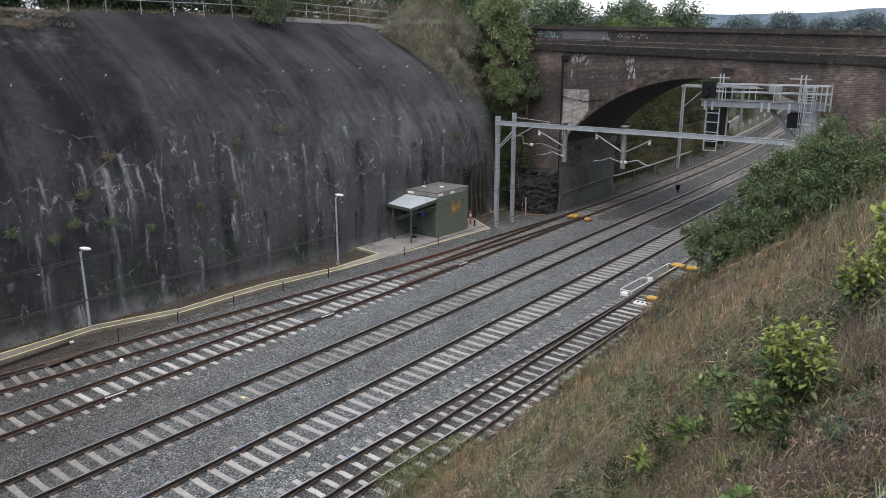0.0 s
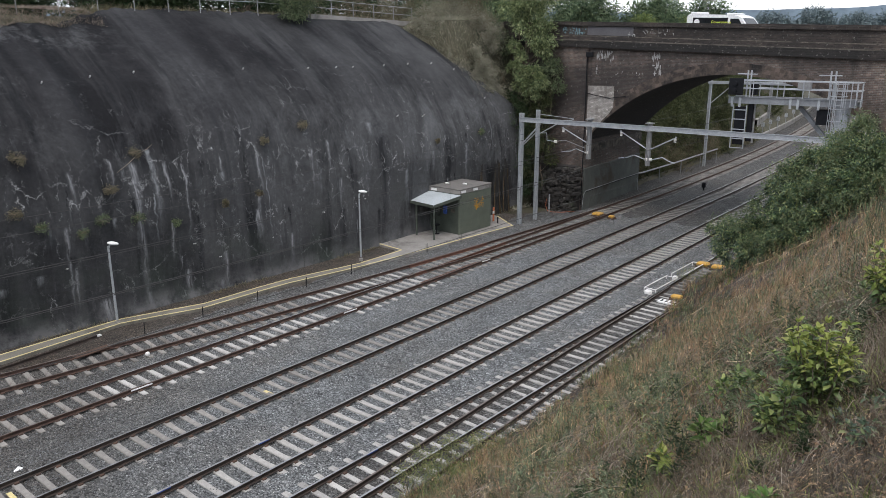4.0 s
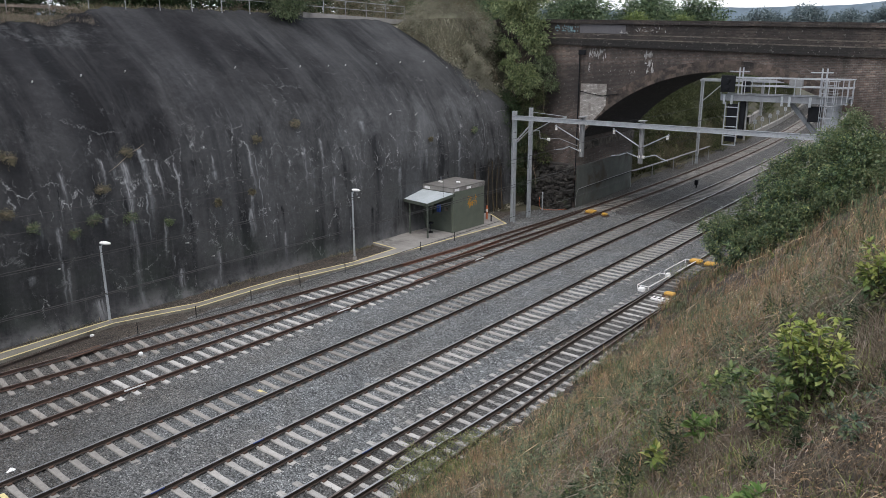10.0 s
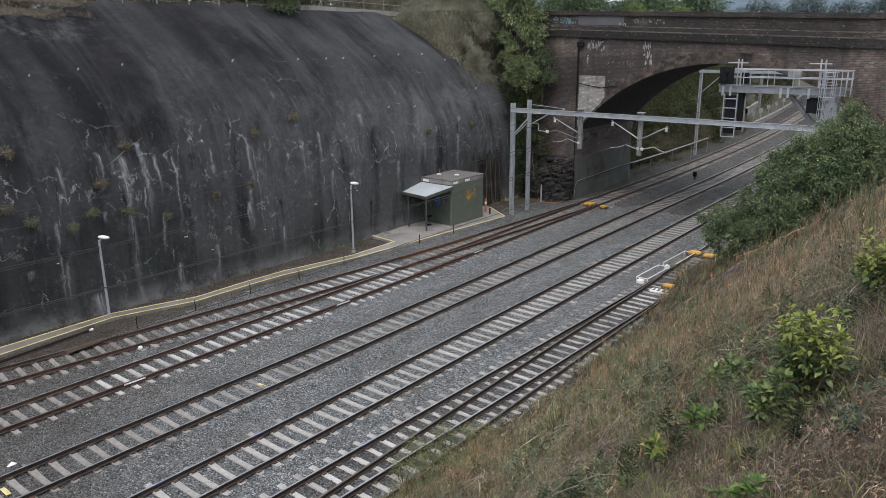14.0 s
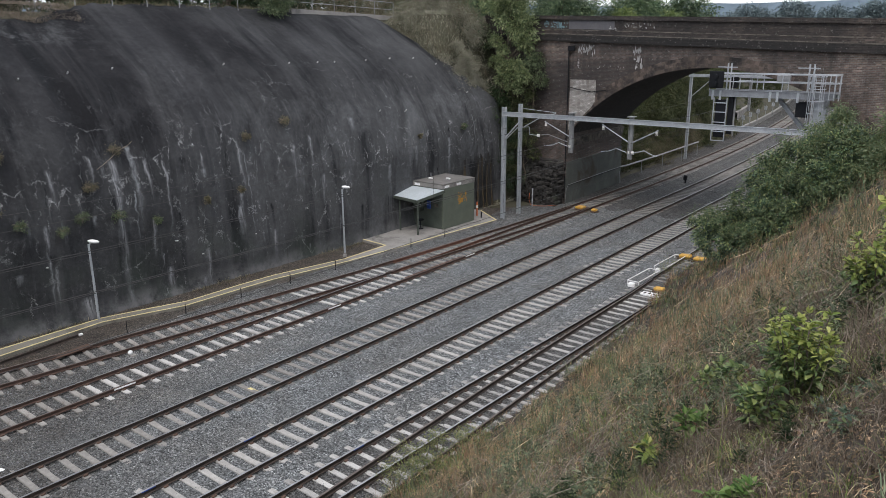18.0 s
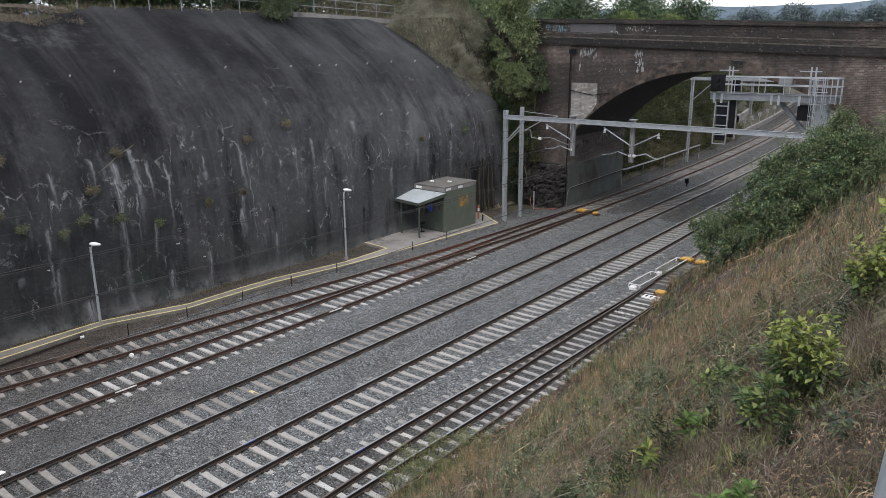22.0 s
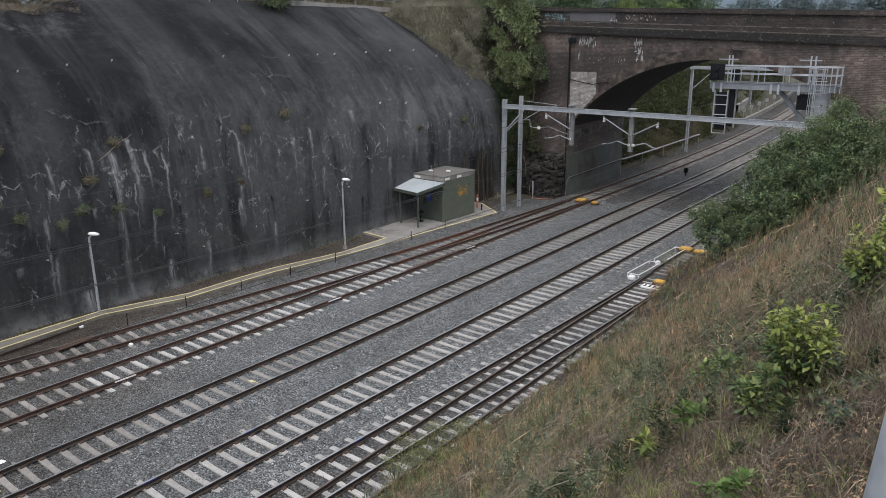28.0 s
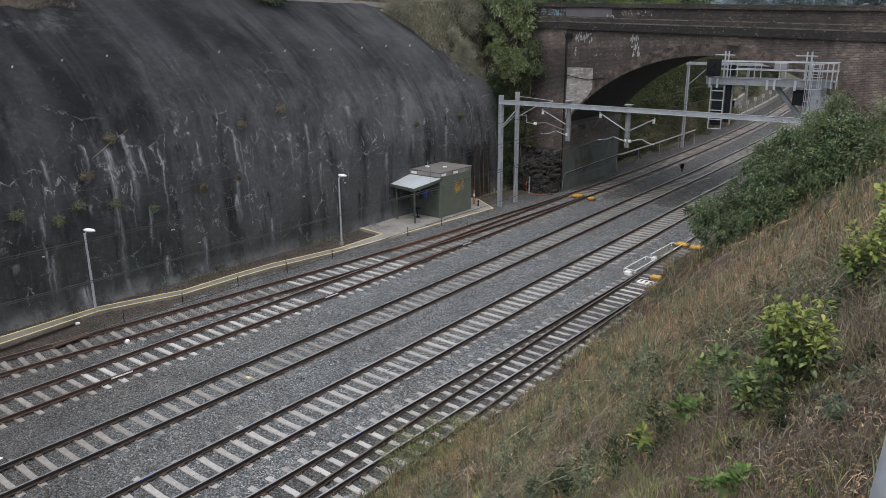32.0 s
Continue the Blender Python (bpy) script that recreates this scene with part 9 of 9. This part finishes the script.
def make_van():
    """A long high van; its front is at x = 0 and it drives towards +x."""
    v = thing("ambulance_van", (0, 0, 0), "white high-roofed ambulance van with dark side window", "van")
    body = [(-6.1, 0.4), (0.0, 0.4), (0.05, 0.95), (-0.12, 1.25), (-0.95, 1.5), (-1.75, 2.45), (-2.2, 2.62), (-5.9, 2.68), (-6.1, 2.55)]
    part("body", side_prism(body, 0.98), M_CAR, v, local=True)
    for y in (-0.985, 0.985):
        s = part("side_window", G().box((-5.6, y - 0.006, 1.62), (-2.75, y + 0.006, 2.42), 0.004), M_GLASS, v, "dark side window with yellow lettering", local=True)
        part("cab_window", G().add([(-2.55, y, 1.6), (-1.35, y, 1.6), (-1.9, y, 2.36), (-2.55, y, 2.36)] + [(-2.55, y * 1.006, 1.6), (-1.35, y * 1.006, 1.6), (-1.9, y * 1.006, 2.36), (-2.55, y * 1.006, 2.36)], [(3, 2, 1, 0), (4, 5, 6, 7), (0, 1, 5, 4), (1, 2, 6, 5), (2, 3, 7, 6), (3, 0, 4, 7)]), M_GLASS, v, "dark cab window", local=True)
        part("roundel", G().tube([(-5.25, y * 1.002, 2.08), (-5.25, y * 1.012, 2.08)], 0.24, 16), M_WHITE, s, "white round emblem", local=True)
        if y < 0:
            cu = bpy.data.curves.new("lettering", "FONT")
            cu.body, cu.size, cu.extrude = "Emergency", 0.36, 0.004
            cu.materials.append(M_HIVIS)
            t = new("lettering", cu)
            t.parent = s
            t.matrix_basis = pose(-4.05, y - 0.012, 1.98, 90, 0, 0)
            tagged(t, "yellow word Emergency")
    part("windscreen", G().add([(-0.98, -0.85, 1.54), (-0.98, 0.85, 1.54), (-1.72, 0.8, 2.4), (-1.72, -0.8, 2.4)], [(0, 1, 2, 3)]), M_GLASS, v, "dark windscreen", local=True)
    v_glass = v.children[-1]
    v_glass.location = (0.02, 0, 0.02)
    part("roof_bar", G().box((-5.95, -0.8, 2.7), (-5.35, 0.8, 2.84), 0.04), M_CAR, v, "white roof light housing", local=True)
    part("roof_bar", G().box((-3.0, -0.8, 2.64), (-2.4, 0.8, 2.76), 0.04), M_CAR, v, "white roof light housing", local=True)
    for x in (-0.95, -4.9):
        for y in (-0.88, 0.88):
            wheel(v, x, y)
    return v


def make_ute():
    v = thing("utility_truck", (0, 0, 0), "white utility truck with a pale roof box", "truck")
    part("cab", side_prism([(-5.0, 0.45), (0, 0.45), (0.05, 0.8), (-0.1, 1.0), (-1.3, 1.15), (-2.0, 1.8), (-3.3, 1.85), (-3.6, 1.1), (-5.0, 1.1)], 0.9), M_CAR, v, local=True)
    for y in (-0.905, 0.905):
        part("side_window", G().box((-3.2, y - 0.005, 1.2), (-1.95, y + 0.005, 1.7), 0.004), M_GLASS, v, "dark side window", local=True)
    part("roof_box", G().box((-3.05, -0.35, 1.97), (-2.1, 0.35, 2.18), 0.06), M_CAR, v, "white roof box", local=True)
    part("box_lid", G().box((-3.08, -0.37, 2.15), (-2.07, 0.37, 2.21), 0.025), M_SHEET, v, "pale box lid", local=True)
    for x in (-2.9, -2.25):
        part("roof_rail", G().box((x - 0.04, -0.7, 1.82), (x + 0.04, 0.7, 1.98), 0.01), M_BLACK, v, local=True)
    for x in (-0.9, -4.1):
        for y in (-0.82, 0.82):
            wheel(v, x, y)
    return v


def make_wagon():
    v = thing("station_wagon", (0, 0, 0), "tall white station wagon with a smooth pale roof", "car")
    part("body", side_prism([(-4.7, 0.45), (0, 0.45), (0.05, 0.8), (-0.1, 1.05), (-1.1, 1.15), (-1.75, 1.74), (-2.0, 1.80), (-2.4, 1.91), (-3.0, 1.96), (-3.6, 1.90), (-4.3, 1.72), (-4.6, 1.3), (-4.7, 1.0)], 0.72), M_CAR, v, local=True)
    for y in (-0.726, 0.726):
        for a, b in ((-2.9, -1.85), (-3.95, -3.0)):
            part("side_window", G().box((a, y - 0.005, 1.25), (b, y + 0.005, 1.7), 0.004), M_GLASS, v, "dark side window", local=True)
    part("windscreen", G().add([(-1.13, -0.66, 1.18), (-1.13, 0.66, 1.18), (-1.74, 0.62, 1.73), (-1.74, -0.62, 1.73)], [(0, 1, 2, 3)]), M_GLASS, v, "dark windscreen", local=True)
    v.children[-1].location = (0.02, 0, 0.02)
    for x in (-0.9, -3.8):
        for y in (-0.66, 0.66):
            wheel(v, x, y)
    return v


VAN, UTE, WAGON = make_van(), make_ute(), make_wagon()


def on_road(s, d):
    p = bp(s, d, 0)
    rise = 0.0 if abs(s) > 45 else FALL
    return pose(p.x, p.y, road_z(s) + 0.01, 0, -math.degrees(math.atan(rise)), math.degrees(math.atan2(BE.y, BE.x)))


def motions():
    """The vehicles cross the bridge at a steady speed."""
    walk(WAGON, [(t, on_road(13.4 - 11.08 * (t - 6.9), 3.5) @ pose(0, 0, 0, 0, 0, 180)) for t in (0.0, 2.0, 4.0, 5.0, 6.0, 7.0, 8.0, 9.0, 10.0, 12.0, 16.0, 24.0, 32.0)])
    walk(VAN, [(t, on_road(1.52 + 10.15 * (t - 3.0), 8.0)) for t in (0.0, 1.0, 2.0, 3.0, 4.0, 5.0, 6.0, 7.0, 8.0, 12.0, 20.0, 32.0)])
    walk(UTE, [(t, on_road(6.2 + 2.55 + 10.55 * (t - 23.6), 8.0)) for t in (0.0, 8.0, 14.0, 18.0, 20.0, 21.0, 22.0, 23.0, 24.0, 25.0, 26.0, 27.0, 28.0, 30.0, 32.0)])


motions()
